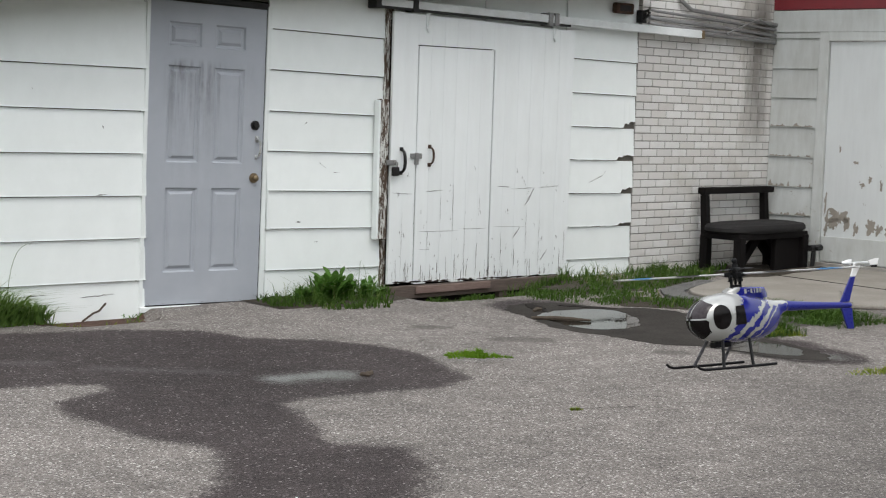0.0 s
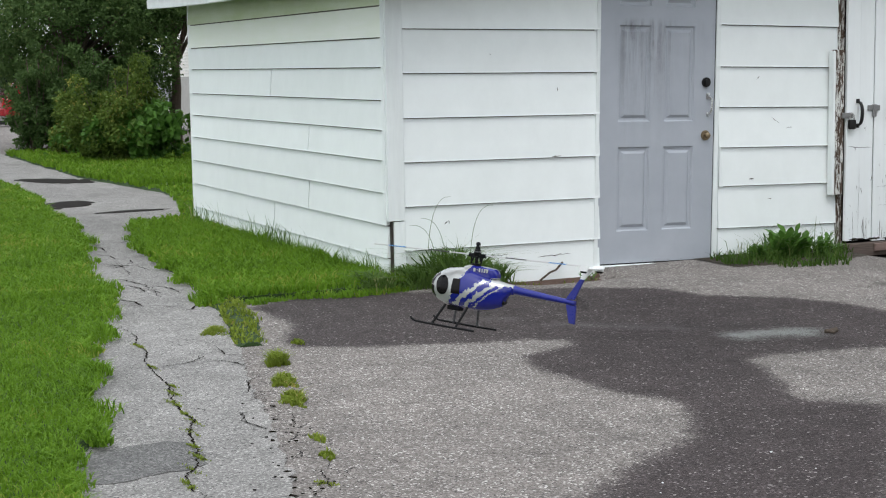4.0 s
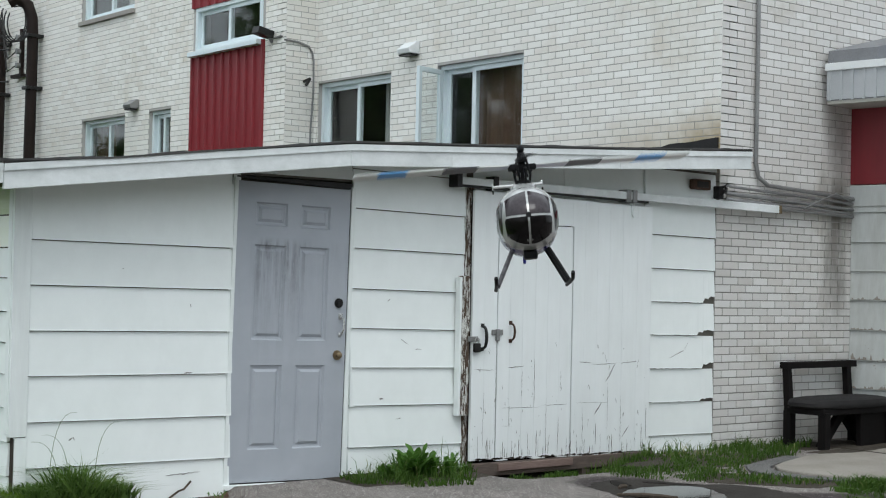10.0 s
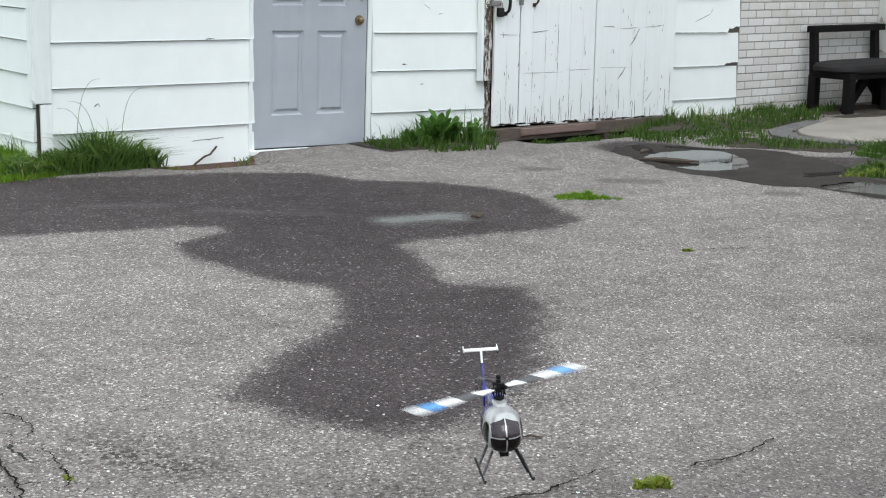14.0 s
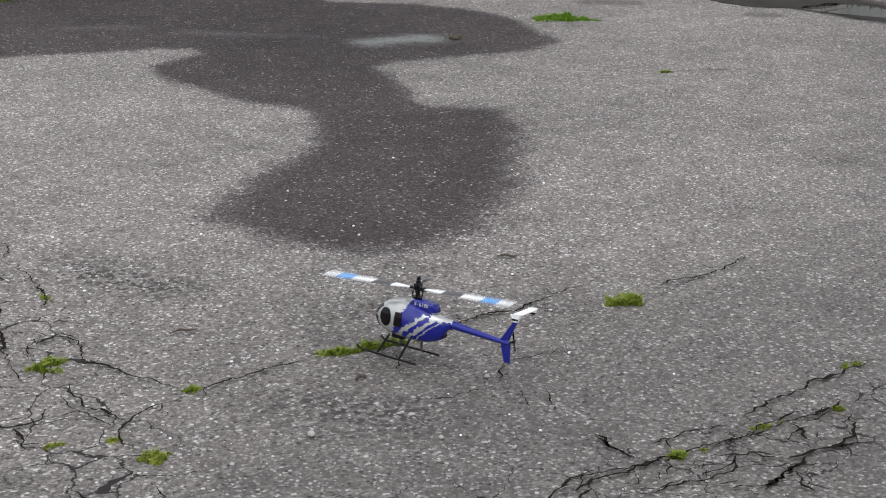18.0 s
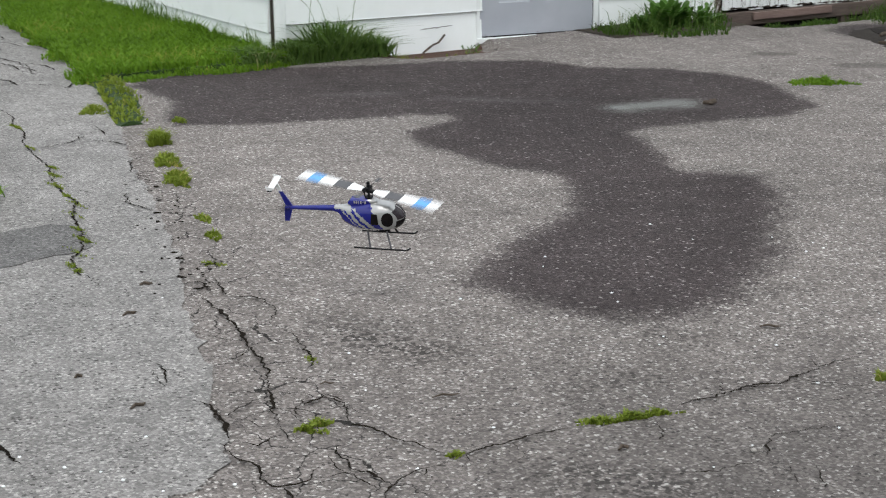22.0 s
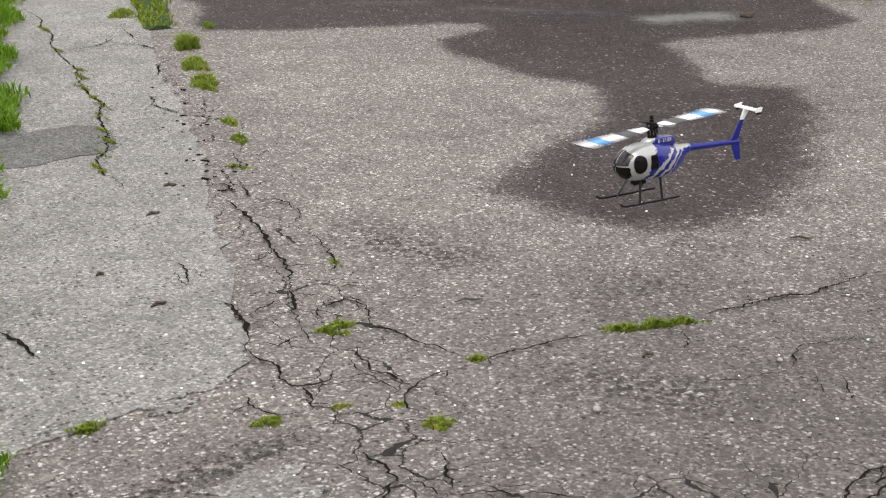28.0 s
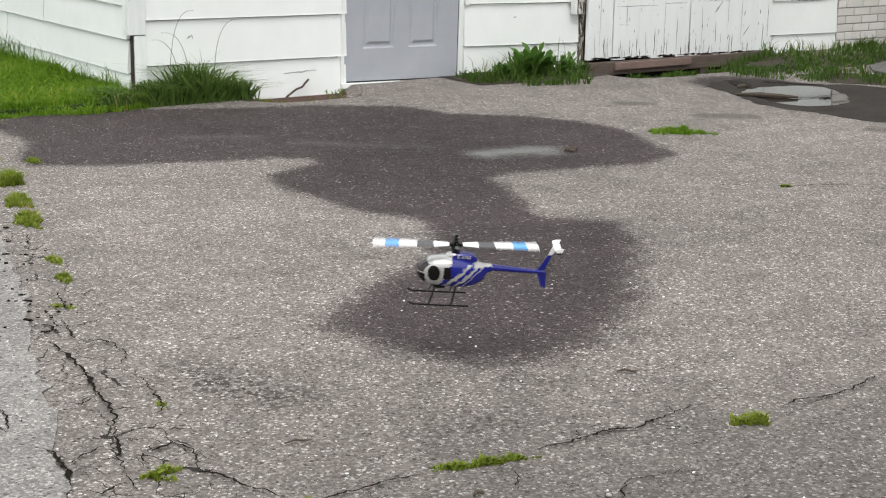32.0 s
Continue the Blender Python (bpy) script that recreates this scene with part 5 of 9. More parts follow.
for k, (x, y) in enumerate(((7.9, 6.1), (7.75, 7.55), (8.1, 7.42))):
    part("mud_ridge", Shape().prism(blot(x, y, 0.16, 0.05, 60 * k, 70.0 + k, 0.9), 0.001, 0.0046, "z"), M_PUDDLE, ground, "ridge of black mud")
# soil patch that also paints the bench's shade on the ground
part("soil", Shape().prism(blot(11.5, 8.50, 0.72, 0.26, 0, 33.0, 0.3), 0.001, 0.0036, "z"), M_SOIL, ground, "dark soil with painted shade under the bench")
part("soil", Shape().prism(blot(11.3, 8.0, 0.72, 0.13, 6, 34.0, 0.6), 0.0355, 0.0378, "z"), M_SOIL, pad_ob, "dark dirt washed onto the pad")
part("soil", Shape().prism(blot(9.35, 8.20, 0.95, 0.32, 4, 31.0, 0.5), 0.001, 0.0034, "z"), M_SOIL, ground, "bare soil under the grass")
part("soil", Shape().prism(blot(8.98, 7.05, 0.72, 0.30, -52, 32.0, 0.5), 0.001, 0.0037, "z"), M_SOIL, ground, "bare soil under the grass")
stick(7.42, 7.0, -50, 0.40, 0.016, 0.014)
stick(7.62, 7.42, 20, 0.14, 0.016, 0.012)
# ---------- the white shed ----------
WY = 8.875          # front wall plane
CX = 3.80           # side wall plane
SHED_BACK = 13.25


def board(x0, x1, z0, z1, seed, ragged=0.0, droop=0.0):
    """A lap board facing -y at y = 0: its foot stands proud, and its lower edge may be broken off towards the right."""
    rng = random.Random(seed)
    k = 40 if ragged else 3
    low = []
    cut = rng.uniform(0.74, 0.84)
    for i in range(k + 1):
        f = i / k
        up = 0.0
        if ragged and f > cut:
            up = ragged * (0.85 + 0.25 * rng.random() + (0.4 if f > cut + 0.08 else 0.0))
        low.append((x0 + (x1 - x0) * f, z0 + up + droop * f + (0.003 * rng.uniform(-1, 1) if ragged else 0)))
    s = Shape()
    v, f = [], []
    for x, z in low:
        w = (z1 + droop * (x - x0) / (x1 - x0))
        v += [(x, -0.026, z), (x, -0.024, z + 0.012), (x, -0.009, w), (x, -0.001, w), (x, -0.001, z + 0.004)]
    for i in range(k):
        a, b = 5 * i, 5 * i + 5
        f += [(a + j, a + (j + 1) % 5, b + (j + 1) % 5, b + j) for j in range(5)]
    f += [(4, 3, 2, 1, 0), tuple(5 * k + j for j in range(5))]
    return s.add(v, f)


M_ROT = surface("rotten_wood", (0.018, 0.013, 0.010), (0.055, 0.042, 0.032), 0.9, coarse=12, fine=80, bump=0.6, stretch=(3, 3, 0.5))
# sheathing coloured dark so the gaps between boards read as shadow lines
M_UNDER = surface("sheathing_gap_shade", (0.09, 0.08, 0.07), (0.15, 0.14, 0.12), 0.9)
# front wall body, with the two door openings left free
wall = Shape()
wall.box(CX + 0.03, 5.30, WY, WY + 0.1, -0.09, 1.97)
wall.box(5.30, 6.30, WY, WY + 0.1, 2.10, 2.15)
wall.box(6.30, 7.43, WY, WY + 0.1, 0, 2.25)
wall.box(7.43, 9.40, WY + 0.02, WY + 0.1, -0.15, 2.31)
wall.box(9.40, 10.2, WY, WY + 0.1, 0, 2.48)
wall.box(5.33, 6.28, WY + 0.06, WY + 0.1, 0, 2.10)
wall_front = tagged(part("wall_front", wall, M_UNDER, label="white-painted clapboard front wall of the shed"), category="wall", kind="structure")
seed = 0
for x0, x1, zs, droop, rag in (
    (CX + 0.09, 5.332, [-0.075, 0.205, 0.487, 0.77, 1.05, 1.332, 1.612, 2.05], -0.012, ()),
    (6.305, 7.345, [0.02, 0.208, 0.506, 0.778, 1.06, 1.343, 1.633, 1.918, 2.20, 2.34], -0.02, ()),
    (9.30, 10.185, [0.0, 0.148, 0.428, 0.712, 0.996, 1.276, 1.558, 1.842, 2.12, 2.40], -0.012, (2, 3, 4, 5)),
):
    for i, (a, b) in enumerate(zip(zs, zs[1:])):
        seed += 1
        rg = {2: 0.02, 3: 0.035, 4: 0.03, 5: 0.04}.get(i, 0) if i in rag else 0
        part("board", board(x0, x1, a, b - 0.006, seed, rg, droop), M_SIDING, wall_front, at=pose(0, WY, 0))

part("board", Shape().prism([(4.28, 2.02), (5.306, 2.02), (5.306, 2.146), (5.04, 2.112), (4.28, 2.012)], WY - 0.012, WY - 0.001, "y"), M_SIDING, wall_front)
# boards over the sliding door
for x0, x1, zt in ((7.35, 8.38, 2.36), (8.385, 9.415, 2.42)):
    part("board", board(x0, x1, 2.04, zt, int(x0 * 10)), M_SIDING, wall_front, at=pose(0, WY + 0.02, 0))
part("board", board(5.308, 6.300, 2.115, 2.22, 77), M_SIDING, wall_front, at=pose(0, WY + 0.01, 0))
part("board", board(9.42, 10.185, 2.405, 2.50, 78), M_SIDING, wall_front, at=pose(0, WY, 0))

# side wall
wall = Shape().box(CX, CX + 0.1, WY + 0.02, SHED_BACK, 0, 1.98)
wall_side = tagged(part("wall_side", wall, M_UNDER, label="white-painted clapboard side wall of the shed"), category="wall", kind="structure")
zs = [0.03, 0.16, 0.37, 0.576, 0.782, 0.976, 1.165, 1.373, 1.56, 1.76, 1.94]
for i, (a, b) in enumerate(zip(zs, zs[1:])):
    cut = {6: 11.08, 4: 10.29, 2: 10.31, 1: 11.08}.get(i)
    for y0, y1 in (((WY + 0.014, SHED_BACK),) if cut is None else ((WY + 0.014, cut - 0.006), (cut + 0.006, SHED_BACK))):
        seed += 1
        part("board", board(-y1, -y0, a, b - 0.007, seed), {9: M_GREENED, 8: M_GREENED_FAINT}.get(i, M_SIDING), wall_side, at=pose(CX, 0, 0, 0, 0, -90))
back = Shape().box(CX, 9.7, SHED_BACK, SHED_BACK + 0.1, 0, 1.94)
tagged(part("wall_back", back, M_SIDING, label="white back wall of the shed"), category="wall", kind="structure")
low = Shape().box(CX + 0.02, 10.2, WY + 0.005, WY + 0.12, -0.02, 0.04).box(CX + 0.005, CX + 0.12, WY, SHED_BACK, -0.02, 0.04)
tagged(part("footing", low, M_CONCRETE, label="low concrete footing of the shed"), category="footing", kind="structure")

# corner boards
cb = Shape().slab(CX - 0.030, CX + 0.085, WY - 0.034, WY - 0.008, 0.40, 2.0, 0.004)
part("corner_board", cb, M_TRIM, wall_front, "white corner board")
cb = Shape().slab(CX - 0.034, CX - 0.006, WY - 0.006, WY + 0.045, 0.42, 1.96, 0.004)
part("corner_board", cb, M_TRIM, wall_side, "white corner board")
cb = Shape().slab(CX + 0.009, CX + 0.088, WY - 0.028, WY - 0.006, 0.03, 0.395, 0.004)
part("corner_board", cb, M_TRIM, wall_front, "weathered lower end of the corner board")
cb = Shape().prism([(CX - 0.004, 0.02), (CX + 0.008, 0.02), (CX + 0.006, 0.26), (CX + 0.003, 0.39), (CX + 0.0, 0.37), (CX - 0.003, 0.22)], WY - 0.022, WY + 0.006, "y")
part("corner_post", cb, M_ROT, wall_front, "rotten corner post end")

# roof, a low folded deck with white fascia boards
PROFILE = [(3.55, 2.05), (4.25, 2.11), (5.04, 2.215), (6.02, 2.338), (6.91, 2.385), (8.63, 2.482), (10.22, 2.58)]
FY = 8.50
deck = Shape()
for (xa, za), (xb, zb) in zip(PROFILE, PROFILE[1:]):
    yb = 13.62
    v = [(xa, FY + 0.02, za - 0.1), (xb, FY + 0.02, zb - 0.1), (xb, yb, zb - 0.1), (xa, yb, za - 0.1), (xa, FY - 0.012, za + 0.004), (xb, FY - 0.012, zb + 0.004), (xb, yb, zb + 0.004), (xa, yb, za + 0.004)]
    deck.add(v, [(4, 5, 6, 7)], 0)
    deck.add(v, [(0, 3, 2, 1)], 1)
    deck.add([(xa, FY - 0.012, za - 0.014), (xb, FY - 0.012, zb - 0.014), (xb, FY - 0.012, zb + 0.004), (xa, FY - 0.012, za + 0.004)], [(0, 1, 2, 3)], 0)
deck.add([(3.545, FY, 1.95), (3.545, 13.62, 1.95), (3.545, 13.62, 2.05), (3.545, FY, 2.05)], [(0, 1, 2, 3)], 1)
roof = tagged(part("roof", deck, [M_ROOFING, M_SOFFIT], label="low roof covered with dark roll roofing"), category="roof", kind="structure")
for (xa, za), (xb, zb) in zip(PROFILE, PROFILE[1:]):
    if (xa, za) in PROFILE[1:3]:
        continue
    if xa == 3.55:
        xb, zb = PROFILE[3]
        za = 2.045
    s = Shape().prism([(xa + 0.001, za - 0.158), (xb - 0.001, zb - 0.158), (xb - 0.001, zb - 0.012), (xa + 0.001, za - 0.012)], FY - 0.004, FY + 0.022, "y")
    part("fascia_board", s, M_FASCIA, roof, "white fascia board", bevel=0.003)
    s = Shape().prism([(xa, za - 0.05), (xb, zb - 0.05), (xb, zb - 0.008), (xa, za - 0.008)], FY - 0.016, FY - 0.005, "y")
    part("drip_edge", s, M_FASCIA, roof, "folded metal drip edge")
edge = Shape()
for x in np.arange(3.56, 10.2, 0.05):
    z = [float(np.interp(q, [p[0] for p in PROFILE], [p[1] for p in PROFILE])) for q in (x, x + 0.05)]
    h = [0.012 + 0.012 * max(0.0, noise.noise((q * 3.1, 0.0, 8.0)) + 0.5 * noise.noise((q * 11, 2.0, 8.0))) for q in (x, x + 0.05)]
    v = [(q, y, zz + dz) for q, zz, hh in zip((x, x + 0.05), z, h) for y, dz in ((FY - 0.022, 0.002), (FY - 0.020, 0.002 + hh), (FY + 0.12, 0.004 + hh))]
    edge.add(v, [(0, 3, 4, 1), (1, 4, 5, 2)])
part("roofing_edge", edge, M_ROOFING, roof, "dark ragged edge of the roll roofing")
def sag(y):
    return -0.030 * math.sin(math.pi * min(max((y - FY) / (13.62 - FY), 0.0), 1.0)) ** 0.7


def eave_strip(name, z0, z1, x0, x1, mat, label):
    s, ys = Shape(), np.linspace(FY, 13.62, 25)
    for y in ys:
        s.v += [(x0, y, z0 + sag(y)), (x1, y, z0 + sag(y)), (x1, y, z1 + sag(y)), (x0, y, z1 + sag(y))]
    n = len(ys)
    s.f = [(4 * i + k, 4 * i + (k + 1) % 4, 4 * i + 4 + (k + 1) % 4, 4 * i + 4 + k) for i in range(n - 1) for k in range(4)] + [(3, 2, 1, 0), tuple(4 * n - 4 + k for k in range(4))]
    s.s = [0] * len(s.f)
    return part(name, s, mat, roof, label)


def buckled(name, z0, z1, x, amp, label, seed):
    """A thin metal strip along the side eave, dented and buckled, with a folded lip."""
    v, f, n = [], [], 90
    for i in range(n + 1):
        y = FY - 0.01 + (13.63 - FY) * (i / n) ** 1.4
        near = max(0.0, 1 - (y - FY) / 2.4)
        d = amp * (0.25 + near) * (noise.noise((y * 4.0, seed, 0.0)) + 0.6 * noise.noise((y * 13.0, seed, 4.0)))
        e = amp * (0.3 + near) * (noise.noise((y * 5.0, seed + 3, 0.0)) + 0.5 * noise.noise((y * 17.0, seed, 9.0)))
        w = sag(y)
        v += [(x + 0.012, y, w + z0 + e), (x - 0.3 * d, y, w + z0 + e + 0.004), (x + d, y, w + (z0 + z1) / 2), (x - 0.5 * d, y, w + z1 + 0.5 * e), (x + 0.012, y, w + z1 + 0.5 * e + 0.003)]
    for i in range(n):
        f += [(5 * i + k, 5 * i + k + 1, 5 * i + k + 6, 5 * i + k + 5) for k in range(4)]
    part(name, Shape().add(v, f), M_FASCIA, roof, label, smooth=True)


eave_strip("fascia_board", 1.925, 2.04, 3.525, 3.548, M_FASCIA, "white fascia board")
buckled("fascia_metal", 1.915, 2.012, 3.515, 0.012, "dented white metal over the fascia", 2.0)
buckled("drip_edge", 2.008, 2.058, 3.502, 0.014, "buckled metal drip edge", 7.0)
eave_strip("roofing_edge", 2.048, 2.07, 3.50, 3.62, M_ROOFING, "curled edge of the roll roofing")
curl = Shape()
for i in range(9):
    y = FY + 0.10 + 0.11 * i
    curl.add([(3.49, y, 2.066), (3.62, y, 2.072), (3.62, y + 0.12, 2.074), (3.48, y + 0.13, 2.070 + 0.03 * max(0.0, noise.noise((i * 1.7, 0.0, 5.0)))), (3.53, y + 0.07, 2.088 + 0.02 * noise.noise((i * 2.3, 1.0, 0.0)))], [(0, 1, 4), (1, 2, 4), (2, 3, 4), (3, 0, 4)])
part("flashing_scrap", curl, M_FASCIA, roof, "crumpled white flashing at the roof corner")
s = Shape().box(10.2, 10.222, FY, WY - 0.02, 2.445, 2.57)
part("fascia_board", s, M_FASCIA, roof, "white fascia board end")
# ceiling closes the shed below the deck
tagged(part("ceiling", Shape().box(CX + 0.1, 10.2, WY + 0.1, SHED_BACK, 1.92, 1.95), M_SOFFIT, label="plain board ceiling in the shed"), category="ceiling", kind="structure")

# grey panelled door, hung a little out of plumb
DOOR = pose(5.314, WY - 0.012, 0.005, 0, 1.15, 0)
door = thing("door_1", "grey-painted six-panel steel door with dark rain streaks", "door", DOOR, kind="structure")
PAN = [(0.15, 0.405), (0.518, 0.762)]
ROWS = [(0.232, 0.808), (0.978, 1.63), (1.76, 1.92)]


def door_leaf(w, h, cols, rws, mat, parent, thick=0.035):
    """A leaf with sunk, moulded panels facing -y."""
    s = Shape()
    xs = sorted({0, w, *[c for q in cols for c in q]})
    zz = sorted({0, h, *[c for q in rws for c in q]})
    for xa, xb in zip(xs, xs[1:]):
        for za, zb in zip(zz, zz[1:]):
            if (xa, xb) in cols and (za, zb) in rws:
                l0 = [(xa, 0, za), (xb, 0, za), (xb, 0, zb), (xa, 0, zb)]
                loops = [l0]
                for ins, dep in ((0.010, 0.014), (0.026, 0.016), (0.046, 0.002)):
                    loops.append([(xa + ins, dep, za + ins), (xb - ins, dep, za + ins), (xb - ins, dep, zb - ins), (xa + ins, dep, zb - ins)])
                for a, b in zip(loops, loops[1:]):
                    s.add(a + b, [(i, (i + 1) % 4, 4 + (i + 1) % 4, 4 + i) for i in range(4)])
                s.add(loops[-1], [(0, 1, 2, 3)])
            else:
                s.add([(xa, 0, za), (xb, 0, za), (xb, 0, zb), (xa, 0, zb)], [(0, 1, 2, 3)])
    s.add([(0, 0, 0), (w, 0, 0), (w, 0, h), (0, 0, h), (0, thick, 0), (w, thick, 0), (w, thick, h), (0, thick, h)], [(0, 4, 5, 1), (1, 5, 6, 2), (2, 6, 7, 3), (3, 7, 4, 0), (4, 7, 6, 5)])
    me = bpy.data.meshes.new("leaf")
    me.from_pydata(s.v, [], s.f)
    me.materials.append(mat)
    return part("leaf", me, mat, parent)


part("door_casing", Shape().box(-0.035, 0.02, 0.004, 0.012, 0.0, 2.1).box(0.93, 0.985, 0.004, 0.012, 0.0, 2.1), M_SIDING, door, "white casing behind the jamb")
leaf = door_leaf(0.93, 2.055, PAN, ROWS, M_DOOR, door)
s = Shape().box(-0.03, -0.004, -0.012, 0.03, 0, 2.075).box(0.934, 0.965, -0.012, 0.03, 0, 2.075)
part("jamb", s, M_TRIM, door, "narrow white door jamb")
# black strips paint the shade in the gaps round the door leaf
part("lintel_gap", Shape().prism([(-0.01, 2.078), (0.945, 2.058), (0.945, 2.10), (-0.01, 2.088)], 0.0, 0.02, "y"), M_BLACK, door, "black strip for the shaded gap above the door")
part("sweep_gap_shade", Shape().box(0.0, 0.93, -0.003, 0.02, 0.0045, 0.013), M_BLACK, door, "black strip for the shaded gap under the leaf")
part("threshold", Shape().slab(-0.03, 0.96, -0.035, 0.03, -0.03, 0.004, 0.004), M_TRIM, door, "narrow white threshold board")
part("side_gap_shade", Shape().box(-0.0045, -0.0005, -0.002, 0.02, 0.0, 2.06).box(0.9305, 0.9335, -0.002, 0.02, 0.0, 2.06), M_BLACK, door, "black strip for the shaded gap beside the leaf")
k = Shape().tube([(0.858, 0.0, 1.248), (0.858, -0.012, 1.248)], 0.034, 16).tube([(0.858, -0.012, 1.248), (0.858, -0.028, 1.248)], 0.022, 14)
part("deadbolt", k, M_BLACK, door, "round black deadbolt", smooth=True)
k = Shape().slab(0.862, 0.895, -0.007, 0.0, 1.130, 1.175, 0.003).slab(0.866, 0.89, -0.007, 0.0, 1.01, 1.04, 0.003)
k.tube([(0.880, -0.005, 1.155), (0.884, -0.04, 1.135), (0.884, -0.042, 1.065), (0.876, -0.03, 1.03), (0.876, -0.004, 1.02)], 0.008, 8)
part("pull_handle", k, M_CHROME, door, "worn chrome pull handle", smooth=True)
k = Shape().tube([(0.862, 0.0, 0.880), (0.862, -0.008, 0.880)], 0.035, 16).tube([(0.862, -0.008, 0.880), (0.862, -0.03, 0.880)], 0.014, 12)
k.ball((0.862, -0.034, 0.880), (0.022, 0.012, 0.022), 14, 8)
part("door_knob", k, M_BRASS, door, "aged brass door knob", smooth=True)
for i in range(9):
    part("rivet", Shape().ball((0.05 + i * 0.105, -0.001, 0.022), 0.004, 6, 4), M_CONDUIT, door)
loose = Shape().prism([(6.30, 0.50), (6.335, 0.50), (6.31, 0.79), (6.30, 0.79)], WY - 0.034, WY - 0.028, "y")
part("loose_flap", loose, M_TRIM, wall_front, "bent loose end of a board")

# sliding barn door on its rail
BX0, BX1 = 7.385, 9.325
barn = thing("sliding_door", "white-painted plank sliding barn door with chipped paint", "door", pose(BX0, WY - 0.055, 0.0))
W = BX1 - BX0
EDGES = [0.0, 0.12, 0.245, 0.38, 0.51, 0.64, 0.77, 0.90, 1.03, 1.17, 1.31, 1.45, 1.60, 1.77, W]
for i, (xa, xb) in enumerate(zip(EDGES, EDGES[1:])):
    zlo = 0.055 - 0.03 * (xa / W) + 0.008 * math.sin(i * 2.3)
    ztop = 2.10 - 0.045 * xa / W
    for za, zb in ([(zlo, 1.858), (1.866 if 2 <= i <= 7 else 1.8582, ztop)] if 2 <= i <= 8 else [(zlo, ztop)]):
        k = {2: 0.011, 8: 0.014}.get(i, 0.0004) if za < 1.0 else 0.0004
        s = Shape().slab(xa + k, xb - 0.0004, -0.024 + 0.0006 * math.sin(i * 7.1), 0.0, za, zb, 0.0006)
        part("plank", s, M_BARN, barn)
# dark sheet behind the planks, so their gaps look shaded
part("gap_backing", Shape().box(0.005, W - 0.005, 0.001, 0.02, 0.05, 2.04), M_DARKWOOD, barn, "dark sheet that paints the shade in plank gaps")
# hasp, padlock and handles
s = Shape().slab(0.0, 0.06, -0.062, -0.034, 0.875, 0.945, 0.010)
lock = part("padlock", s, M_BLACK, barn, "black padlock on a hasp", smooth=True)
part("shackle", Shape().tube([(0.012, -0.048, 0.94), (0.012, -0.048, 0.975), (0.03, -0.048, 0.99), (0.048, -0.048, 0.975), (0.048, -0.048, 0.94)], 0.005, 6), M_CHROME, lock, "steel shackle", smooth=True)
part("hasp", Shape().slab(-0.045, 0.05, -0.034, -0.024, 0.955, 0.995, 0.003), M_CONDUIT, barn, "grey hinged hasp")
# scratches and gouges through the paint
rg = random.Random(612)
sc = Shape()


def scratch(shape, x0, z0, x1, z1, w, y=-0.0262):
    n = max(3, int(math.hypot(x1 - x0, z1 - z0) / 0.02))
    v = []
    nx, nz = -(z1 - z0), x1 - x0
    q = math.hypot(nx, nz) or 1
    for i in range(n + 1):
        f = i / n
        ww = w * rg.uniform(0.25, 1.0) * min(1, 4 * f + 0.15, 4 * (1 - f) + 0.15)
        x, z = x0 + (x1 - x0) * f + rg.uniform(-1, 1) * 0.003, z0 + (z1 - z0) * f + rg.uniform(-1, 1) * 0.003
        v += [(x + nx / q * ww, y, z + nz / q * ww), (x - nx / q * ww, y, z - nz / q * ww)]
    shape.add(v, [(2 * i, 2 * i + 1, 2 * i + 3, 2 * i + 2) for i in range(n)])


for x0, x1, z, w in ((0.02, 0.22, 0.74, 0.0022), (0.36, 0.53, 0.755, 0.003), (1.12, 1.25, 0.785, 0.003), (1.27, 1.55, 0.77, 0.0022), (1.58, 1.80, 0.775, 0.003), (0.28, 0.70, 0.44, 0.0016), (0.72, 1.0, 0.445, 0.002), (1.08, 1.45, 0.46, 0.0014), (0.30, 0.42, 0.30, 0.0014)):
    scratch(sc, x0, z + rg.uniform(-0.01, 0.01), x1, z + rg.uniform(-0.01, 0.01), w)
for x, z0, z1, w in ((0.64, 0.44, 0.82, 0.0026), (0.51, 0.52, 0.72, 0.0018), (0.38, 0.30, 0.46, 0.0024), (0.92, 0.55, 0.72, 0.0018), (1.32, 0.12, 0.30, 0.0026), (0.245, 0.08, 0.95, 0.0016), (0.12, 0.1, 0.6, 0.0012), (0.9, 0.08, 0.35, 0.003), (1.17, 0.1, 0.42, 0.0016), (1.45, 0.25, 0.6, 0.0016), (1.60, 0.1, 0.5, 0.0014), (0.77, 0.1, 0.5, 0.0014), (1.90, 0.12, 0.42, 0.003)):
    scratch(sc, x, z0, x + rg.uniform(-0.006, 0.006), z1, w)
for x, z in ((1.42, 0.62), (1.45, 0.67), (1.62, 0.16), (1.30, 0.36)):
    scratch(sc, x, z, x + 0.08, z + 0.09, 0.005)
for k in range(70):
    x, z = rg.uniform(0.02, W - 0.05), 0.07 + 0.9 * rg.random() ** 1.5
    scratch(sc, x, z, x + rg.uniform(-0.012, 0.012), z + rg.uniform(0.01, 0.05), rg.uniform(0.001, 0.004))
for k in range(60):
    x = rg.uniform(0.02, W - 0.05)
    scratch(sc, x, 0.064 - 0.03 * x / W, x + rg.uniform(0.02, 0.09), 0.066 - 0.03 * x / W, rg.uniform(0.003, 0.012))
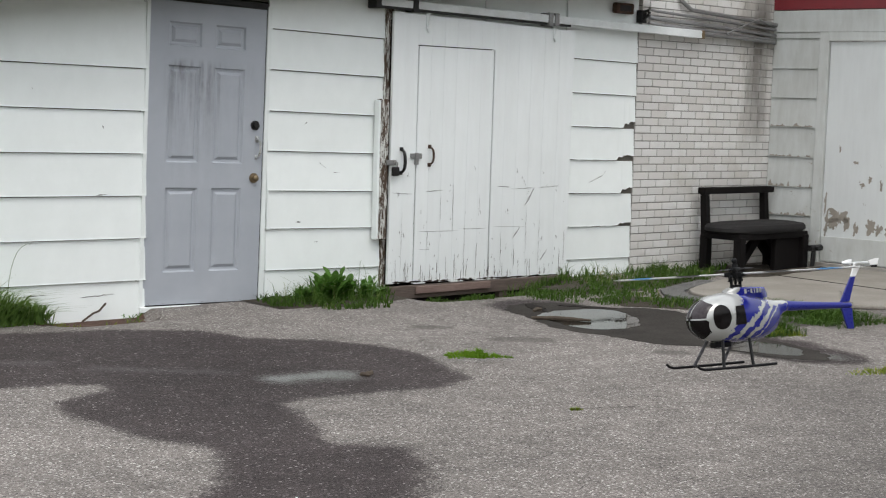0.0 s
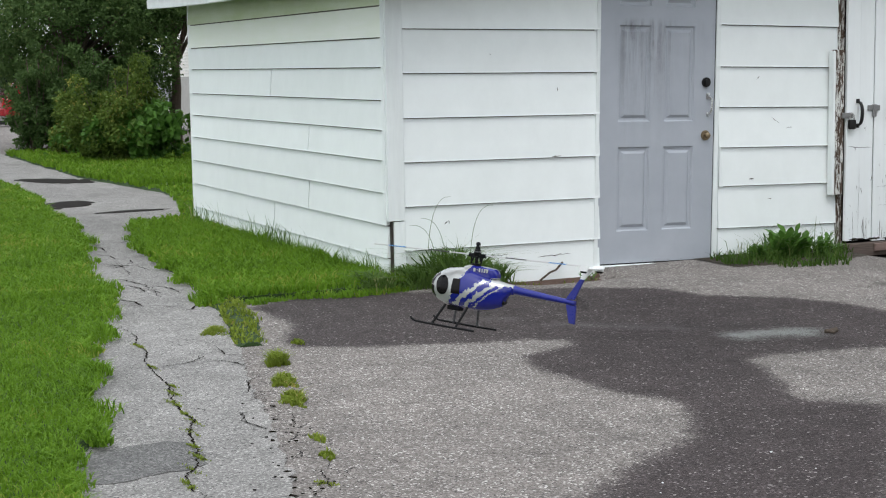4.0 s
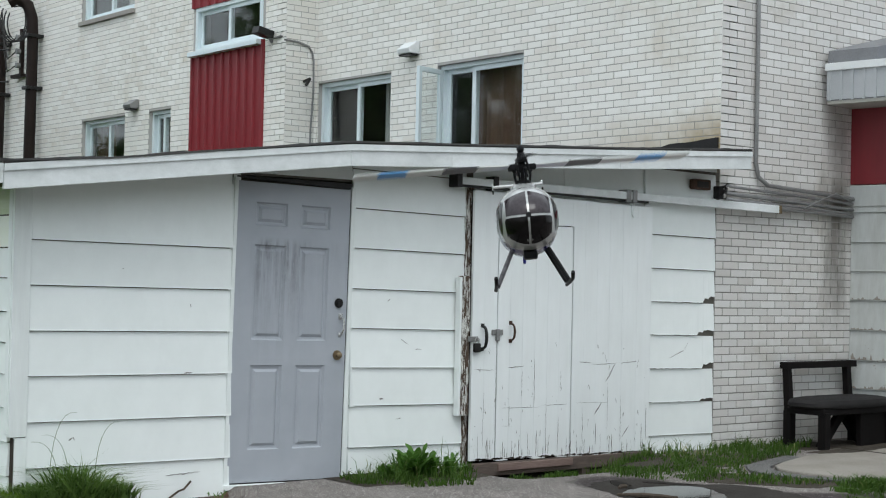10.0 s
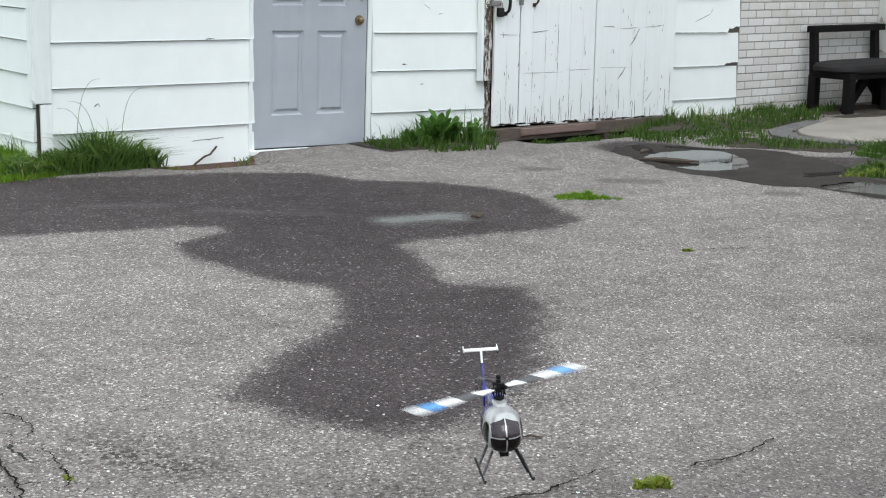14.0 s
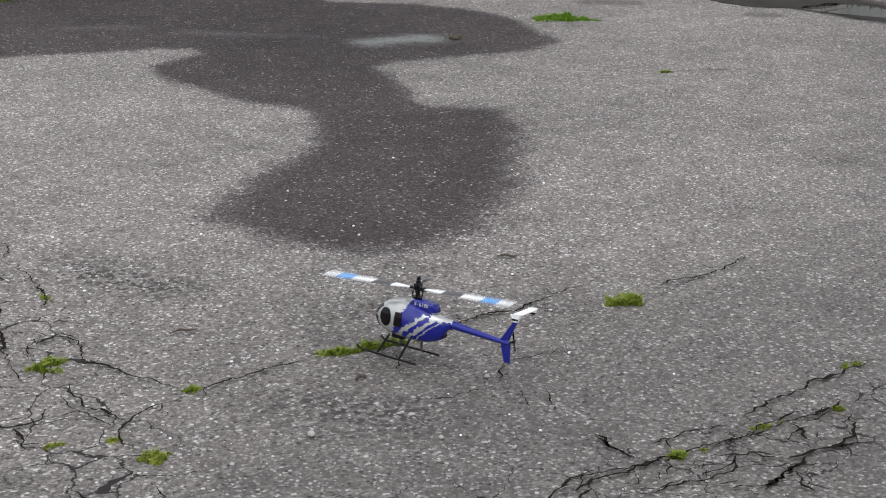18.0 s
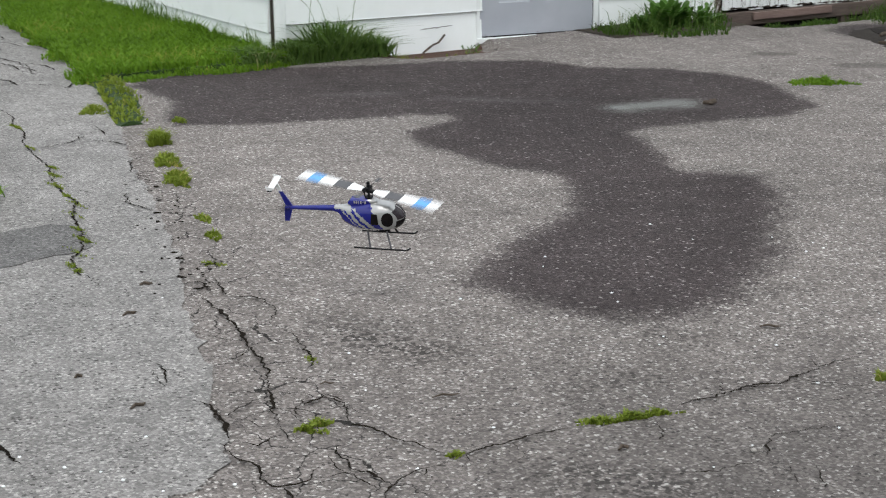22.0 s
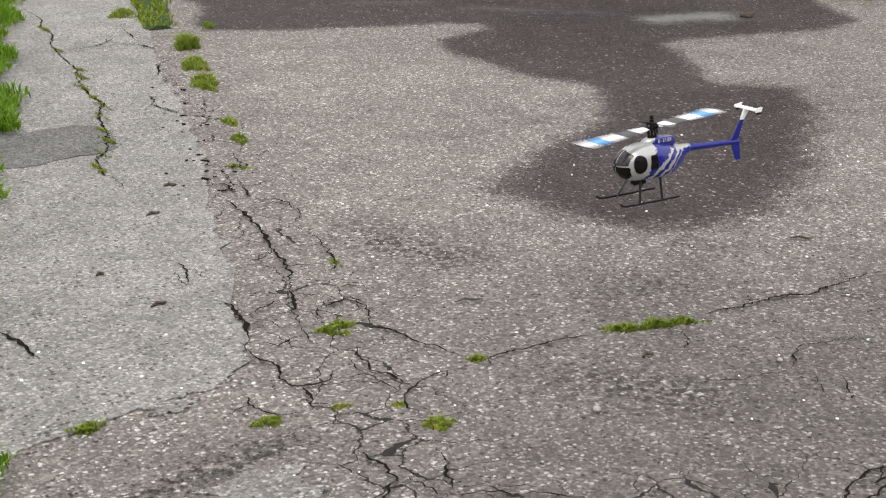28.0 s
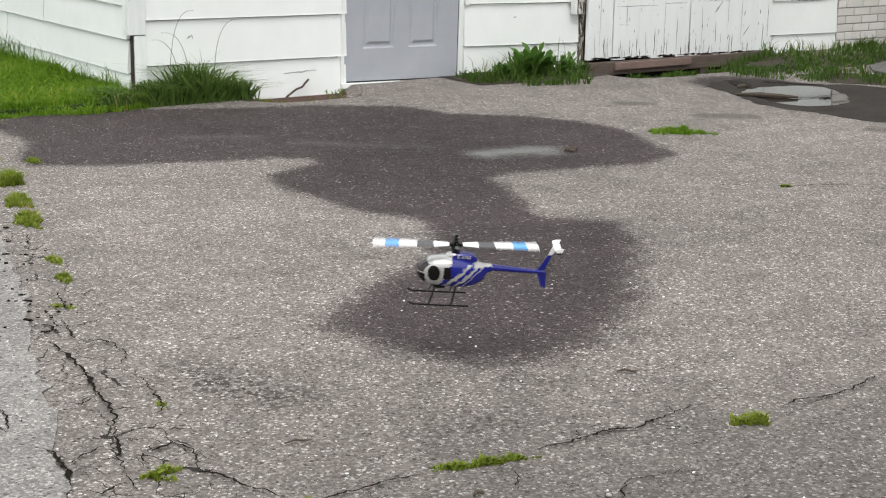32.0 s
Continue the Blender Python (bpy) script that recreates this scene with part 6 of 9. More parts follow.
for k in range(45):
    x, h = rg.uniform(0.02, W - 0.03), 0.05 + 0.16 * rg.random() ** 2
    scratch(sc, x, 0.06 - 0.03 * x / W, x + rg.uniform(-0.006, 0.006), 0.06 + h, rg.uniform(0.001, 0.0045))
part("paint_scratches", sc, M_ROT, barn, "dark scratches and gouges in the paint")


def pull(x, z, h, r=0.010):
    arc = [(x, -0.024 - 0.052 * math.sin(math.pi * min(1, max(0, f))) ** 0.6, z + h * (0.5 - 0.5 * math.cos(math.pi * f))) for f in [k / 12 for k in range(13)]]
    return Shape().tube(arc, [r * (0.9 + 0.4 * math.sin(math.pi * k / 12)) for k in range(13)], 8).slab(x - 0.016, x + 0.016, -0.03, -0.023, z - 0.022, z + 0.008, 0.003).slab(x - 0.016, x + 0.016, -0.03, -0.023, z + h - 0.008, z + h + 0.022, 0.003)


part("pull_handle", pull(0.10, 0.905, 0.165), M_BLACK, barn, "black iron pull handle", smooth=True)
part("pull_handle", pull(0.383, 0.965, 0.125, 0.007), M_RUST, barn, "small rusty pull handle", smooth=True)
s = Shape().slab(0.19, 0.30, -0.036, -0.024, 1.005, 1.045, 0.004).slab(0.23, 0.262, -0.045, -0.024, 0.96, 1.05, 0.005)
part("latch", s, M_CONDUIT, barn, "grey metal slide latch")
for x in (0.33, 1.70):
    s = Shape().tube([(x, -0.034, 2.13), (x + 0.012, -0.034, 2.05), (x - 0.012, -0.034, 1.99), (x + 0.006, -0.034, 1.965)], 0.010, 6).slab(x - 0.018, x + 0.018, -0.034, -0.024, 1.985, 2.13, 0.004)
    part("hanger", s, M_BARN, barn, "painted iron roller hanger")

rail = thing("door_rail", "long white box rail above the sliding door", "rail", pose(0, 0, 0))
s = Shape().prism([(7.22, 2.135), (10.96, 2.08), (10.96, 2.15), (7.22, 2.19)], WY - 0.115, WY - 0.062, "y")
part("track", s, M_FASCIA, rail, bevel=0.004)
# solid black bar that paints the shade below the track
s = Shape().prism([(7.21, 2.118), (9.25, 2.088), (9.25, 2.106), (7.21, 2.137)], WY - 0.105, WY - 0.07, "y")
part("track_slot", s, M_BLACK, rail, "black strip for the shaded slot under the track")
for x in (7.2, 7.56, 9.0, 9.07):
    z = 2.14 - 0.0147 * (x - 7.28)
    part("bracket", Shape().slab(x - 0.025, x + 0.025, WY - 0.125, WY - 0.02, z - 0.03, z + 0.075, 0.005), M_BLACK if x < 8 else M_CONDUIT, rail, "iron rail bracket")
part("end_cap", Shape().slab(10.93, 10.97, WY - 0.118, WY - 0.06, 2.078, 2.152, 0.004), M_BRASS, rail, "rust-stained rail end")

# peeling stop board and jamb beside the sliding door
s = Shape().slab(7.255, 7.276, WY - 0.085, WY - 0.03, 0.40, 1.44, 0.004)
post = thing("stop_post", "peeling weathered stop board beside the sliding door", "post")
part("edge_strip", s, M_TRIM, post)
part("post_board", Shape().slab(7.278, 7.366, WY - 0.07, WY - 0.03, 0.40, 1.45, 0.005), M_PEEL, post)
part("door_jamb", Shape().slab(7.345, 7.43, WY - 0.028, WY + 0.01, 0.0, 2.12, 0.004), M_PEEL, post, "dark rotten jamb")
s = Shape().slab(7.39, 9.36, WY - 0.10, WY - 0.035, -0.066, 0.034, 0.008)
sill = thing("door_sill", "weathered reddish timber sill below the sliding door", "sill")
part("beam", s, M_SILLWOOD, sill)
part("plank", Shape().prism([(7.64, -0.030), (8.42, -0.026), (8.42, 0.030), (7.64, 0.026)], WY - 0.122, WY - 0.101, "y"), surface("pinkish_board", (0.13, 0.085, 0.073), (0.26, 0.19, 0.165), 0.85, coarse=4, fine=40, bump=0.4, stretch=(0.4, 3, 3)), sill, "loose pale reddish board", bevel=0.004)
# black backing puts the hollow's shade into colour
part("hollow_backing", Shape().slab(7.40, 9.42, WY - 0.030, WY - 0.022, -0.16, 0.05, 0.003), M_DARKWOOD, sill, "black board painting the shade in the hollow by the sill")
for x in (7.5, 8.55, 9.3):
    part("block", Shape().slab(x, x + 0.09, WY - 0.09, WY - 0.035, -0.16, -0.068, 0.004), M_SILLWOOD, sill)

# small vent block under the eave
v = thing("eave_vent", "small weathered vent block under the eave", "vent", pose(9.93, WY - 0.03, 2.24))
part("hood", Shape().slab(-0.11, 0.11, -0.06, 0.0, 0.0, 0.09, 0.015), M_RUST, v)
part("grille", Shape().box(-0.07, 0.07, -0.064, -0.06, 0.02, 0.07), M_BLACK, v)

# small chips and scratches in the siding paint
chips = Shape()
for x0, z0, x1, z1, w in ((4.96, 0.768, 5.03, 0.772, 0.006), (5.0, 1.20, 5.003, 1.225, 0.005), (4.16, 0.36, 4.19, 0.385, 0.005), (4.19, 0.385, 4.20, 0.36, 0.004), (6.56, 0.545, 6.60, 0.545, 0.006), (6.75, 0.98, 6.82, 0.93, 0.002), (6.88, 0.90, 6.94, 0.902, 0.0025), (6.72, 0.40, 6.76, 0.40, 0.003), (9.62, 0.80, 9.80, 0.86, 0.003), (9.80, 0.86, 9.84, 0.92, 0.002), (4.45, 0.13, 4.62, 0.135, 0.003), (4.85, 0.10, 5.1, 0.115, 0.004), (6.62, 1.25, 6.64, 1.27, 0.003), (4.5, 1.45, 4.51, 1.44, 0.003)):
    scratch(chips, x0, z0, x1, z1, w, WY - 0.0295)
part("paint_chips", chips, M_ROT, wall_front, "small chips in the white paint")
# ---------- the brick house behind ----------
AX, AX2, JOG, AEND, HTOP = 10.25, 9.80, 15.2, 36.0, 7.4
BH, BL, JOINT = 0.0682, 0.2045, 0.009


def pieces_around(y0, y1, z0, z1, holes):
    """Rectangles that fill y0..y1, z0..z1 but for the holes."""
    ys = sorted({y0, y1, *[min(max(c, y0), y1) for h in holes for c in h[:2]]})
    zz = sorted({z0, z1, *[min(max(c, z0), z1) for h in holes for c in h[2:]]})
    for a, b in zip(ys, ys[1:]):
        for c, d in zip(zz, zz[1:]):
            if not any(h[0] < (a + b) / 2 < h[1] and h[2] < (c + d) / 2 < h[3] for h in holes):
                yield a, b, c, d


BOX_F = np.array([(0, 2, 3, 1), (4, 5, 7, 6), (0, 1, 5, 4), (2, 6, 7, 3), (0, 4, 6, 2), (1, 3, 7, 5)])


def bricks(u0, u1, z0, z1, holes):
    """Running-bond bricks on a wall: arrays of (u0, u1, z0, z1), cut at ends and openings."""
    out = []
    row = 0
    z = z0
    while z < z1 - 0.02:
        u = u0 - (BL / 2 if row % 2 else 0)
        while u < u1:
            a, b = max(u, u0), min(u + BL - JOINT, u1)
            zz = min(z + BH - JOINT, z1)
            if b - a > 0.03:
                segs = [(a, b)]
                for h in holes:
                    if h[2] < zz - 0.01 and h[3] > z + 0.01:
                        nxt = []
                        for p, q in segs:
                            if q <= h[0] or p >= h[1]:
                                nxt.append((p, q))
                            else:
                                if h[0] - p > 0.03:
                                    nxt.append((p, h[0]))
                                if q - h[1] > 0.03:
                                    nxt.append((h[1], q))
                        segs = nxt
                out += [(p, q, z, zz) for p, q in segs]
            u += BL
        z += BH
        row += 1
    return np.array(out)


def brick_mesh(name, rects, put, depth=0.004, seed=0, mat=None):
    """All bricks of a wall in one mesh; put(u, d, z) gives the place, d metres proud of the joints."""
    rng = np.random.default_rng(seed)
    dd = depth + rng.uniform(-0.001, 0.001, len(rects))
    v = []
    for z in (2, 3):
        for d in (0, 1):
            for u in (0, 1):
                v.append(put(rects[:, u], np.where(d, dd, -0.004), rects[:, z]))
    v = np.stack([np.stack(np.broadcast_arrays(*q), 1) for q in v], 1)
    f = (np.arange(len(rects)) * 8)[:, None, None] + BOX_F[None]
    return soup(name, v.reshape(-1, 3), f.reshape(-1, 4), mat or M_BRICK)


WIN_NEAR = [(11.48, 12.88, 2.62, 3.74), (13.71, 15.16, 2.72, 3.745)]
RED = (15.66, 17.40)
WIN_FAR = [(17.96, 18.56, 2.72, 3.62), (19.26, 20.60, 2.72, 3.62), (19.06, 20.70, 5.08, 6.3), (15.72, 17.34, 4.28, 4.86), (24.6, 26.0, 5.0, 6.2), (30.2, 31.6, 5.0, 6.2), (26.6, 27.6, 2.8, 3.7), (32.0, 33.2, 2.8, 3.7)]
RED2 = (27.6, 29.3)
house = tagged(new("house"), "two-storey pale brick house with red panels and white windows", "house")
w = Shape()
for a, b, c, d in pieces_around(WY, JOG, 0, HTOP, WIN_NEAR):
    w.box(AX, AX + 0.22, a, b, c, d)
part("wall", w, M_MORTAR_PALE, house, "pale brick wall")
w = Shape()
for a, b, c, d in pieces_around(JOG, AEND, 0, HTOP, WIN_FAR):
    w.box(AX2, AX2 + 0.22, a, b, c, d)
w.box(AX2, AX + 0.1, JOG - 0.002, JOG + 0.2, 0, HTOP)
part("wall", w, M_MORTAR_PALE, house, "pale brick wall")
w = Shape().box(AX + 0.002, 24.0, WY, WY + 0.25, 0, HTOP)
part("wall", w, M_MORTAR, house, "pale brick end wall")
part("wall", Shape().box(23.8, 24.0, WY + 0.25, AEND, 0, HTOP).box(AX2, 24.0, AEND - 0.2, AEND, 0, HTOP), M_MORTAR, house, "rear walls")
part("roof", Shape().slab(AX2 - 0.3, 24.3, WY - 0.3, AEND + 0.3, HTOP, HTOP + 0.25, 0.03), M_ROOFING, house, "flat dark roof")
# floor and wall coloured dark to stand for unlit rooms behind the panes
part("inner_floor", Shape().box(AX + 0.9, 23.7, WY + 0.3, AEND - 0.3, 4.15, 4.3), M_ROOM_SHADE, house)
part("inner_wall", Shape().box(AX + 1.6, AX + 1.7, WY + 0.3, AEND - 0.3, 0, HTOP - 0.02), M_ROOM_SHADE, house, "wall coloured dark for the unlit rooms")
tagged(part("brick_course", brick_mesh("brick_course", bricks(WY - 0.003, JOG, 2.2, HTOP, WIN_NEAR), lambda u, d, z: (AX - d, u, z), seed=1), None, house, "pale painted bricks"), kind="stuff")
tagged(part("brick_course", brick_mesh("brick_course", bricks(JOG + 0.0, AEND, 1.2, HTOP, WIN_FAR + [(RED[0], RED[1], 1.0, HTOP), (RED2[0], RED2[1], 1.0, HTOP)]), lambda u, d, z: (AX2 - d, u, z), seed=2), None, house, "pale painted bricks"), kind="stuff")
tagged(part("brick_course", brick_mesh("brick_course", bricks(AX2, AX, 2.2, HTOP, []), lambda u, d, z: (u, JOG - 0.002 - d, z), seed=3), None, house, "pale painted bricks"), kind="stuff")
tagged(part("brick_course", brick_mesh("brick_course", bricks(AX - 0.003, 15.2, 2.12, HTOP, []), lambda u, d, z: (u, WY - d, z), seed=4, mat=M_BRICK_GRIMY), None, house, "pale painted bricks"), kind="stuff")

# red ribbed panels between the storeys
for ya, yb in (RED, RED2):
    for za, zb in (((1.5, 4.28), (4.86, HTOP)) if ya == RED[0] else ((1.5, HTOP),)):
        panel = part("red_panel", Shape().box(AX2 - 0.02, AX2 + 0.0, ya, yb, za, zb), M_RED, house, "dark red ribbed metal panel")
        for i in range(10):
            y = ya + 0.02 + (yb - ya - 0.04) * i / 9
            part("rib", Shape().prism([(AX2 - 0.02, y - 0.022), (AX2 - 0.046, y - 0.012), (AX2 - 0.046, y + 0.012), (AX2 - 0.02, y + 0.022)], za, zb, "z"), M_RED, panel)


def window(plane, y0, y1, z0, z1, split, curtain, label, name="window"):
    """A white sliding window in the wall x = plane, with its reveal."""
    w = part(name, Shape().box(plane + 0.05, plane + 0.16, y0, y0 + 0.05, z0, z1).box(plane + 0.05, plane + 0.16, y1 - 0.05, y1, z0, z1).box(plane + 0.05, plane + 0.16, y0 + 0.05, y1 - 0.05, z0, z0 + 0.05).box(plane + 0.05, plane + 0.16, y0 + 0.05, y1 - 0.05, z1 - 0.05, z1), M_SASH, house, label, bevel=0.004)
    ym = y0 + (y1 - y0) * split
    for a, b, off in ((y0 + 0.05, ym + 0.03, 0.075), (ym - 0.03, y1 - 0.05, 0.105)):
        s = Shape().box(plane + off, plane + off + 0.03, a, a + 0.06, z0 + 0.05, z1 - 0.05).box(plane + off, plane + off + 0.03, b - 0.06, b, z0 + 0.05, z1 - 0.05)
        s.box(plane + off, plane + off + 0.03, a + 0.06, b - 0.06, z0 + 0.05, z0 + 0.10).box(plane + off, plane + off + 0.03, a + 0.06, b - 0.06, z1 - 0.10, z1 - 0.05)
        part("sash", s, M_SASH, w, bevel=0.003)
        p = part("pane", Shape().box(plane + off + 0.012, plane + off + 0.018, a + 0.058, b - 0.058, z0 + 0.098, z1 - 0.098), M_GLASS, w)
        p.visible_shadow = False
    part("sill", Shape().slab(plane - 0.05, plane + 0.06, y0 - 0.03, y1 + 0.03, z0 - 0.06, z0 + 0.002, 0.006), M_SASH if curtain is None else M_CONCRETE, w)
    if curtain is not None:
        a, b, m = curtain
        s = Shape()
        k = 16
        v = [(plane + 0.28 + 0.025 * math.sin(i * 1.9), y0 + (y1 - y0) * (a + (b - a) * i / k), z) for i in range(k + 1) for z in (z0 - 0.1, z1)]
        s.add(v, [(2 * i, 2 * i + 2, 2 * i + 3, 2 * i + 1) for i in range(k)])
        part("curtain", s, m, w)
    return w


window(AX, *WIN_NEAR[0], 0.62, (0.0, 0.75, M_CURTAIN), "white sliding window with brown curtains")
window(AX, *WIN_NEAR[1], 0.5, (0.0, 0.3, M_CURTAIN_PALE), "white sliding window with a pale curtain")
window(AX2, *WIN_FAR[0], 0.5, (0.0, 0.3, M_CURTAIN_PALE), "narrow white window")
window(AX2, *WIN_FAR[1], 0.45, (0.6, 1.0, M_CURTAIN), "white sliding window")
window(AX2, *WIN_FAR[2], 0.5, (0.0, 0.4, M_CURTAIN_PALE), "white upper-storey window")
window(AX2 - 0.06, *WIN_FAR[3], 0.5, None, "white upper window above the red panel")
for q in WIN_FAR[4:]:
    window(AX2, *q, 0.5, (0.0, 0.4, M_CURTAIN_PALE), "white window")

# an opened casement of the near window
s = Shape().box(0, 0.42, -0.02, 0.02, 0.0, 0.05).box(0, 0.42, -0.02, 0.02, 0.98, 1.03).box(0, 0.05, -0.02, 0.02, 0.05, 0.98).box(0.37, 0.42, -0.02, 0.02, 0.05, 0.98)
cas = part("casement", s, M_SASH, house, "white casement swung half open", at=pose(AX + 0.04, 12.86, 2.66, 0, 0, 195))
part("pane", Shape().box(0.05, 0.37, -0.004, 0.004, 0.05, 0.98), M_GLASS, cas).visible_shadow = False


def hood_vent(x, y, z, size, label, mat):
    v = thing("wall_vent", label, "vent", pose(x, y, z))
    part("hood", Shape().prism([(-0.30 * size, 0.0), (0.0, 0.0), (0.0, 0.30 * size), (-0.10 * size, 0.30 * size), (-0.34 * size, 0.12 * size)], -0.25 * size, 0.25 * size, "y"), mat, v, bevel=0.008)
    part("flap", Shape().box(-0.29 * size, -0.02, -0.22 * size, 0.22 * size, -0.05 * size, -0.004), M_BLACK, v)


hood_vent(AX - 0.01, 13.3, 3.90, 0.45, "white metal hood vent on the brick wall", M_VINYL)
hood_vent(AX2 - 0.01, 18.95, 3.68, 0.42, "grey metal hood vent on the brick wall", M_CONDUIT)

fl = thing("flood_light", "dark floodlight on a wall bracket with its conduit", "lamp", pose(AX2 - 0.02, 15.5, 4.28) @ Matrix.Scale(0.7, 4))
part("head", Shape().prism([(-0.34, 0.04), (-0.02, -0.02), (0.0, 0.10), (-0.30, 0.16)], -0.11, 0.11, "y"), M_BLACK, fl, bevel=0.01)
part("bracket", Shape().tube([(-0.05, 0, 0.02), (0.0, 0, -0.06), (0.02, 0, -0.08)], 0.03, 8), M_CONDUIT, fl, smooth=True)
part("conduit", Shape().tube([(0.0, -0.1, -0.02), (0.0, -0.30, 0.0), (0.05, -0.33, -0.02), (0.40, -0.33, -0.05), (0.43, -0.35, -0.2), (0.43, -0.35, -1.6)], 0.018, 8), M_CONDUIT, fl, smooth=True)
hk = thing("wall_hook", "small dark hook on the brick pier", "hook", pose(10.05, JOG - 0.02, 3.75))
part("stem", Shape().tube([(0, 0, 0), (0, -0.12, 0.02), (-0.06, -0.14, -0.06)], 0.02, 6), M_BLACK, hk)

# service pipes with weather heads
for y, top, lean in ((22.1, 5.5, 0.04), (23.3, 5.38, -0.02)):
    t = thing("service_mast", "tall dark service pipe with a curved weather head", "pipe", pose(AX2 - 0.16, y, 0))
    part("pipe", Shape().tube([(0, 0, 0), (0, 0, 2), (0.02, 0, top - 0.5), (0, 0, top - 0.2), (-0.05, 0.05, top), (-0.18, 0.12, top + 0.1), (-0.30, 0.18, top + 0.02)], [0.085, 0.085, 0.085, 0.085, 0.09, 0.11, 0.09], 10), M_MAST, t, smooth=True)
    for z in (2.9, 4.2, 5.0):
        part("strap", Shape().slab(-0.1, 0.16, -0.1, 0.1, z, z + 0.05, 0.01), M_BLACK, t)
    for k in range(4):
        r, off = 0.27 + 0.025 * k, 0.20 + 0.03 * k
        ring = [(-0.9 * (off + 0.62 * r * math.cos(a)), 0.4 * (off + 0.62 * r * math.cos(a)) + 0.015 * k, top - 0.30 + 0.02 * k + r * math.sin(a)) for a in np.linspace(1.2, 6.9, 22)]
        part("drip_loop", Shape().tube([(-0.28, 0.18, top), *ring], 0.011, 5), M_BLACK, t, smooth=True)
rack = thing("cable_rack", "dark iron rack with pale insulators between the service pipes", "bracket", pose(AX2 - 0.03, 22.74, 4.5))
part("back_plate", Shape().slab(-0.03, 0.02, -0.04, 0.04, 0.0, 0.72, 0.006), M_MAST, rack)
part("foot", Shape().slab(-0.10, 0.02, -0.20, 0.20, -0.05, 0.0, 0.008), M_MAST, rack)
for i in range(3):
    part("insulator", Shape().tube([(-0.035, 0, 0.14 + 0.22 * i), (-0.10, 0, 0.14 + 0.22 * i)], 0.045, 10), M_CONDUIT, rack, smooth=True)
    part("jumper", Shape().tube([(-0.09, 0.02, 0.14 + 0.22 * i), (-0.16, 0.18, 0.05 + 0.2 * i), (-0.15, 0.36, 0.45 + 0.1 * i), (-0.16, 0.45, 1.05)], 0.011, 5), M_BLACK, rack, smooth=True)
cd = thing("conduit_run", "thin grey cable from the floodlight down the brick pier", "conduit", group="conduits on the brick wall")
part("cable", Shape().tube([(9.76, JOG - 0.022, 4.22), (9.95, JOG - 0.022, 4.215), (10.11, JOG - 0.022, 4.175), (10.16, JOG - 0.022, 4.11), (10.18, JOG - 0.022, 4.01), (10.187, JOG - 0.022, 3.67), (10.157, JOG - 0.022, 3.2), (10.15, JOG - 0.022, 2.6)], 0.013, 6), M_CONDUIT, cd, smooth=True)
for k, z in enumerate((5.05, 4.85, 4.35)):
    pts = [(9.5, 22.6, z), (6.0, 27.0, z - 0.18 + 0.05 * k), (1.0, 34.0, z - 0.1), (-8, 46, z + 0.5)]
    cbl = thing("overhead_cable", "thin black overhead cable", "cable", group="overhead cables")
    part("wire", Shape().tube(pts, 0.014, 5), M_BLACK, cbl, smooth=True)
tr = thing("roof_vent_pipe", "small pale pipe stub on the shed roof", "pipe", pose(9.55, 20.9, 2.55))
part("stub", Shape().tube([(0, 0, -2.55), (0, 0, 0.35)], 0.05, 8), M_CONDUIT, tr, smooth=True)

# conduits on the end wall
for k, (z, x1, sag) in enumerate(((2.30, 12.1, -0.08), (2.235, 12.1, -0.07), (2.185, 12.1, -0.06), (2.15, 12.1, -0.05))):
    cd = thing("conduit_run", "grey metal conduit running along the brick wall", "conduit", group="conduits on the brick wall")
    part("pipe", Shape().tube([(10.28, WY - 0.05, z), (10.36, WY - 0.05 - 0.012 * k, z - 0.01), (11.2, WY - 0.05 - 0.01 * k, z + sag * 0.5), (x1, WY - 0.05, z + sag)], 0.013 + 0.005 * (k % 2), 8), M_CONDUIT, cd, smooth=True)
cd = thing("conduit_run", "grey conduit bent down from the upper wall", "conduit", group="conduits on the brick wall")
part("pipe", Shape().tube([(10.71, WY - 0.03, HTOP - 0.1), (10.70, WY - 0.03, 2.52), (10.73, WY - 0.035, 2.40), (10.86, WY - 0.04, 2.33), (12.12, WY - 0.04, 2.27)], 0.02, 8), M_CONDUIT, cd, smooth=True)
jb = thing("junction_box", "dark weathered junction box with cable ends", "box", pose(10.17, WY - 0.06, 2.23) @ Matrix.Scale(0.6, 4))
part("case", Shape().slab(-0.05, 0.06, -0.05, 0.06, -0.09, 0.09, 0.012), M_BLACK, jb)
part("gland", Shape().tube([(-0.02, -0.05, -0.05), (0.04, -0.09, 0.02), (0.1, -0.06, 0.06)], 0.022, 8), M_BLACK, jb, smooth=True)
part("gland", Shape().tube([(-0.04, -0.04, 0.06), (0.03, -0.09, 0.09), (0.12, -0.04, 0.02)], 0.018, 8), M_BLACK, jb, smooth=True)
cw = thing("loose_cable", "loose grey cable hanging on the brick wall", "cable")
part("wire", Shape().tube([(12.08, WY - 0.05, 2.24), (11.75, WY - 0.12, 2.30), (11.5, WY - 0.13, 2.22), (11.3, WY - 0.1, 2.14)], 0.008, 5), M_CONDUIT, cw, smooth=True)
stain = thing("roof_patch", "dark tarred flashing above the shed roof", "flashing")
part("flashing", Shape().prism([(8.89, 2.50), (8.89, 2.72), *[(8.95 + 0.1 * q, 2.715 - 0.006 * q + 0.018 * noise.noise((q * 0.9, 3.0, 0.0))) for q in range(22)], (11.4, 2.50)], AX - 0.03, AX - 0.004, "x"), M_BLACK, stain)
tagged(stain, kind="structure")

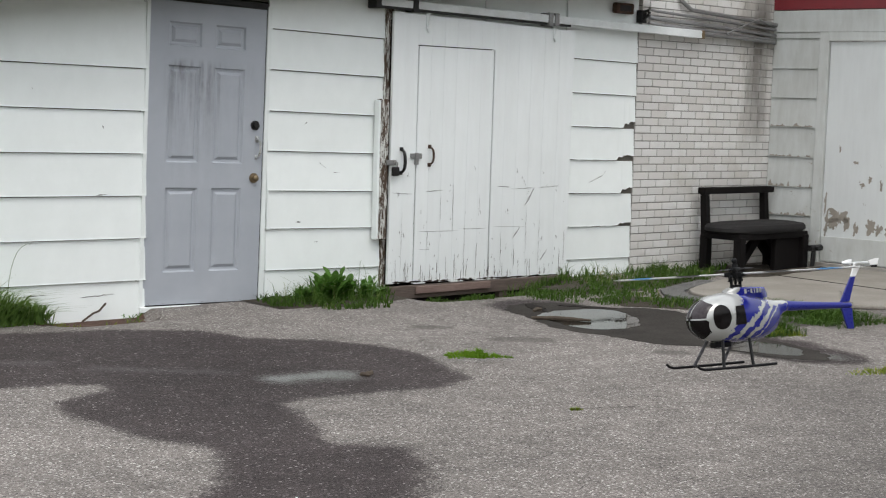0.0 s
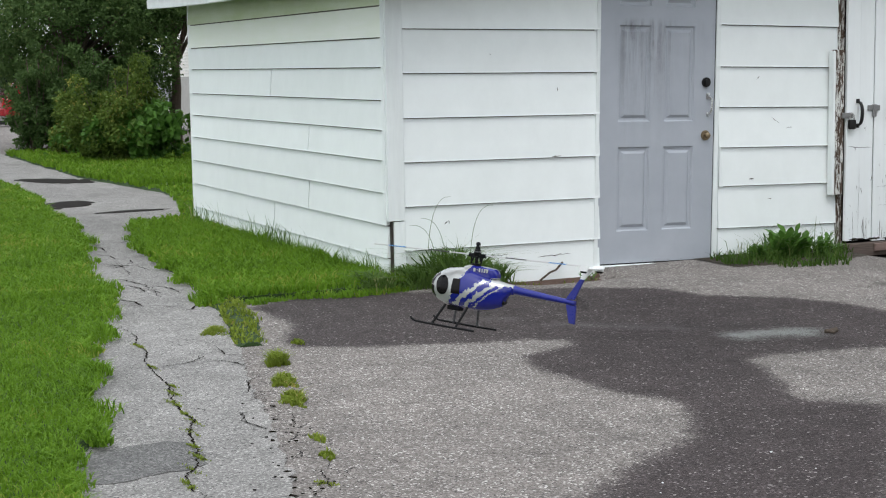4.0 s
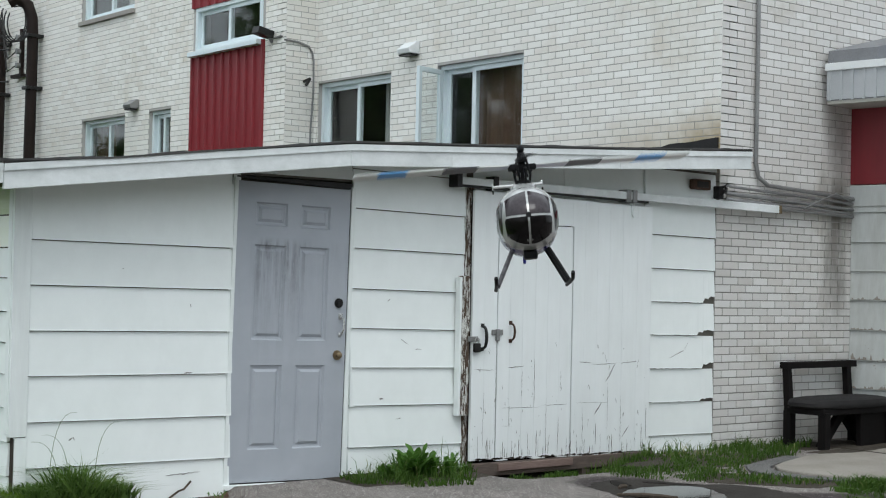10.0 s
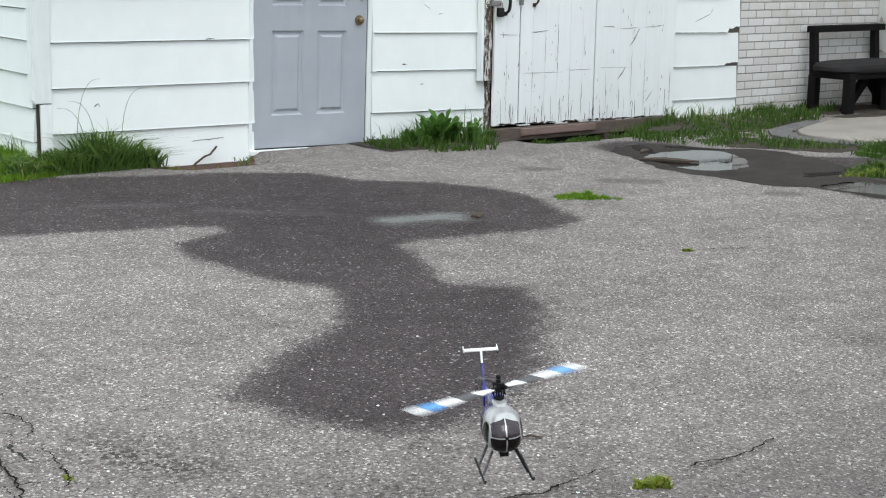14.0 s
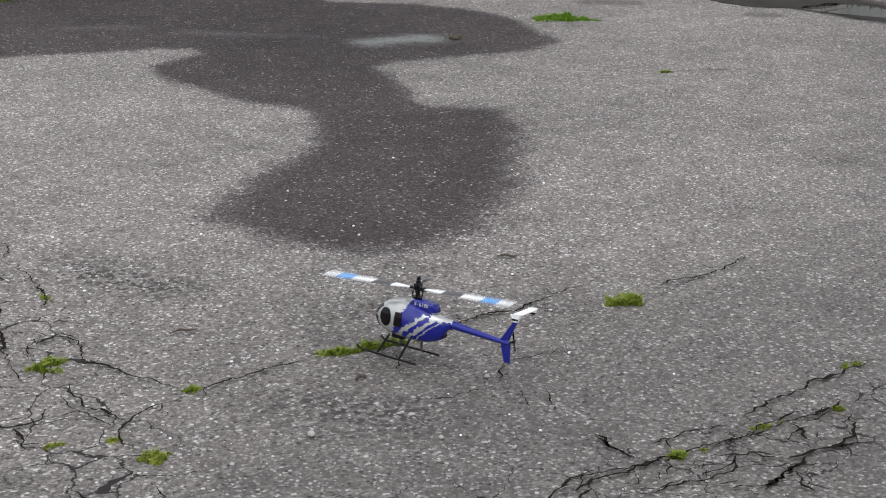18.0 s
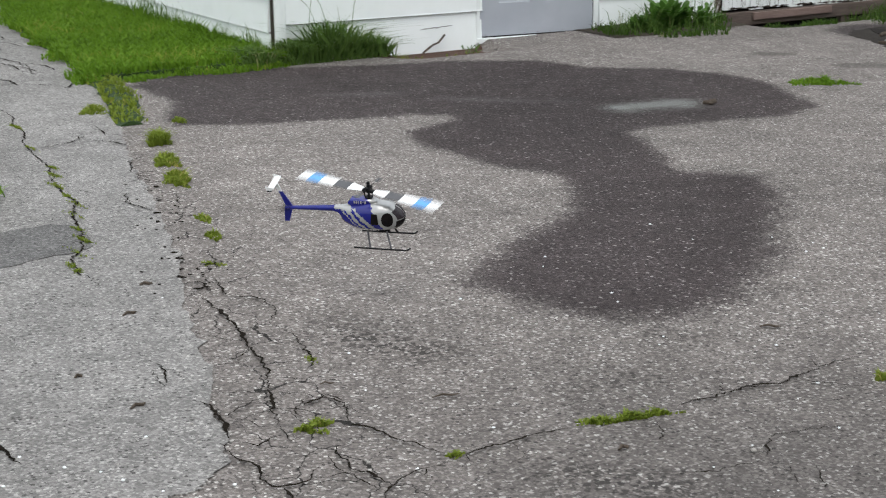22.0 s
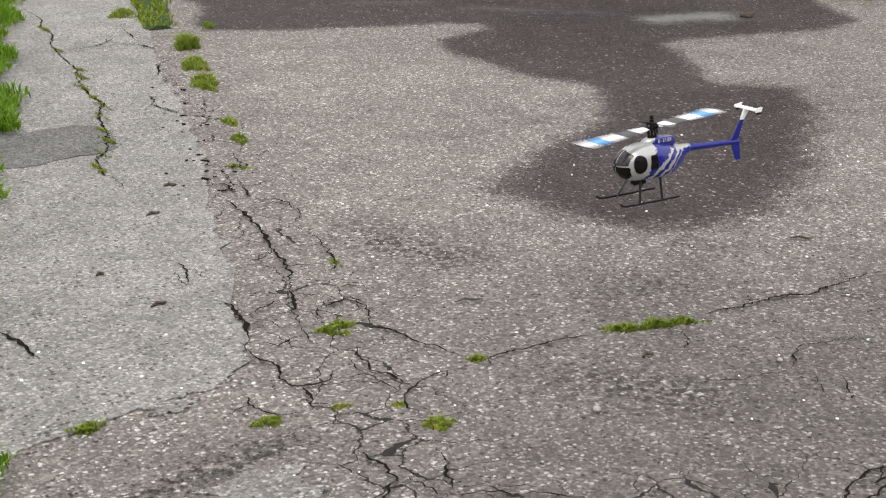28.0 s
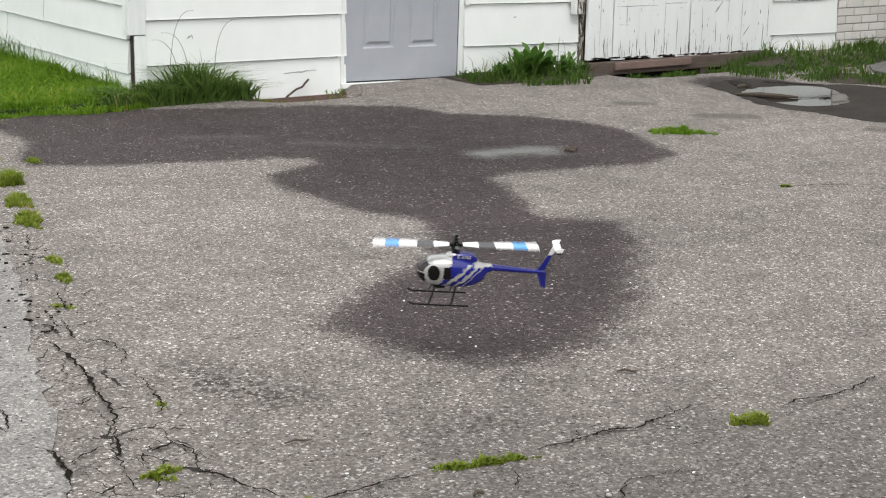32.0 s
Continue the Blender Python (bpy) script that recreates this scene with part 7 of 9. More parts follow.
M_LEAD = surface("lead_grey_metal", (0.16, 0.165, 0.18), (0.24, 0.245, 0.26), 0.5, 0.2, coarse=5, fine=70)
# ---------- side building with white door ----------
AZ = 8.0
RW = pose(12.15, WY, 0, 0, 0, -90 + AZ)     # local x runs along the wall towards the yard, -y is its face
side_house = thing("side_building", "white clapboard side building with red fascia", "building", RW)
w = Shape().box(0, 0.56, 0, 0.15, 0, 2.3).box(0.56, 1.56, 0, 0.15, 2.13, 2.3).box(1.56, 1.64, 0, 0.15, 0, 2.3).box(1.64, 4.2, 0, 0.15, 2.08, 2.3).box(4.2, 6.5, 0, 0.15, 0, 2.3)
part("wall", w, M_SHED_PEEL, side_house)
zs = [0.0, 0.20, 0.47, 0.74, 1.025, 1.31, 1.585, 1.86, 2.145, 2.30]
for i, (a, b) in enumerate(zip(zs, zs[1:])):
    part("board", board(0.01, 0.50, a, b - 0.006, 900 + i, 0.012 if i < 4 else 0), M_SHED_PEEL, side_house)
part("frame", Shape().slab(0.49, 0.585, -0.03, 0.02, 0.0, 2.2, 0.004).slab(1.425, 1.55, -0.03, 0.02, 0.0, 2.2, 0.004).slab(0.585, 1.425, -0.03, 0.02, 2.118, 2.2, 0.004), M_SHED_PEEL, side_house, "white door surround")
part("pilaster", Shape().slab(1.55, 1.66, -0.05, 0.1, 0.0, 2.16, 0.006), M_GREYTRIM, side_house, "grey-white pilaster")
part("header", Shape().slab(0.0, 6.5, -0.034, -0.004, 2.2, 2.40, 0.004), M_SHED_PEEL, side_house, "white header board")
sd_door = part("door", Shape().slab(0.59, 1.42, 0.004, 0.045, 0.06, 2.11, 0.003), painted("peeling_door", (0.72, 0.745, 0.75), (0.62, 0.64, 0.64), (0.36, 0.33, 0.30), 0.60, (5, 5, 0.6), 0.5, (0.7, 0.7, 0.6), 0.3, 0.05), side_house, "white door with paint peeling near its foot")
part("kick_board", Shape().slab(0.60, 1.41, -0.012, 0.003, 0.07, 0.30, 0.004), M_SHED_PEEL, sd_door)
M_BARE = surface("bare_grey_wood", (0.24, 0.21, 0.18), (0.36, 0.33, 0.29), 0.9, coarse=8, fine=80, bump=0.5, stretch=(3, 3, 0.4))
# paint flaked off to bare wood, on the door's lower half and along the boards' feet
for x, z, rx, rz in ((0.76, 0.50, 0.08, 0.07), (0.70, 0.43, 0.05, 0.05), (0.84, 0.44, 0.04, 0.06), (1.08, 0.42, 0.06, 0.06), (1.16, 0.40, 0.03, 0.05), (1.25, 0.38, 0.03, 0.04), (0.64, 0.45, 0.015, 0.09), (0.93, 0.38, 0.02, 0.05), (1.05, 0.85, 0.02, 0.03), (1.16, 0.80, 0.012, 0.05), (0.74, 1.12, 0.01, 0.03), (0.90, 1.0, 0.02, 0.015), (0.98, 0.80, 0.02, 0.02), (0.63, 0.35, 0.012, 0.05), (0.62, 0.62, 0.012, 0.08)):
    part("bare_patch", Shape().prism(blot(x, z, rx, rz, 0, x * 9 + z, 1.0, 36), 0.0012, 0.0038, "y"), M_BARE, sd_door, "paint flaked off to grey wood")
for z0, amt in ((0.47, 0.06), (0.74, 0.09), (1.025, 0.03), (1.31, 0.045), (0.20, 0.04)):
    top = [(0.03 + 0.44 * k / 72, z0 + 0.008 + amt * max(0.0, 0.08 + noise.noise((k * 0.13, z0 * 7, 0.0)) + 0.45 * noise.noise((k * 0.45, z0 * 3, 4.0)))) for k in range(73)]
    part("bare_patch", Shape().prism([(0.03, z0 + 0.006), *top, (0.47, z0 + 0.006)], -0.0275, -0.0255, "y"), M_BARE, side_house, "paint flaked off to grey wood")
part("deadbolt", Shape().tube([(1.335, 0.004, 1.08), (1.335, -0.02, 1.08)], 0.03, 14), M_CONDUIT, sd_door, smooth=True)
part("knob", Shape().tube([(1.325, 0.004, 0.89), (1.325, -0.03, 0.89)], 0.015, 10).ball((1.325, -0.045, 0.89), 0.03, 12, 8).slab(1.30, 1.35, -0.004, 0.004, 0.80, 0.93, 0.003), M_RUST, sd_door, smooth=True)
part("doorstep", Shape().slab(0.5, 1.56, -0.05, 0.0, 0.0, 0.055, 0.006), M_CONCRETE, side_house)
gd = part("garage_door", Shape().box(1.66, 4.2, 0.09, 0.12, 0.0, 2.08), M_VINYL, side_house, "white panelled garage door")
for i in range(4):
    for j in range(4):
        x0, z0 = 1.72 + j * 0.62, 0.06 + i * 0.51
        part("panel", Shape().slab(x0, x0 + 0.54, 0.078, 0.092, z0, z0 + 0.40, 0.012), M_VINYL, gd)
part("red_band", Shape().slab(0.0, 6.6, -0.03, 0.1, 2.41, 3.3, 0.006), M_RED, side_house, "dark red painted upper wall")
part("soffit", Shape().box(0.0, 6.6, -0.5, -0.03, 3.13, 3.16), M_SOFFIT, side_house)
# panel and ribs are greyed for the shade they stand in
part("fascia_panel", Shape().box(0.0, 6.6, -0.508, -0.501, 3.17, 3.44), M_GREYTRIM, side_house, "ribbed fascia panel greyed to paint its shade")
part("roof", Shape().prism([(-0.5, 3.16), (-0.5, 3.49), (1.5, 4.01), (1.5, 3.16)], 0.0, 6.6, "x"), M_LEAD, side_house, "grey metal roof edge")
part("flashing", Shape().prism([(-0.5, 3.495), (-0.48, 3.63), (1.5, 4.13), (1.5, 4.02)], 0.0, 0.5, "x"), M_LEAD, side_house, "grey flashing against the brick")
part("roof_lip", Shape().slab(-0.01, 6.6, -0.53, -0.501, 3.44, 3.51, 0.004), M_VINYL, side_house, "white roof lip")
for i in range(22):
    part("rib", Shape().box(0.02 + i * 0.115, 0.045 + i * 0.115, -0.519, -0.5075, 3.16, 3.44), M_GREYTRIM, side_house)
part("lamp_housing", Shape().slab(1.28, 1.55, -0.16, -0.03, 2.42, 2.50, 0.01), M_SOFFIT, side_house, "small lamp housing below the fascia")

# ---------- bench ----------
bench = thing("bench", "black-stained wooden bench with a grey padded seat", "bench", pose(11.055, 8.30, -0.022, 0, 0, 2))
part("seat", Shape().rings([[(0.43 + (0.61 * sx) * math.copysign(abs(math.cos(a)) ** 0.55, math.cos(a)), 0.16 + 0.24 * sx * math.copysign(abs(math.sin(a)) ** 0.6, math.sin(a)), z) for a in np.linspace(0, 2 * math.pi, 32, endpoint=False)] for sx, z in ((0.94, 0.375), (1.0, 0.395), (1.0, 0.425), (0.96, 0.448), (0.8, 0.462))]), M_CUSHION, bench, "grey padded seat", smooth=True)
part("seat_frame", Shape().slab(-0.10, 0.98, -0.04, 0.36, 0.32, 0.376, 0.01), M_DARKWOOD, bench)
for x, y in ((-0.09, -0.05), (0.90, -0.05), (-0.09, 0.32), (0.90, 0.32)):
    part("leg", Shape().slab(x, x + 0.08, y, y + 0.08, 0.0, 0.345, 0.006), M_DARKWOOD, bench)
for x in (0.0, 0.92):
    part("back_post", Shape().prism([(0.39, 0.33), (0.46, 0.33), (0.49, 0.76), (0.43, 0.76)], x, x + 0.065, "x"), M_DARKWOOD, bench, bevel=0.006)
part("top_rail", Shape().slab(-0.02, 1.06, 0.41, 0.50, 0.705, 0.765, 0.008), M_DARKWOOD, bench)
part("brace", Shape().prism([(0.06, 0.0), (0.16, 0.0), (0.50, 0.33), (0.38, 0.33)], 0.12, 0.18, "y"), M_DARKWOOD, bench, bevel=0.005)
part("brace", Shape().prism([(0.94, 0.0), (0.84, 0.0), (0.48, 0.33), (0.60, 0.33)], 0.20, 0.26, "y"), M_DARKWOOD, bench, bevel=0.005)
# dark slab fills the space under the seat's right half
part("under_seat_fill", Shape().slab(0.52, 1.0, 0.00, 0.05, 0.02, 0.335, 0.006), M_DARKWOOD, bench)
fit = thing("hose_tap", "dark tap with a stub of hose on the wall", "tap", pose(11.98, 8.22, 0.20))
part("valve", Shape().tube([(-0.02, 0, 0), (0.16, 0, 0.0)], 0.03, 8).tube([(0.05, -0.06, 0.0), (0.05, 0.06, 0.0)], 0.02, 8), M_BLACK, fit, smooth=True)
part("stub", Shape().tube([(0.05, 0, 0.0), (0.04, 0, -0.2)], 0.022, 8), M_BLACK, fit, smooth=True)
# ---------- the model helicopter ----------
U = 0.43 / 998      # one unit of its own drawing; nose along +x, left side +y


def heli_paint():
    """Silver nose, blue body with torn silver stripes, glossy lacquer."""
    m, t, bs, n, l = material("blue_silver_lacquer")
    tc = n.new("ShaderNodeTexCoord")
    sp = n.new("ShaderNodeSeparateXYZ")
    l.new(tc.outputs["Object"], sp.inputs[0])
    no = noise_of(n, l, tc.outputs["Object"], 62, 5, 0.75)
    x, z = calc(n, l, "DIVIDE", sp.outputs[0], U), calc(n, l, "DIVIDE", sp.outputs[2], U)
    jag = calc(n, l, "MULTIPLY_ADD", no.outputs[0], 104, -52)
    c = calc(n, l, "ADD", calc(n, l, "MULTIPLY_ADD", z, 1.15, x), jag)
    nose = calc(n, l, "GREATER_THAN", calc(n, l, "ADD", calc(n, l, "MULTIPLY_ADD", z, 0.5, x), jag), 66)
    s1 = calc(n, l, "LESS_THAN", calc(n, l, "ABSOLUTE", calc(n, l, "ADD", c, 36)), 17)
    s2 = calc(n, l, "LESS_THAN", calc(n, l, "ABSOLUTE", calc(n, l, "ADD", c, 104)), 15)
    s3 = calc(n, l, "LESS_THAN", calc(n, l, "ABSOLUTE", calc(n, l, "ADD", c, 152)), 6)
    span = calc(n, l, "LESS_THAN", calc(n, l, "ABSOLUTE", calc(n, l, "ADD", calc(n, l, "MULTIPLY_ADD", jag, 0.6, z), 18)), 76)
    bands = calc(n, l, "MULTIPLY", span, calc(n, l, "MAXIMUM", s3, calc(n, l, "MAXIMUM", s1, s2)))
    root = calc(n, l, "MULTIPLY", calc(n, l, "GREATER_THAN", calc(n, l, "MULTIPLY_ADD", jag, 0.5, z), 34), calc(n, l, "LESS_THAN", calc(n, l, "ABSOLUTE", calc(n, l, "ADD", calc(n, l, "ADD", x, jag), 190)), 66))
    root = calc(n, l, "MULTIPLY", root, calc(n, l, "LESS_THAN", z, 74))
    f = calc(n, l, "MAXIMUM", calc(n, l, "MAXIMUM", nose, root), bands)
    l.new(mixed(n, l, f, (0.005, 0.009, 0.19), (0.43, 0.435, 0.43)), bs.inputs["Base Color"])
    l.new(calc(n, l, "MULTIPLY", f, 0.35), bs.inputs["Metallic"])
    bs.inputs["Roughness"].default_value = 0.26
    bs.inputs["Specular IOR Level"].default_value = 0.4
    bs.inputs["Coat Weight"].default_value = 0.5
    bs.inputs["Coat Roughness"].default_value = 0.08
    return m


M_HELI = heli_paint()
M_HBLUE = surface("blue_lacquer", (0.005, 0.009, 0.17), (0.007, 0.012, 0.21), 0.32, coarse=40, fine=300, bump=0.02, local=True)
M_HWHITE = surface("white_plastic", (0.74, 0.75, 0.75), (0.82, 0.82, 0.82), 0.4, coarse=40, fine=300, bump=0.02, local=True)
M_HSILVER = surface("silver_plastic", (0.42, 0.42, 0.42), (0.50, 0.50, 0.49), 0.35, 0.3, coarse=40, fine=300, bump=0.02, local=True)
M_HBLACK = surface("black_plastic", (0.006, 0.006, 0.007), (0.013, 0.013, 0.014), 0.5, coarse=40, fine=300, bump=0.05, local=True, spec=0.12)
M_HGREY = surface("carbon_grey", (0.045, 0.045, 0.05), (0.075, 0.075, 0.08), 0.4, coarse=40, fine=300, bump=0.05, local=True)
M_HSKY = surface("light_blue_band", (0.09, 0.33, 0.72), (0.12, 0.38, 0.78), 0.4, coarse=40, fine=300, bump=0.02, local=True)
M_STRUT = surface("speckled_strut", (0.02, 0.02, 0.024), (0.19, 0.185, 0.20), 0.5, coarse=90, fine=160, bump=0.03, local=True, spec=0.15)
M_TINT = surface("tinted_glass", (0.020, 0.014, 0.017), (0.050, 0.040, 0.046), 0.14, coarse=30, fine=200, bump=0.0, local=True, spec=0.35)
M_TINTDARK = surface("dark_glass", (0.004, 0.0035, 0.004), (0.010, 0.008, 0.008), 0.15, coarse=30, fine=200, bump=0.0, local=True, spec=0.18)

HULL = [  # x, top, bottom, half width
    (251, -8, -22, 6), (246, 18, -38, 32), (235, 38, -54, 50), (215, 62, -74, 68), (190, 79, -88, 80), (150, 97, -100, 92), (80, 107, -108, 99),
    (0, 102, -112, 98), (-70, 86, -111, 88), (-110, 76, -104, 74), (-150, 64, -90, 56), (-186, 57, -72, 38), (-196, 55, -56, 33), (-204, 54, -38, 30), (-222, 53, -10, 27), (-252, 51, 2, 24),
]


def hull_at(x):
    xs = [h[0] for h in HULL][::-1]
    return [float(np.interp(x, xs, [h[k] for h in HULL][::-1])) for k in (1, 2, 3)]


def hull_loop(x, grow=0.0, seg=28, p=2.35):
    top, bot, hw = hull_at(x)
    zc, hz = (top + bot) / 2, (top - bot) / 2
    out = []
    for i in range(seg):
        a = 2 * math.pi * i / seg
        c, s = math.cos(a), math.sin(a)
        out.append(((x) * U, (hw + grow) * math.copysign(abs(c) ** (2 / p), c) * U, (zc + (hz + grow) * math.copysign(abs(s) ** (2 / p), s)) * U))
    return out


def hull_side(x, z, grow=1.6, p=2.35):
    top, bot, hw = hull_at(x)
    q = min(0.999, abs((z - (top + bot) / 2) / ((top - bot) / 2)))
    return hw * (1 - q ** p) ** (1 / p) + grow


def hull_front(y, z, grow=1.6, p=2.35):
    lo, hi = 0.0, 251.0
    for _ in range(30):
        x = (lo + hi) / 2
        top, bot, hw = hull_at(x)
        inside = (abs(y) / hw) ** p + (abs(z - (top + bot) / 2) / ((top - bot) / 2)) ** p < 1
        lo, hi = (x, hi) if inside else (lo, x)
    return lo + grow


def disc_patch(point, outline, rings=5):
    """A skin patch inside an outline around its middle, laid on the hull by point(a, b)."""
    ca, cb = np.mean(outline, axis=0)
    v = [point(ca, cb)]
    f = []
    k = len(outline)
    for r in range(1, rings + 1):
        for a, b in outline:
            v.append(point(ca + (a - ca) * r / rings, cb + (b - cb) * r / rings))
    for i in range(k):
        f.append((0, 1 + i, 1 + (i + 1) % k))
    for r in range(rings - 1):
        for i in range(k):
            a, b = 1 + r * k + i, 1 + r * k + (i + 1) % k
            f.append((a, a + k, b + k, b))
    return Shape().add([tuple(q * U for q in p) for p in v], f)


def round_box(x0, x1, z0, z1, r=0.5, k=24):
    out = []
    for i in range(k):
        a = 2 * math.pi * i / k
        c, s = math.cos(a), math.sin(a)
        out.append(((x0 + x1) / 2 + (x1 - x0) / 2 * math.copysign(abs(c) ** r, c), (z0 + z1) / 2 + (z1 - z0) / 2 * math.copysign(abs(s) ** r, s)))
    return out


heli = thing("model_helicopter", "blue and silver remote-controlled model helicopter in flight", "helicopter")
xs = []
for (a, *_), (b, *_) in zip(HULL, HULL[1:]):
    k = max(1, int(abs(a - b) / 14))
    xs += [a + (b - a) * i / k for i in range(k)]
xs.append(HULL[-1][0])
hull = Shape().rings([hull_loop(x) for x in xs])
me = mesh_of("fuselage", hull, M_HELI)
me.shade_smooth()
part("fuselage", me, M_HELI, heli, "silver nose and blue body with torn silver stripes")
for sgn in (1, -1):
    s = disc_patch(lambda a, b: (a, sgn * hull_side(a, b), b), round_box(102, 184, -47, 58, 0.92))
    part("door_window", s, M_TINTDARK, heli, "dark oval door window", smooth=True)
    s = disc_patch(lambda a, b: (a, sgn * hull_side(a, b), b), [(26 + 56 * (i / 6), -32) for i in range(6)] + [(82 - 6 * i / 6, -32 + 80 * (i / 6)) for i in range(6)] + [(76 - 44 * (i / 6), 48 + 2 * i / 6) for i in range(6)] + [(32 - 6 * (i / 6), 50 - 82 * i / 6) for i in range(6)])
    part("rear_window", s, M_TINTDARK, heli, "dark rear cabin window", smooth=True)
    for lo, hi, mat, nm, lab in ((5, 84, M_TINT, "windshield", "grey tinted windshield pane"), (-86, -2, M_TINTDARK, "chin_window", "black chin window")):
        o = [(sgn * y, z) for y, z in ([(3.5 + 66.5 * i / 7, lo if lo > 0 else lo + 30 * (i / 7) ** 2) for i in range(7)] + [(70 + (6 if lo < 0 else 0) * i / 7, (lo if lo > 0 else lo + 30) + ((hi - 26 if lo > 0 else hi) - (lo if lo > 0 else lo + 30)) * i / 7) for i in range(7)] + [(70 - 66.5 * i / 7, (hi - 26 if lo > 0 else hi) + (26 if lo > 0 else 0) * (i / 7) ** 0.7) for i in range(7)] + [(3.5, hi + (lo - hi) * i / 7) for i in range(7)])]
        part(nm, disc_patch(lambda a, b: (hull_front(a, b), a, b), o), mat, heli, lab, smooth=True)
part("nose_badge", disc_patch(lambda a, b: (hull_front(a, b, 3.0), a, b), round_box(-9, 9, -6, 12, 1.0, 12)), M_HBLACK, heli, "small round black nose badge")
# rotor cowl and its lettering, as plain bars
cowl = Shape().rings([[((x) * U, y * w * U, z * U) for y, z in ((-1, 70), (-1, zt - 8), (-0.75, zt), (0.75, zt), (1, zt - 8), (1, 70))] for x, w, zt in ((78, 14, 96), (55, 30, 116), (20, 38, 126), (-60, 42, 124), (-125, 36, 118), (-146, 22, 96))])
cw_ob = part("cowl", cowl, M_HELI, heli, "blue rotor cowl", smooth=True)
for sgn in (1, -1):
    for i, wd in enumerate((11, 5, 9, 5, 10, 9)):
        x = -18 - i * 15.5
        s = Shape().slab((x - wd / 2) * U, (x + wd / 2) * U, (sgn * 41.5 - 2) * U, (sgn * 41.5 + 2) * U, (96 if i != 1 else 104) * U, (115 if i != 1 else 108) * U, 0.6 * U)
        part("letter_bar", s, M_HSILVER, cw_ob, "silver lettering bar")
part("tail_boom", Shape().tube([(-200 * U, 0, 27 * U), (-250 * U, 0, 26 * U), (-300 * U, 0, 22 * U), (-430 * U, 0, 14 * U), (-612 * U, 0, 3 * U)], [20 * U, 23.5 * U, 21 * U, 17 * U, 12 * U], 16), M_HBLUE, heli, "tapered blue tail boom", smooth=True)


def fin(poly, t, mat, name, label):
    return part(name, Shape().prism([(x * U, z * U) for x, z in poly], -t * U, t * U, "y"), mat, heli, label, bevel=1.2 * U)


fin([(-556, 20), (-606, 20), (-650, 132), (-625, 132)], 5, M_HBLUE, "upper_fin", "blue swept tail fin")
fin([(-560, -8), (-618, -8), (-622, -105), (-588, -102)], 5, M_HBLUE, "lower_fin", "blue lower fin")
fin([(-625, 130), (-650, 130), (-692, 190), (-650, 190)], 5.4, M_HWHITE, "fin_tip", "white fin tip")
part("stabiliser", Shape().slab(-700 * U, -654 * U, -92 * U, 92 * U, 188 * U, 195 * U, 2 * U), M_HWHITE, heli, "white horizontal stabiliser")
for sgn in (1, -1):
    ep = part("end_plate", Shape().prism([(x * U, z * U) for x, z in ((-654, 199), (-694, 207), (-714, 207), (-704, 180), (-664, 179))], (sgn * 92 - 2) * U, (sgn * 92 + 2) * U, "y"), M_HWHITE, heli, "white end plate")
    part("plate_foot", Shape().prism([(x * U, z * U) for x, z in ((-666, 177), (-703, 178), (-698, 168), (-670, 168))], (sgn * 92 - 2.6) * U, (sgn * 92 + 2.6) * U, "y"), M_HBLACK, ep, "dark blue plate foot")
tail = part("tail_rotor", Shape().tube([(-618 * U, -8 * U, 10 * U), (-618 * U, -44 * U, 10 * U)], 8 * U, 10), M_HBLACK, heli, "black tail rotor hub", smooth=True)
for a in (12, 192):
    s = Shape().slab(-5.5 * U, 5.5 * U, -37.5 * U, -35.5 * U, 8 * U, 56 * U, 0.8 * U).moved(Matrix.Translation((-618 * U, 0, 10 * U)) @ Matrix.Rotation(radians(a), 4, "Y"))
    part("tail_blade", s, M_HBLACK, tail)
# landing gear
for sgn in (1, -1):
    s = Shape().tube([(305 * U, sgn * 118 * U, -188 * U), (292 * U, sgn * 118 * U, -200 * U), (270 * U, sgn * 118 * U, -207 * U), (80 * U, sgn * 118 * U, -211 * U), (-98 * U, sgn * 118 * U, -212 * U)], 6 * U, 8)
    part("skid", s, M_HBLACK, heli, "black skid tube", smooth=True)
    for xt, xb in ((128, 168), (-10, 18)):
        s = Shape().tube([(xt * U, sgn * 58 * U, -98 * U), (xb * U, sgn * 112 * U, -207 * U)], 7 * U, 8)
        part("strut", s, M_HBLACK if sgn > 0 else M_STRUT, heli, "black strut" if sgn > 0 else "grey speckled strut", smooth=True)
part("exhaust", Shape().tube([(-150 * U, 0, -52 * U), (-186 * U, 0, -40 * U), (-200 * U, 0, -36 * U)], [30 * U, 26 * U, 22 * U], 14), M_HBLACK, heli, "black exhaust opening", smooth=True)
part("belly_pod", Shape().slab(60 * U, 140 * U, -22 * U, 22 * U, -128 * U, -104 * U, 5 * U), M_HBLACK, heli, "small black belly box")
mast = Shape().tube([(0, 0, 100 * U), (0, 0, 245 * U)], 6 * U, 10).tube([(0, 0, 118 * U), (0, 0, 136 * U)], 26 * U, 14)
for a in range(0, 360, 90):
    c, s_ = math.cos(radians(a + 20)), math.sin(radians(a + 20))
    mast.tube([(24 * c * U, 24 * s_ * U, 125 * U), (30 * c * U, 30 * s_ * U, 172 * U)], 4 * U, 6).ball((30 * c * U, 30 * s_ * U, 172 * U), 7 * U, 8, 6)
part("mast", mast, M_HBLACK, heli, "black mast and swashplate", smooth=True)
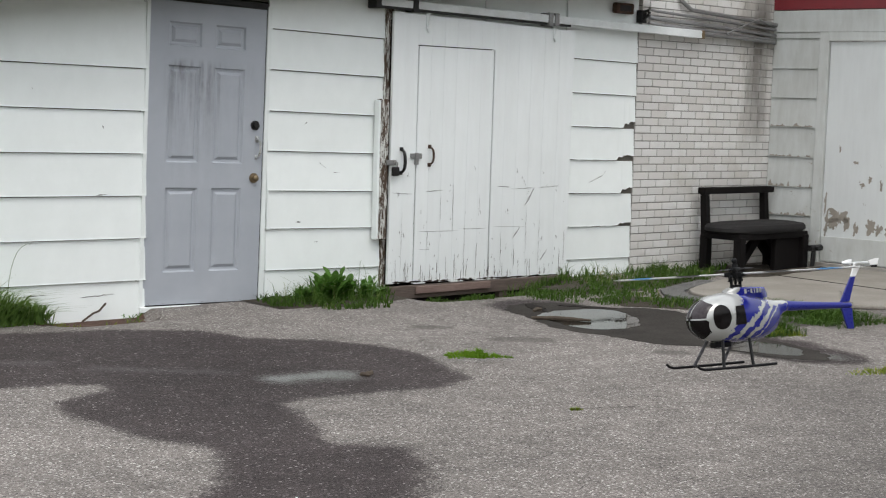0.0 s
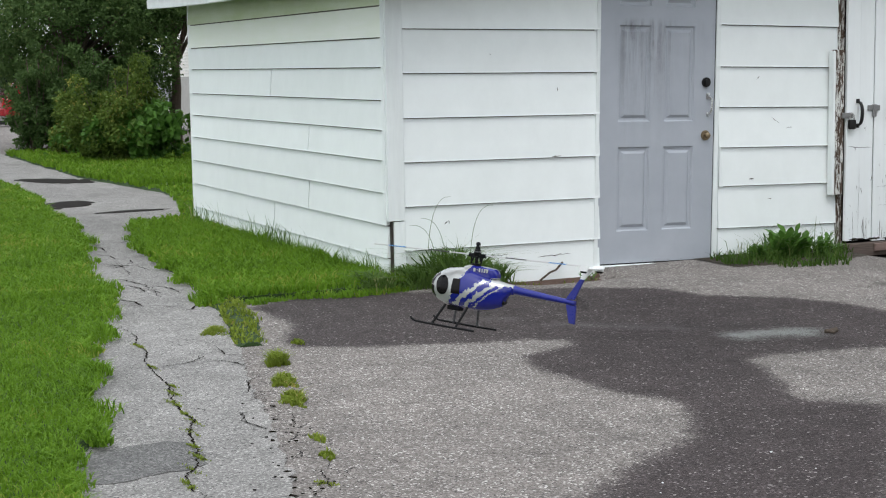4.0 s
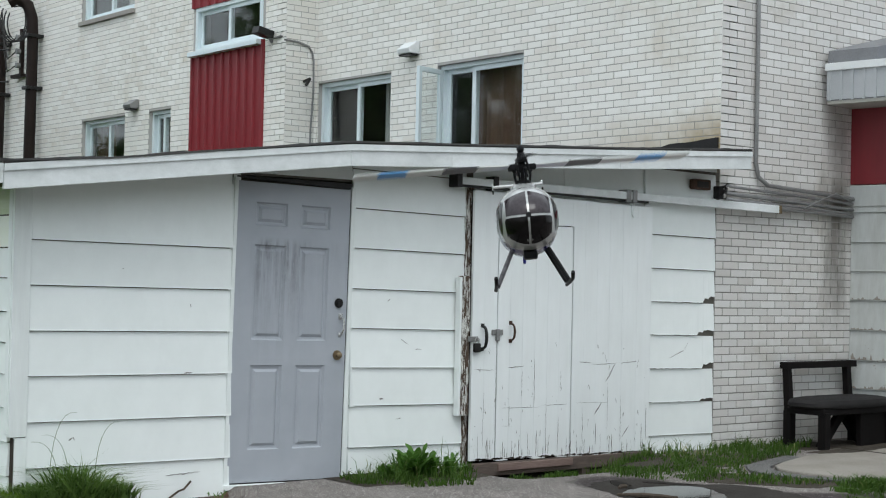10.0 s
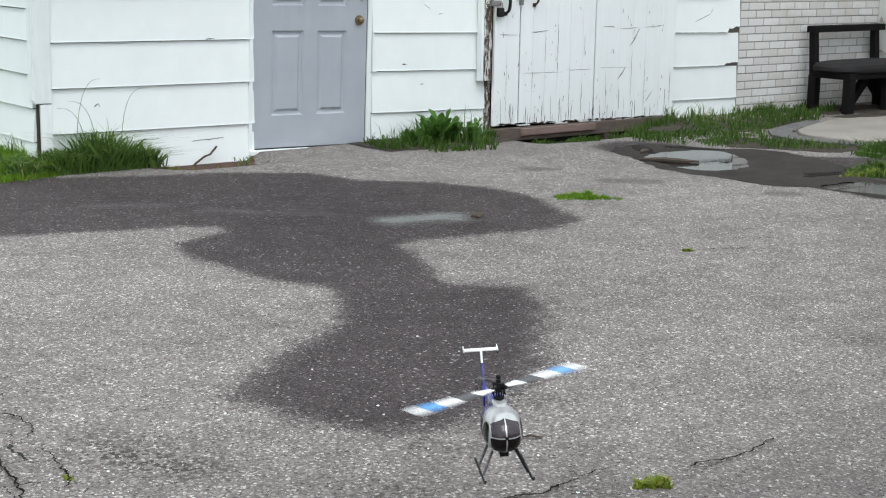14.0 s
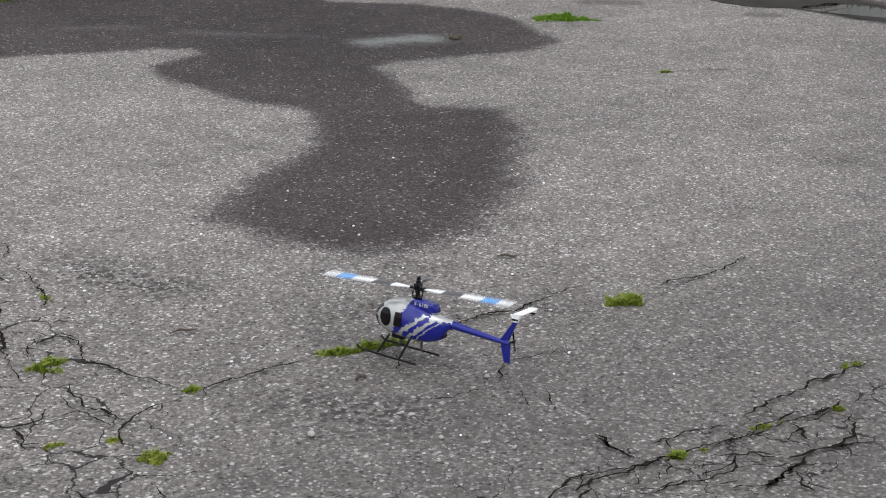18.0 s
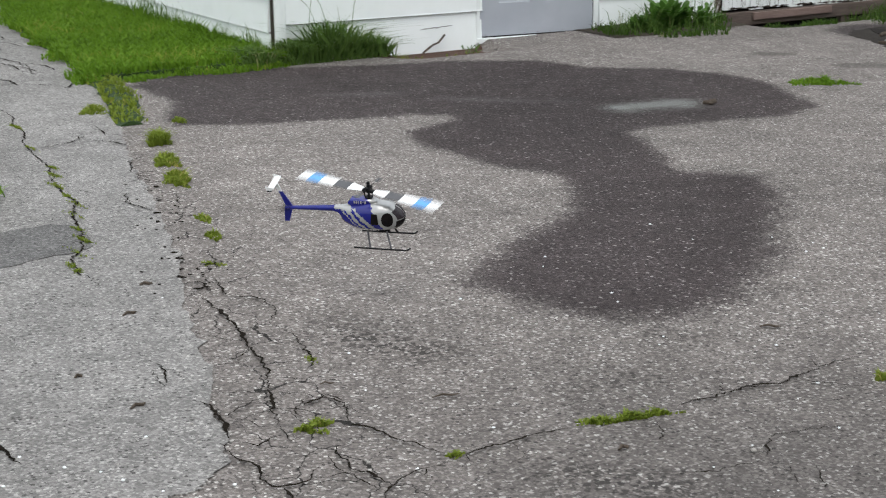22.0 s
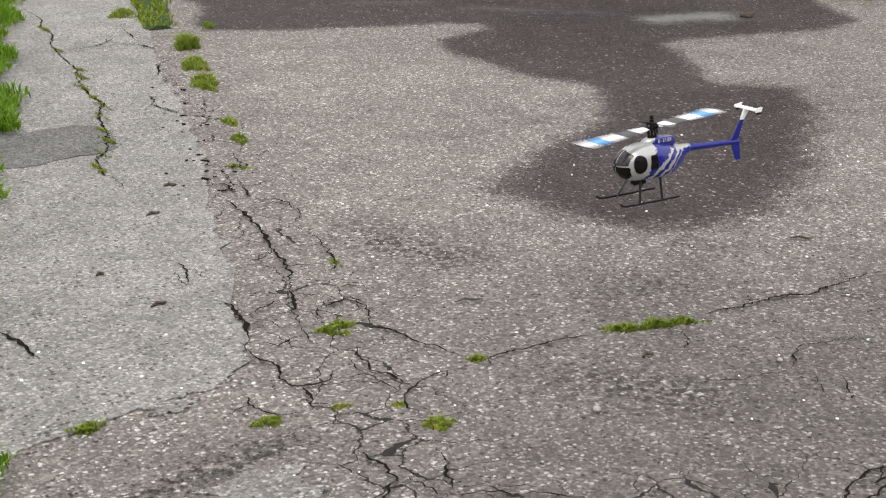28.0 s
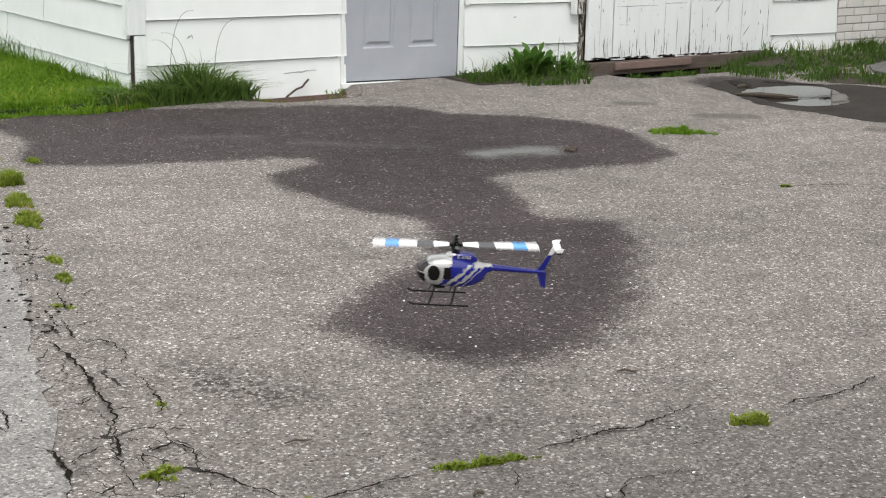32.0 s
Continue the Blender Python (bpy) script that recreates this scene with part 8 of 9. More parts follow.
head = Shape().slab(-46 * U, 46 * U, -13 * U, 13 * U, 170 * U, 190 * U, 4 * U).slab(-16 * U, 16 * U, -30 * U, 30 * U, 196 * U, 212 * U, 4 * U).tube([(0, 0, 165 * U), (0, 0, 228 * U)], 13 * U, 12).ball((0, 0, 240 * U), 13 * U, 10, 8)
for a in (1, -1):
    head.tube([(a * 22 * U, 24 * U, 150 * U), (a * 12 * U, 20 * U, 205 * U)], 4 * U, 6).tube([(a * 22 * U, -24 * U, 150 * U), (a * 12 * U, -20 * U, 205 * U)], 4 * U, 6)
rotor = part("rotor", head, M_HBLACK, heli, "black rotor head", smooth=True)
for sgn in (1, -1):
    b = Shape()
    cuts = [(46, 150, 0), (150, 262, 2), (262, 382, 0), (382, 475, 1), (475, 555, 0)]
    for r0, r1, slot in cuts:
        w0, w1 = (22 if r0 < 60 else 44), (44 if r1 < 500 else 41)
        v = [(sgn * r0 * U, -w0 * U, 178 * U), (sgn * r1 * U, -w1 * U, 178 * U), (sgn * r1 * U, w1 * U, 184 * U), (sgn * r0 * U, w0 * U, 184 * U)]
        v += [(x, y, z + 4 * U) for x, y, z in v]
        b.add(v, [(0, 3, 2, 1), (4, 5, 6, 7), (0, 1, 5, 4), (1, 2, 6, 5), (2, 3, 7, 6), (3, 0, 4, 7)], slot)
    part("blade", b, [M_HWHITE, M_HSKY, M_HGREY], rotor, "white rotor blade with a light blue band")
part("flybar", Shape().tube([(0, -150 * U, 204 * U), (0, 150 * U, 204 * U)], 2.6 * U, 6), M_HBLACK, rotor)
for sgn in (1, -1):
    part("paddle", Shape().slab(-14 * U, 14 * U, (sgn * 128 - 28) * U, (sgn * 128 + 28) * U, 202 * U, 206 * U, 1 * U), M_HGREY, rotor)
# ---------- weeds along the walls ----------
def clump(x0, x1, y0, y1, count, h, mat, label, seed, w=0.006, lean=0.8, z=0.0):
    rng = np.random.default_rng(seed)
    pts = np.stack([rng.uniform(x0, x1, count), rng.uniform(y0, y1, count), np.full(count, z)], 1)
    pts[:, 2] += [dip(x, y) for x, y in pts[:, :2]]
    f = (pts[:, 0] - x0) / (x1 - x0)
    hh = h * (0.45 + 0.55 * np.sin(np.pi * np.clip(f, 0.04, 0.96)) ** 0.6) * (0.75 + 0.5 * np.sin(17 * f + seed) * np.sin(7 * f))
    return tagged(blades("wall_grass", pts, np.abs(hh) + 0.02, w, mat, lean, seed), label, "grass", "grass along the walls", "stuff")


clump(3.45, 4.50, 8.52, 8.84, 1500, 0.27, M_TALL, "long dark green grass clump at the shed corner", 201, 0.0055, 1.5)
clump(3.72, 4.52, 8.66, 8.85, 70, 0.30, M_TALL, "tall seeding grass stalks at the shed corner", 202, 0.0025, 0.6)
clump(3.66, 3.80, 8.9, 11.5, 700, 0.16, M_LAWN, "longer grass along the shed side", 203, 0.005, 0.7)
clump(3.68, 3.80, 8.95, 13.3, 420, 0.26, M_TALL, "thin tall grass wisps along the shed side", 215, 0.003, 0.5)
clump(3.68, 3.80, 11.5, 13.5, 300, 0.12, M_LAWN, "longer grass along the shed side", 204, 0.006, 0.7)
def grass_bed(pts, count, h, mat, label, seed, w=0.0045, lean=0.8, patchy=0.2):
    """Uneven grass inside an outline, thin at its edge and in bare spots."""
    rng = np.random.default_rng(seed)
    p = np.array(pts)
    q = np.stack([rng.uniform(p[:, 0].min(), p[:, 0].max(), count), rng.uniform(p[:, 1].min(), p[:, 1].max(), count)], 1)
    inside = np.zeros(count, bool)
    edge = np.full(count, 9.0)
    for (ax, ay), (bx, by) in zip(p, np.roll(p, -1, axis=0)):
        f = np.clip(((q[:, 0] - ax) * (bx - ax) + (q[:, 1] - ay) * (by - ay)) / ((bx - ax) ** 2 + (by - ay) ** 2), 0, 1)
        edge = np.minimum(edge, np.hypot(q[:, 0] - ax - f * (bx - ax), q[:, 1] - ay - f * (by - ay)))
        if ay != by:
            inside ^= ((q[:, 1] > ay) != (q[:, 1] > by)) & (q[:, 0] < ax + (q[:, 1] - ay) * (bx - ax) / (by - ay))
    lump = np.array([noise.noise((x * 5, y * 5, seed)) + 0.6 * noise.noise((x * 15, y * 15, seed)) for x, y in q])
    keep = inside & (lump + 4 * np.minimum(edge, 0.1) > patchy - 0.1)
    q, lump = q[keep], lump[keep]
    pts3 = np.array([(x, y, dip(x, y)) for x, y in q])
    return tagged(blades("wall_grass", pts3, h * np.clip(0.55 + 0.8 * lump, 0.25, 1.4), w, mat, lean, seed), label, "grass", "grass along the walls", "stuff")


grass_bed([(2.45, 8.80), (2.42, 8.52), (2.75, 8.44), (3.05, 8.52), (3.35, 8.42), (3.62, 8.46), (3.80, 8.50), (3.80, 8.82)], 3200, 0.065, M_LAWN, "ragged end of the grass strip beside the shed", 219, 0.0042, 1.1, 0.0)
grass_bed([(4.15, 8.62), (4.3, 8.42), (4.7, 8.40), (5.1, 8.42), (5.2, 8.6)], 260, 0.04, M_WEED, "sparse weeds in the litter by the shed foot", 220, 0.003, 1.0, 0.5)
grass_bed([(6.08, 8.84), (6.06, 8.40), (6.2, 8.18), (6.42, 8.16), (6.6, 8.12), (6.78, 8.04), (6.98, 8.22), (7.10, 8.45), (7.36, 8.6), (7.38, 8.84)], 2600, 0.09, M_FOOT, "grass along the shed foot between the doors", 205, patchy=0.32)
grass_bed([(6.3, 8.84), (6.3, 8.42), (7.05, 8.4), (7.36, 8.84)], 420, 0.24, M_TALL, "thin tall grass between the doors", 216, 0.0026, 0.7)
grass_bed([(7.30, 8.30), (7.45, 8.08), (7.80, 8.06), (8.0, 8.22), (7.85, 8.42), (7.5, 8.42)], 900, 0.055, M_FOOT, "low weeds in the hollow before the sliding door", 217, 0.004, 0.9)
grass_bed([(8.26, 8.78), (8.05, 8.15), (8.02, 7.9), (8.14, 7.72), (8.16, 7.48), (8.32, 7.36), (8.50, 7.20), (8.62, 7.0), (8.86, 6.90), (9.0, 6.72), (9.04, 6.52), (9.02, 6.28), (9.35, 6.28), (9.40, 6.66), (9.22, 7.0), (9.04, 7.26), (8.97, 7.50), (9.12, 7.66), (9.50, 7.86), (10.0, 8.03), (10.3, 7.98), (10.6, 8.18), (10.66, 8.36), (10.3, 8.52), (10.2, 8.80)], 12000, 0.075, M_FOOT, "patchy grass between the puddle, the sliding door and the pad", 206)
grass_bed([(8.5, 8.82), (8.5, 8.66), (10.2, 8.6), (10.3, 8.82)], 700, 0.16, M_TALL, "taller grass along the wall foot", 218, 0.0032, 0.6)
grass_bed([(10.2, 8.84), (10.1, 8.36), (10.7, 8.3), (11.1, 8.5), (11.1, 8.84)], 1300, 0.11, M_FOOT, "grass along the foot of the brick wall", 207)
clump(8.80, 9.40, 5.75, 6.6, 1300, 0.11, M_FOOT, "grass strip before the concrete pad", 209, 0.005, 0.9)
clump(9.3, 10.3, 5.1, 5.85, 1300, 0.10, M_FOOT, "grass strip before the concrete pad", 210, 0.005, 0.9)
clump(12.35, 12.62, 7.0, 7.3, 300, 0.10, M_WEED, "dry weeds at the garage corner", 211, 0.005, 0.9)
clump(8.02, 8.42, 5.74, 6.06, 420, 0.08, M_FOOT, "grass tuft beside the black puddle", 213, 0.005, 0.9)
s = Shape()
for k in range(70):
    x = 4.28 + 0.0148 * k
    w = 0.33 + 0.14 * noise.noise((x * 5, 2.0, 0.0)) + 0.10 * noise.noise((x * 26, 5.0, 0.0)) + 0.10 * max(0.0, 1 - abs(x - 5.05) / 0.4)
    w = max(0.02, w * min(1.0, (x - 4.20) / 0.15, (5.32 - x) / 0.16))
    s.v += [(x, 8.862, dip(x, 8.862) + 0.006), (x, 8.862 - w * 0.5, dip(x, 8.862 - w * 0.5) + 0.008), (x, 8.862 - w, dip(x, 8.862 - w) + 0.001)]
s.f = [(3 * k + q, 3 * k + q + 1, 3 * k + q + 4, 3 * k + q + 3) for k in range(69) for q in range(2)]
s.s = [0] * len(s.f)
tagged(part("dirt_strip", s, M_RUST_SOIL, label="brown dirt and needles along the shed foot"), category="soil", kind="structure")
s = Shape()
for k in range(110):
    x = 6.1 + 0.03 * k
    f = noise.noise((x * 4, 9.0, 0.0)) + 0.6 * noise.noise((x * 17, 3.0, 0.0))
    y = 8.42 + 0.10 * f - 0.14 * math.exp(-((x - 6.6) / 0.4) ** 2) - 0.16 * math.exp(-((x - 8.0) / 0.5) ** 2)
    s.v += [(x, y + (8.865 - y) * q / 8, dip(x, y + (8.865 - y) * q / 8) + (0.006 if q else 0.0015)) for q in range(9)]
s.f = [(9 * k + q, 9 * k + q + 1, 9 * k + q + 10, 9 * k + q + 9) for k in range(109) for q in range(8)]
s.s = [0] * len(s.f)
tagged(part("dirt_strip", s, M_SOIL, label="dark soil along the shed foot"), category="soil", kind="structure")


def leaf_cloud(name, centres, radii, count, size, mat, seed, parent=None, label="", flat=0.5):
    """Leaves as small folded diamonds, thickest near the skin of several clumps."""
    rng = np.random.default_rng(seed)
    centres, radii = np.asarray(centres, float), np.asarray(radii, float)
    w = radii ** 2 / (radii ** 2).sum()
    pick = rng.choice(len(centres), count, p=w)
    d = rng.normal(size=(count, 3))
    d /= np.linalg.norm(d, axis=1)[:, None]
    r = rng.uniform(0.45, 1.08, count) ** 0.6
    c = centres[pick] + d * (radii[pick] * r)[:, None] * [1, 1, 0.85]
    a = rng.normal(size=(count, 3)) + d * 0.6 - [0, 0, 0.35]
    a /= np.linalg.norm(a, axis=1)[:, None]
    b = np.cross(a, rng.normal(size=(count, 3)))
    b /= np.linalg.norm(b, axis=1)[:, None]
    nn = np.cross(a, b)
    s = (size * rng.uniform(0.6, 1.35, count))[:, None]
    v = np.stack([c, c + a * s * 0.5 + b * s * flat * 0.55 + nn * s * 0.1, c + a * s, c + a * s * 0.5 - b * s * flat * 0.55 + nn * s * 0.1], 1).reshape(-1, 3)
    o = (np.arange(count) * 4)[:, None]
    f = np.stack([o + [0, 1, 2], o + [0, 2, 3]], 1).reshape(-1, 3)
    ob = new(name, soup(name, v, f, mat))
    if parent is not None:
        ob.parent = parent
    return tagged(ob, label)


def tree(x, y, h, spread, seed, count, size, mat, label, low=0.25, berries=0, clumps=26, name="tree", trunk=0.12):
    rng = random.Random(seed)
    t = thing(name, label, "tree" if name == "tree" else "bush", pose(x, y, 0))
    pts = [(0, 0, 0)]
    for i in range(1, 7):
        pts.append((pts[-1][0] + rng.uniform(-0.05, 0.05) * h / 4, pts[-1][1] + rng.uniform(-0.05, 0.05) * h / 4, h * 0.85 * i / 6))
    part("trunk", Shape().tube(pts, [trunk * (1 - 0.13 * i) for i in range(7)], 9), M_BARK, t, smooth=True)
    cs, rs = [], []
    for i in range(clumps):
        f = low + (1 - low) * (i + rng.random()) / clumps
        a = rng.uniform(0, 2 * math.pi)
        reach = spread * (math.sin(math.pi * min(0.98, 0.16 + 0.84 * (f - low) / (1 - low))) ** 0.7) * rng.uniform(0.45, 1.0)
        tip = Vector((reach * math.cos(a), reach * math.sin(a), f * h))
        base = Vector(pts[min(5, int(f * 5.2))]) * 0.92
        if i % 2 == 0:
            midp = base.lerp(tip, 0.5) + Vector((0, 0, 0.08 * h * rng.random()))
            part("limb", Shape().tube([base, midp, tip], [trunk * 0.4, trunk * 0.25, trunk * 0.08], 6), M_BARK, t, smooth=True)
        cs.append(tip)
        rs.append(spread * rng.uniform(0.12, 0.33))
    leaf_cloud("crown", cs, rs, count, size, mat, seed, t, "uneven leafy crown with gaps")
    if berries:
        for i in range(berries):
            s = Shape()
            c, r = rng.choice(list(zip(cs, rs)))
            d = Vector((rng.gauss(0, 1), rng.gauss(0, 1), rng.gauss(0, 0.8))).normalized()
            p = c + d * r * 1.02
            for k in range(5):
                s.ball(p + Vector((rng.uniform(-0.022, 0.022), rng.uniform(-0.022, 0.022), rng.uniform(-0.02, 0.02))), 0.022, 6, 4)
            part("berry", s, M_BERRY, t, "bunch of dull red berries")
    return t


def broad_plant(x, y, seed, scale, label):
    rng = random.Random(seed)
    t = thing("weed_plant", label, "plant", pose(x, y, dip(x, y)), "weeds by the doors")
    for i in range(26):
        a, tilt, ln = rng.uniform(0, 360), rng.uniform(42, 84), scale * rng.uniform(0.55, 1.1)
        s = Shape()
        v, n = [], 7
        for k in range(n + 1):
            f = k / n
            w = ln * 0.085 * (math.sin(math.pi * min(0.97, f * 0.9 + 0.06)) ** 0.8) * (1 + 0.42 * math.sin(k * 2.6))
            zz = ln * (f * math.sin(radians(tilt)) - 0.35 * f * f)
            xx = ln * f * math.cos(radians(tilt)) * 1.1
            v += [(xx, -w, zz + w * 0.25), (xx, 0, zz), (xx, w, zz + w * 0.25)]
        f4 = []
        for k in range(n):
            for j in range(2):
                q = 3 * k + j
                f4.append((q, q + 1, q + 4, q + 3))
        s.add(v, f4)
        part("leaf", s, M_BROAD, t, at=pose(rng.uniform(-0.05, 0.05), rng.uniform(-0.03, 0.03), rng.uniform(0, 0.05), 0, 0, a), smooth=True)
    return t


for k, (x, sc) in enumerate(((6.52, 0.17), (6.58, 0.24), (6.66, 0.29), (6.74, 0.31), (6.83, 0.27), (6.95, 0.20), (6.45, 0.14), (6.72, 0.22))):
    broad_plant(x, 8.60 - 0.04 * (k % 3), 300 + k, sc, "broad-leaved green weed growing at the shed foot")
broad_plant(5.10, 8.62, 320, 0.06, "small broad-leaved weed at the shed foot")
for k, (x, z1) in enumerate(((3.98, 0.55), (4.12, 0.42), (4.28, 0.48), (4.05, 0.38))):
    st = thing("grass_stalk", "thin dry grass stalk before the shed", "grass", pose(x, 8.72, 0), "grass stalks")
    lean = 0.12 * (-1) ** k
    part("stem", Shape().tube([(lean * 1.5 * (q / 9) ** 2.2, 0.02 * q / 9, z1 * math.sin(1.66 * q / 9)) for q in range(10)], [0.0024 - 0.00018 * q for q in range(10)], 5), M_TALL, st, smooth=True)
st = thing("fallen_branch", "bent dead twig leaning at the shed foot", "twig", pose(4.93, 8.82, -0.05))
part("stem", Shape().tube([(-0.08, 0, 0.0), (0.0, 0, 0.05), (0.04, 0, 0.06), (0.09, 0, 0.11)], 0.007, 6), M_BARK, st, smooth=True)

# ---------- trees and bushes behind ----------
def shrub(x, y, w, h, seed, count, size, mat, label, broad=0):
    """A ragged bush of many stems: small leaves in uneven sprays, larger bright ones low down."""
    rng = random.Random(seed)
    t = thing("bush", label, "bush", pose(x, y, 0))
    cs, rs = [], []
    for i in range(34):
        a, f = rng.uniform(0, 2 * math.pi), rng.random() ** 0.6
        r = w * f * 0.85
        top = h * (1 - 0.55 * f ** 2) * rng.uniform(0.55, 1.02)
        tip = Vector((r * math.cos(a), r * math.sin(a), top))
        part("stem", Shape().tube([(0.15 * r * math.cos(a), 0.15 * r * math.sin(a), 0), (0.7 * r * math.cos(a), 0.7 * r * math.sin(a), 0.55 * top), tip], [0.02, 0.013, 0.005], 5), M_BARK, t, smooth=True)
        for q in (1.0, 0.78, 0.55, 0.34):
            cs.append(Vector((r * (0.5 + 0.5 * q) * math.cos(a) + rng.gauss(0, 0.08), r * (0.5 + 0.5 * q) * math.sin(a) + rng.gauss(0, 0.08), max(0.12, top * q))))
            rs.append(w * rng.uniform(0.07, 0.22))
    leaf_cloud("foliage", cs, rs, count, size, mat, seed, t, "small dull leaves with yellowing tops")
    if broad:
        lo = [Vector((rng.uniform(-0.9, 0.9) * w, rng.uniform(-1.0, -0.55) * w, rng.uniform(0.08, 0.5 * h))) for _ in range(22)]
        leaf_cloud("broad_leaves", lo, [rng.uniform(0.08, 0.2) for _ in lo], broad, size * 1.9, M_BROAD, seed + 1, t, "larger bright leaves low in the bush", 0.85)
    return t


shrub(5.30, 22.4, 0.86, 1.66, 41, 26000, 0.055, M_BUSH, "dense garden bush with yellowing top and bright lower leaves", 1500)
shrub(5.05, 24.2, 0.42, 1.0, 42, 9000, 0.055, M_BUSH, "low dark green bush beside the path", 160)
shrub(5.30, 26.2, 0.75, 2.3, 46, 22000, 0.06, M_TREE, "tall dark green shrub under the tree")
tree(5.85, 27.5, 3.75, 1.75, 43, 90000, 0.062, M_TREE, "dark green leafy tree behind the bush", 0.22, clumps=120)
shrub(4.72, 25.6, 0.46, 1.8, 48, 13000, 0.055, M_TREE, "dark green shrub overhanging the path")
shrub(5.55, 25.2, 0.6, 2.05, 47, 19000, 0.06, M_TREE, "dense dark green shrub under the tree")
tree(7.6, 27.5, 3.7, 1.25, 44, 36000, 0.075, M_TREE, "dark green leafy tree near the house", 0.62, clumps=56)
tree(6.78, 20.4, 4.75, 1.35, 45, 50000, 0.066, M_TREE, "rowan tree with small red berries", 0.5, berries=130, clumps=90)
# ---------- the parking lot far behind ----------
M_TYRE = surface("tyre", (0.012, 0.012, 0.012), (0.025, 0.025, 0.025), 0.8)
M_CARGLASS = surface("car_glass", (0.008, 0.010, 0.011), (0.02, 0.022, 0.024), 0.12, spec=0.25)
M_TAIL = surface("tail_lens", (0.25, 0.01, 0.01), (0.35, 0.02, 0.02), 0.25)


def fall(y):
    """Height of the ground, which falls towards the parking lot."""
    return -0.015 * min(max(y - 30.0, 0.0), 50.0)


def car(x, y, turn, paint, label, tall=False):
    """A parked car: body with cabin, windows, wheels, lights."""
    L, H, C = (4.5, 1.72, 1.02) if tall else (4.3, 1.42, 0.86)
    t = thing("car", label, "car", pose(x, y, fall(y), 0, 0, turn), "parked cars")
    lo = [(-L / 2, 0.32), (-L / 2 + 0.04, C - 0.1), (-L / 2 + 0.12, C), (L / 2 - 0.9, C), (L / 2 - 0.1, C - 0.18), (L / 2, 0.5), (L / 2 - 0.05, 0.3)]
    part("body", Shape().prism(lo, -0.86, 0.86, "y"), paint, t, bevel=0.07)
    hi = [(-L / 2 + 0.10, C), (-L / 2 + (0.22 if tall else 0.6), H - 0.04), (-L / 2 + 0.5 + (0 if tall else 0.5), H), (0.45, H), (1.15, C)]
    part("cabin", Shape().prism(hi, -0.74, 0.74, "y"), paint, t, bevel=0.06)
    for s in (1, -1):
        w = [(-L / 2 + 0.32 + (0 if tall else 0.45), C + 0.04), (-L / 2 + 0.42 + (0 if tall else 0.55), H - 0.12), (0.38, H - 0.12), (0.92, C + 0.04)]
        part("side_window", Shape().prism(w, s * 0.745 - 0.006, s * 0.745 + 0.006, "y"), M_CARGLASS, t)
        part("tail_light", Shape().slab(-L / 2 - 0.012, -L / 2 + 0.1, s * 0.72 - 0.1, s * 0.72 + 0.1, C - 0.28, C - 0.02, 0.02), M_TAIL, t)
        for wx in (-1.3, 1.35):
            wh = part("wheel", Shape().tube([(wx, s * 0.88, 0.33), (wx, s * 0.66, 0.33)], 0.33, 20), M_TYRE, t, smooth=True)
            part("rim", Shape().tube([(wx, s * 0.887, 0.33), (wx, s * 0.87, 0.33)], 0.20, 14), M_CHROME, wh, smooth=True)
    part("rear_window", Shape().box(-L / 2 + 0.13, -L / 2 + 0.16, -0.6, 0.6, C + 0.06, H - 0.12), M_CARGLASS, t)
    part("bumper", Shape().slab(-L / 2 - 0.08, -L / 2 + 0.05, -0.84, 0.84, 0.33, 0.55, 0.04), paint, t)
    return t


P_GREEN = surface("dark_green_paint", (0.006, 0.018, 0.019), (0.010, 0.026, 0.027), 0.3, spec=0.25)
P_BLUE = surface("navy_paint", (0.012, 0.018, 0.05), (0.018, 0.025, 0.065), 0.25)
P_WHITE = surface("white_car_paint", (0.75, 0.75, 0.75), (0.82, 0.82, 0.82), 0.25)
P_RED = surface("red_car_paint", (0.25, 0.015, 0.02), (0.33, 0.02, 0.025), 0.25)
car(9.2, 51.2, 15, P_GREEN, "dark green parked sport utility car", True)
car(10.7, 66.9, 15, P_BLUE, "navy blue parked saloon car")
car(10.9, 78.9, 15, P_WHITE, "white parked saloon car")
car(9.72, 46.9, 0, P_RED, "red parked saloon car behind the tree")
part_post = thing("bollard", "short black post beside the path", "post", pose(4.85, 40.0, fall(40.0)))
part("post", Shape().slab(-0.085, 0.085, -0.085, 0.085, 0, 1.08, 0.02), M_BLACK, part_post)
part("cap", Shape().slab(-0.1, 0.1, -0.1, 0.1, 1.08, 1.13, 0.02), M_BLACK, part_post)
ch = thing("chimney_post", "tall weathered post beyond the parking lot", "post", pose(12.0, 89, -0.75))
part("shaft", Shape().slab(-0.14, 0.14, -0.14, 0.14, 0, 4.1, 0.03), M_SILLWOOD, ch, smooth=True)
part("head", Shape().slab(-0.19, 0.19, -0.19, 0.19, 4.0, 4.4, 0.03), M_SOFFIT, ch)
b = thing("low_building", "low building with red doors and a tan roof band", "building", pose(0.5, 110, -0.75))
part("wall", Shape().slab(-32, 12.4, 0, 12, 0, 1.7, 0.05), surface("dark_red_block", (0.16, 0.02, 0.02), (0.21, 0.03, 0.03), 0.85), b)
part("door", Shape().slab(8.6, 11.4, -0.1, 0.02, 0, 1.3, 0.02), P_RED, b, "red garage door")
part("roof_band", Shape().slab(-32.2, 12.8, -0.3, 12.2, 1.65, 2.45, 0.05), surface("tan_band", (0.40, 0.34, 0.25), (0.46, 0.40, 0.30), 0.8), b)
b = thing("grey_building", "plain grey building across the parking lot", "building", pose(14.9, 94, -0.75))
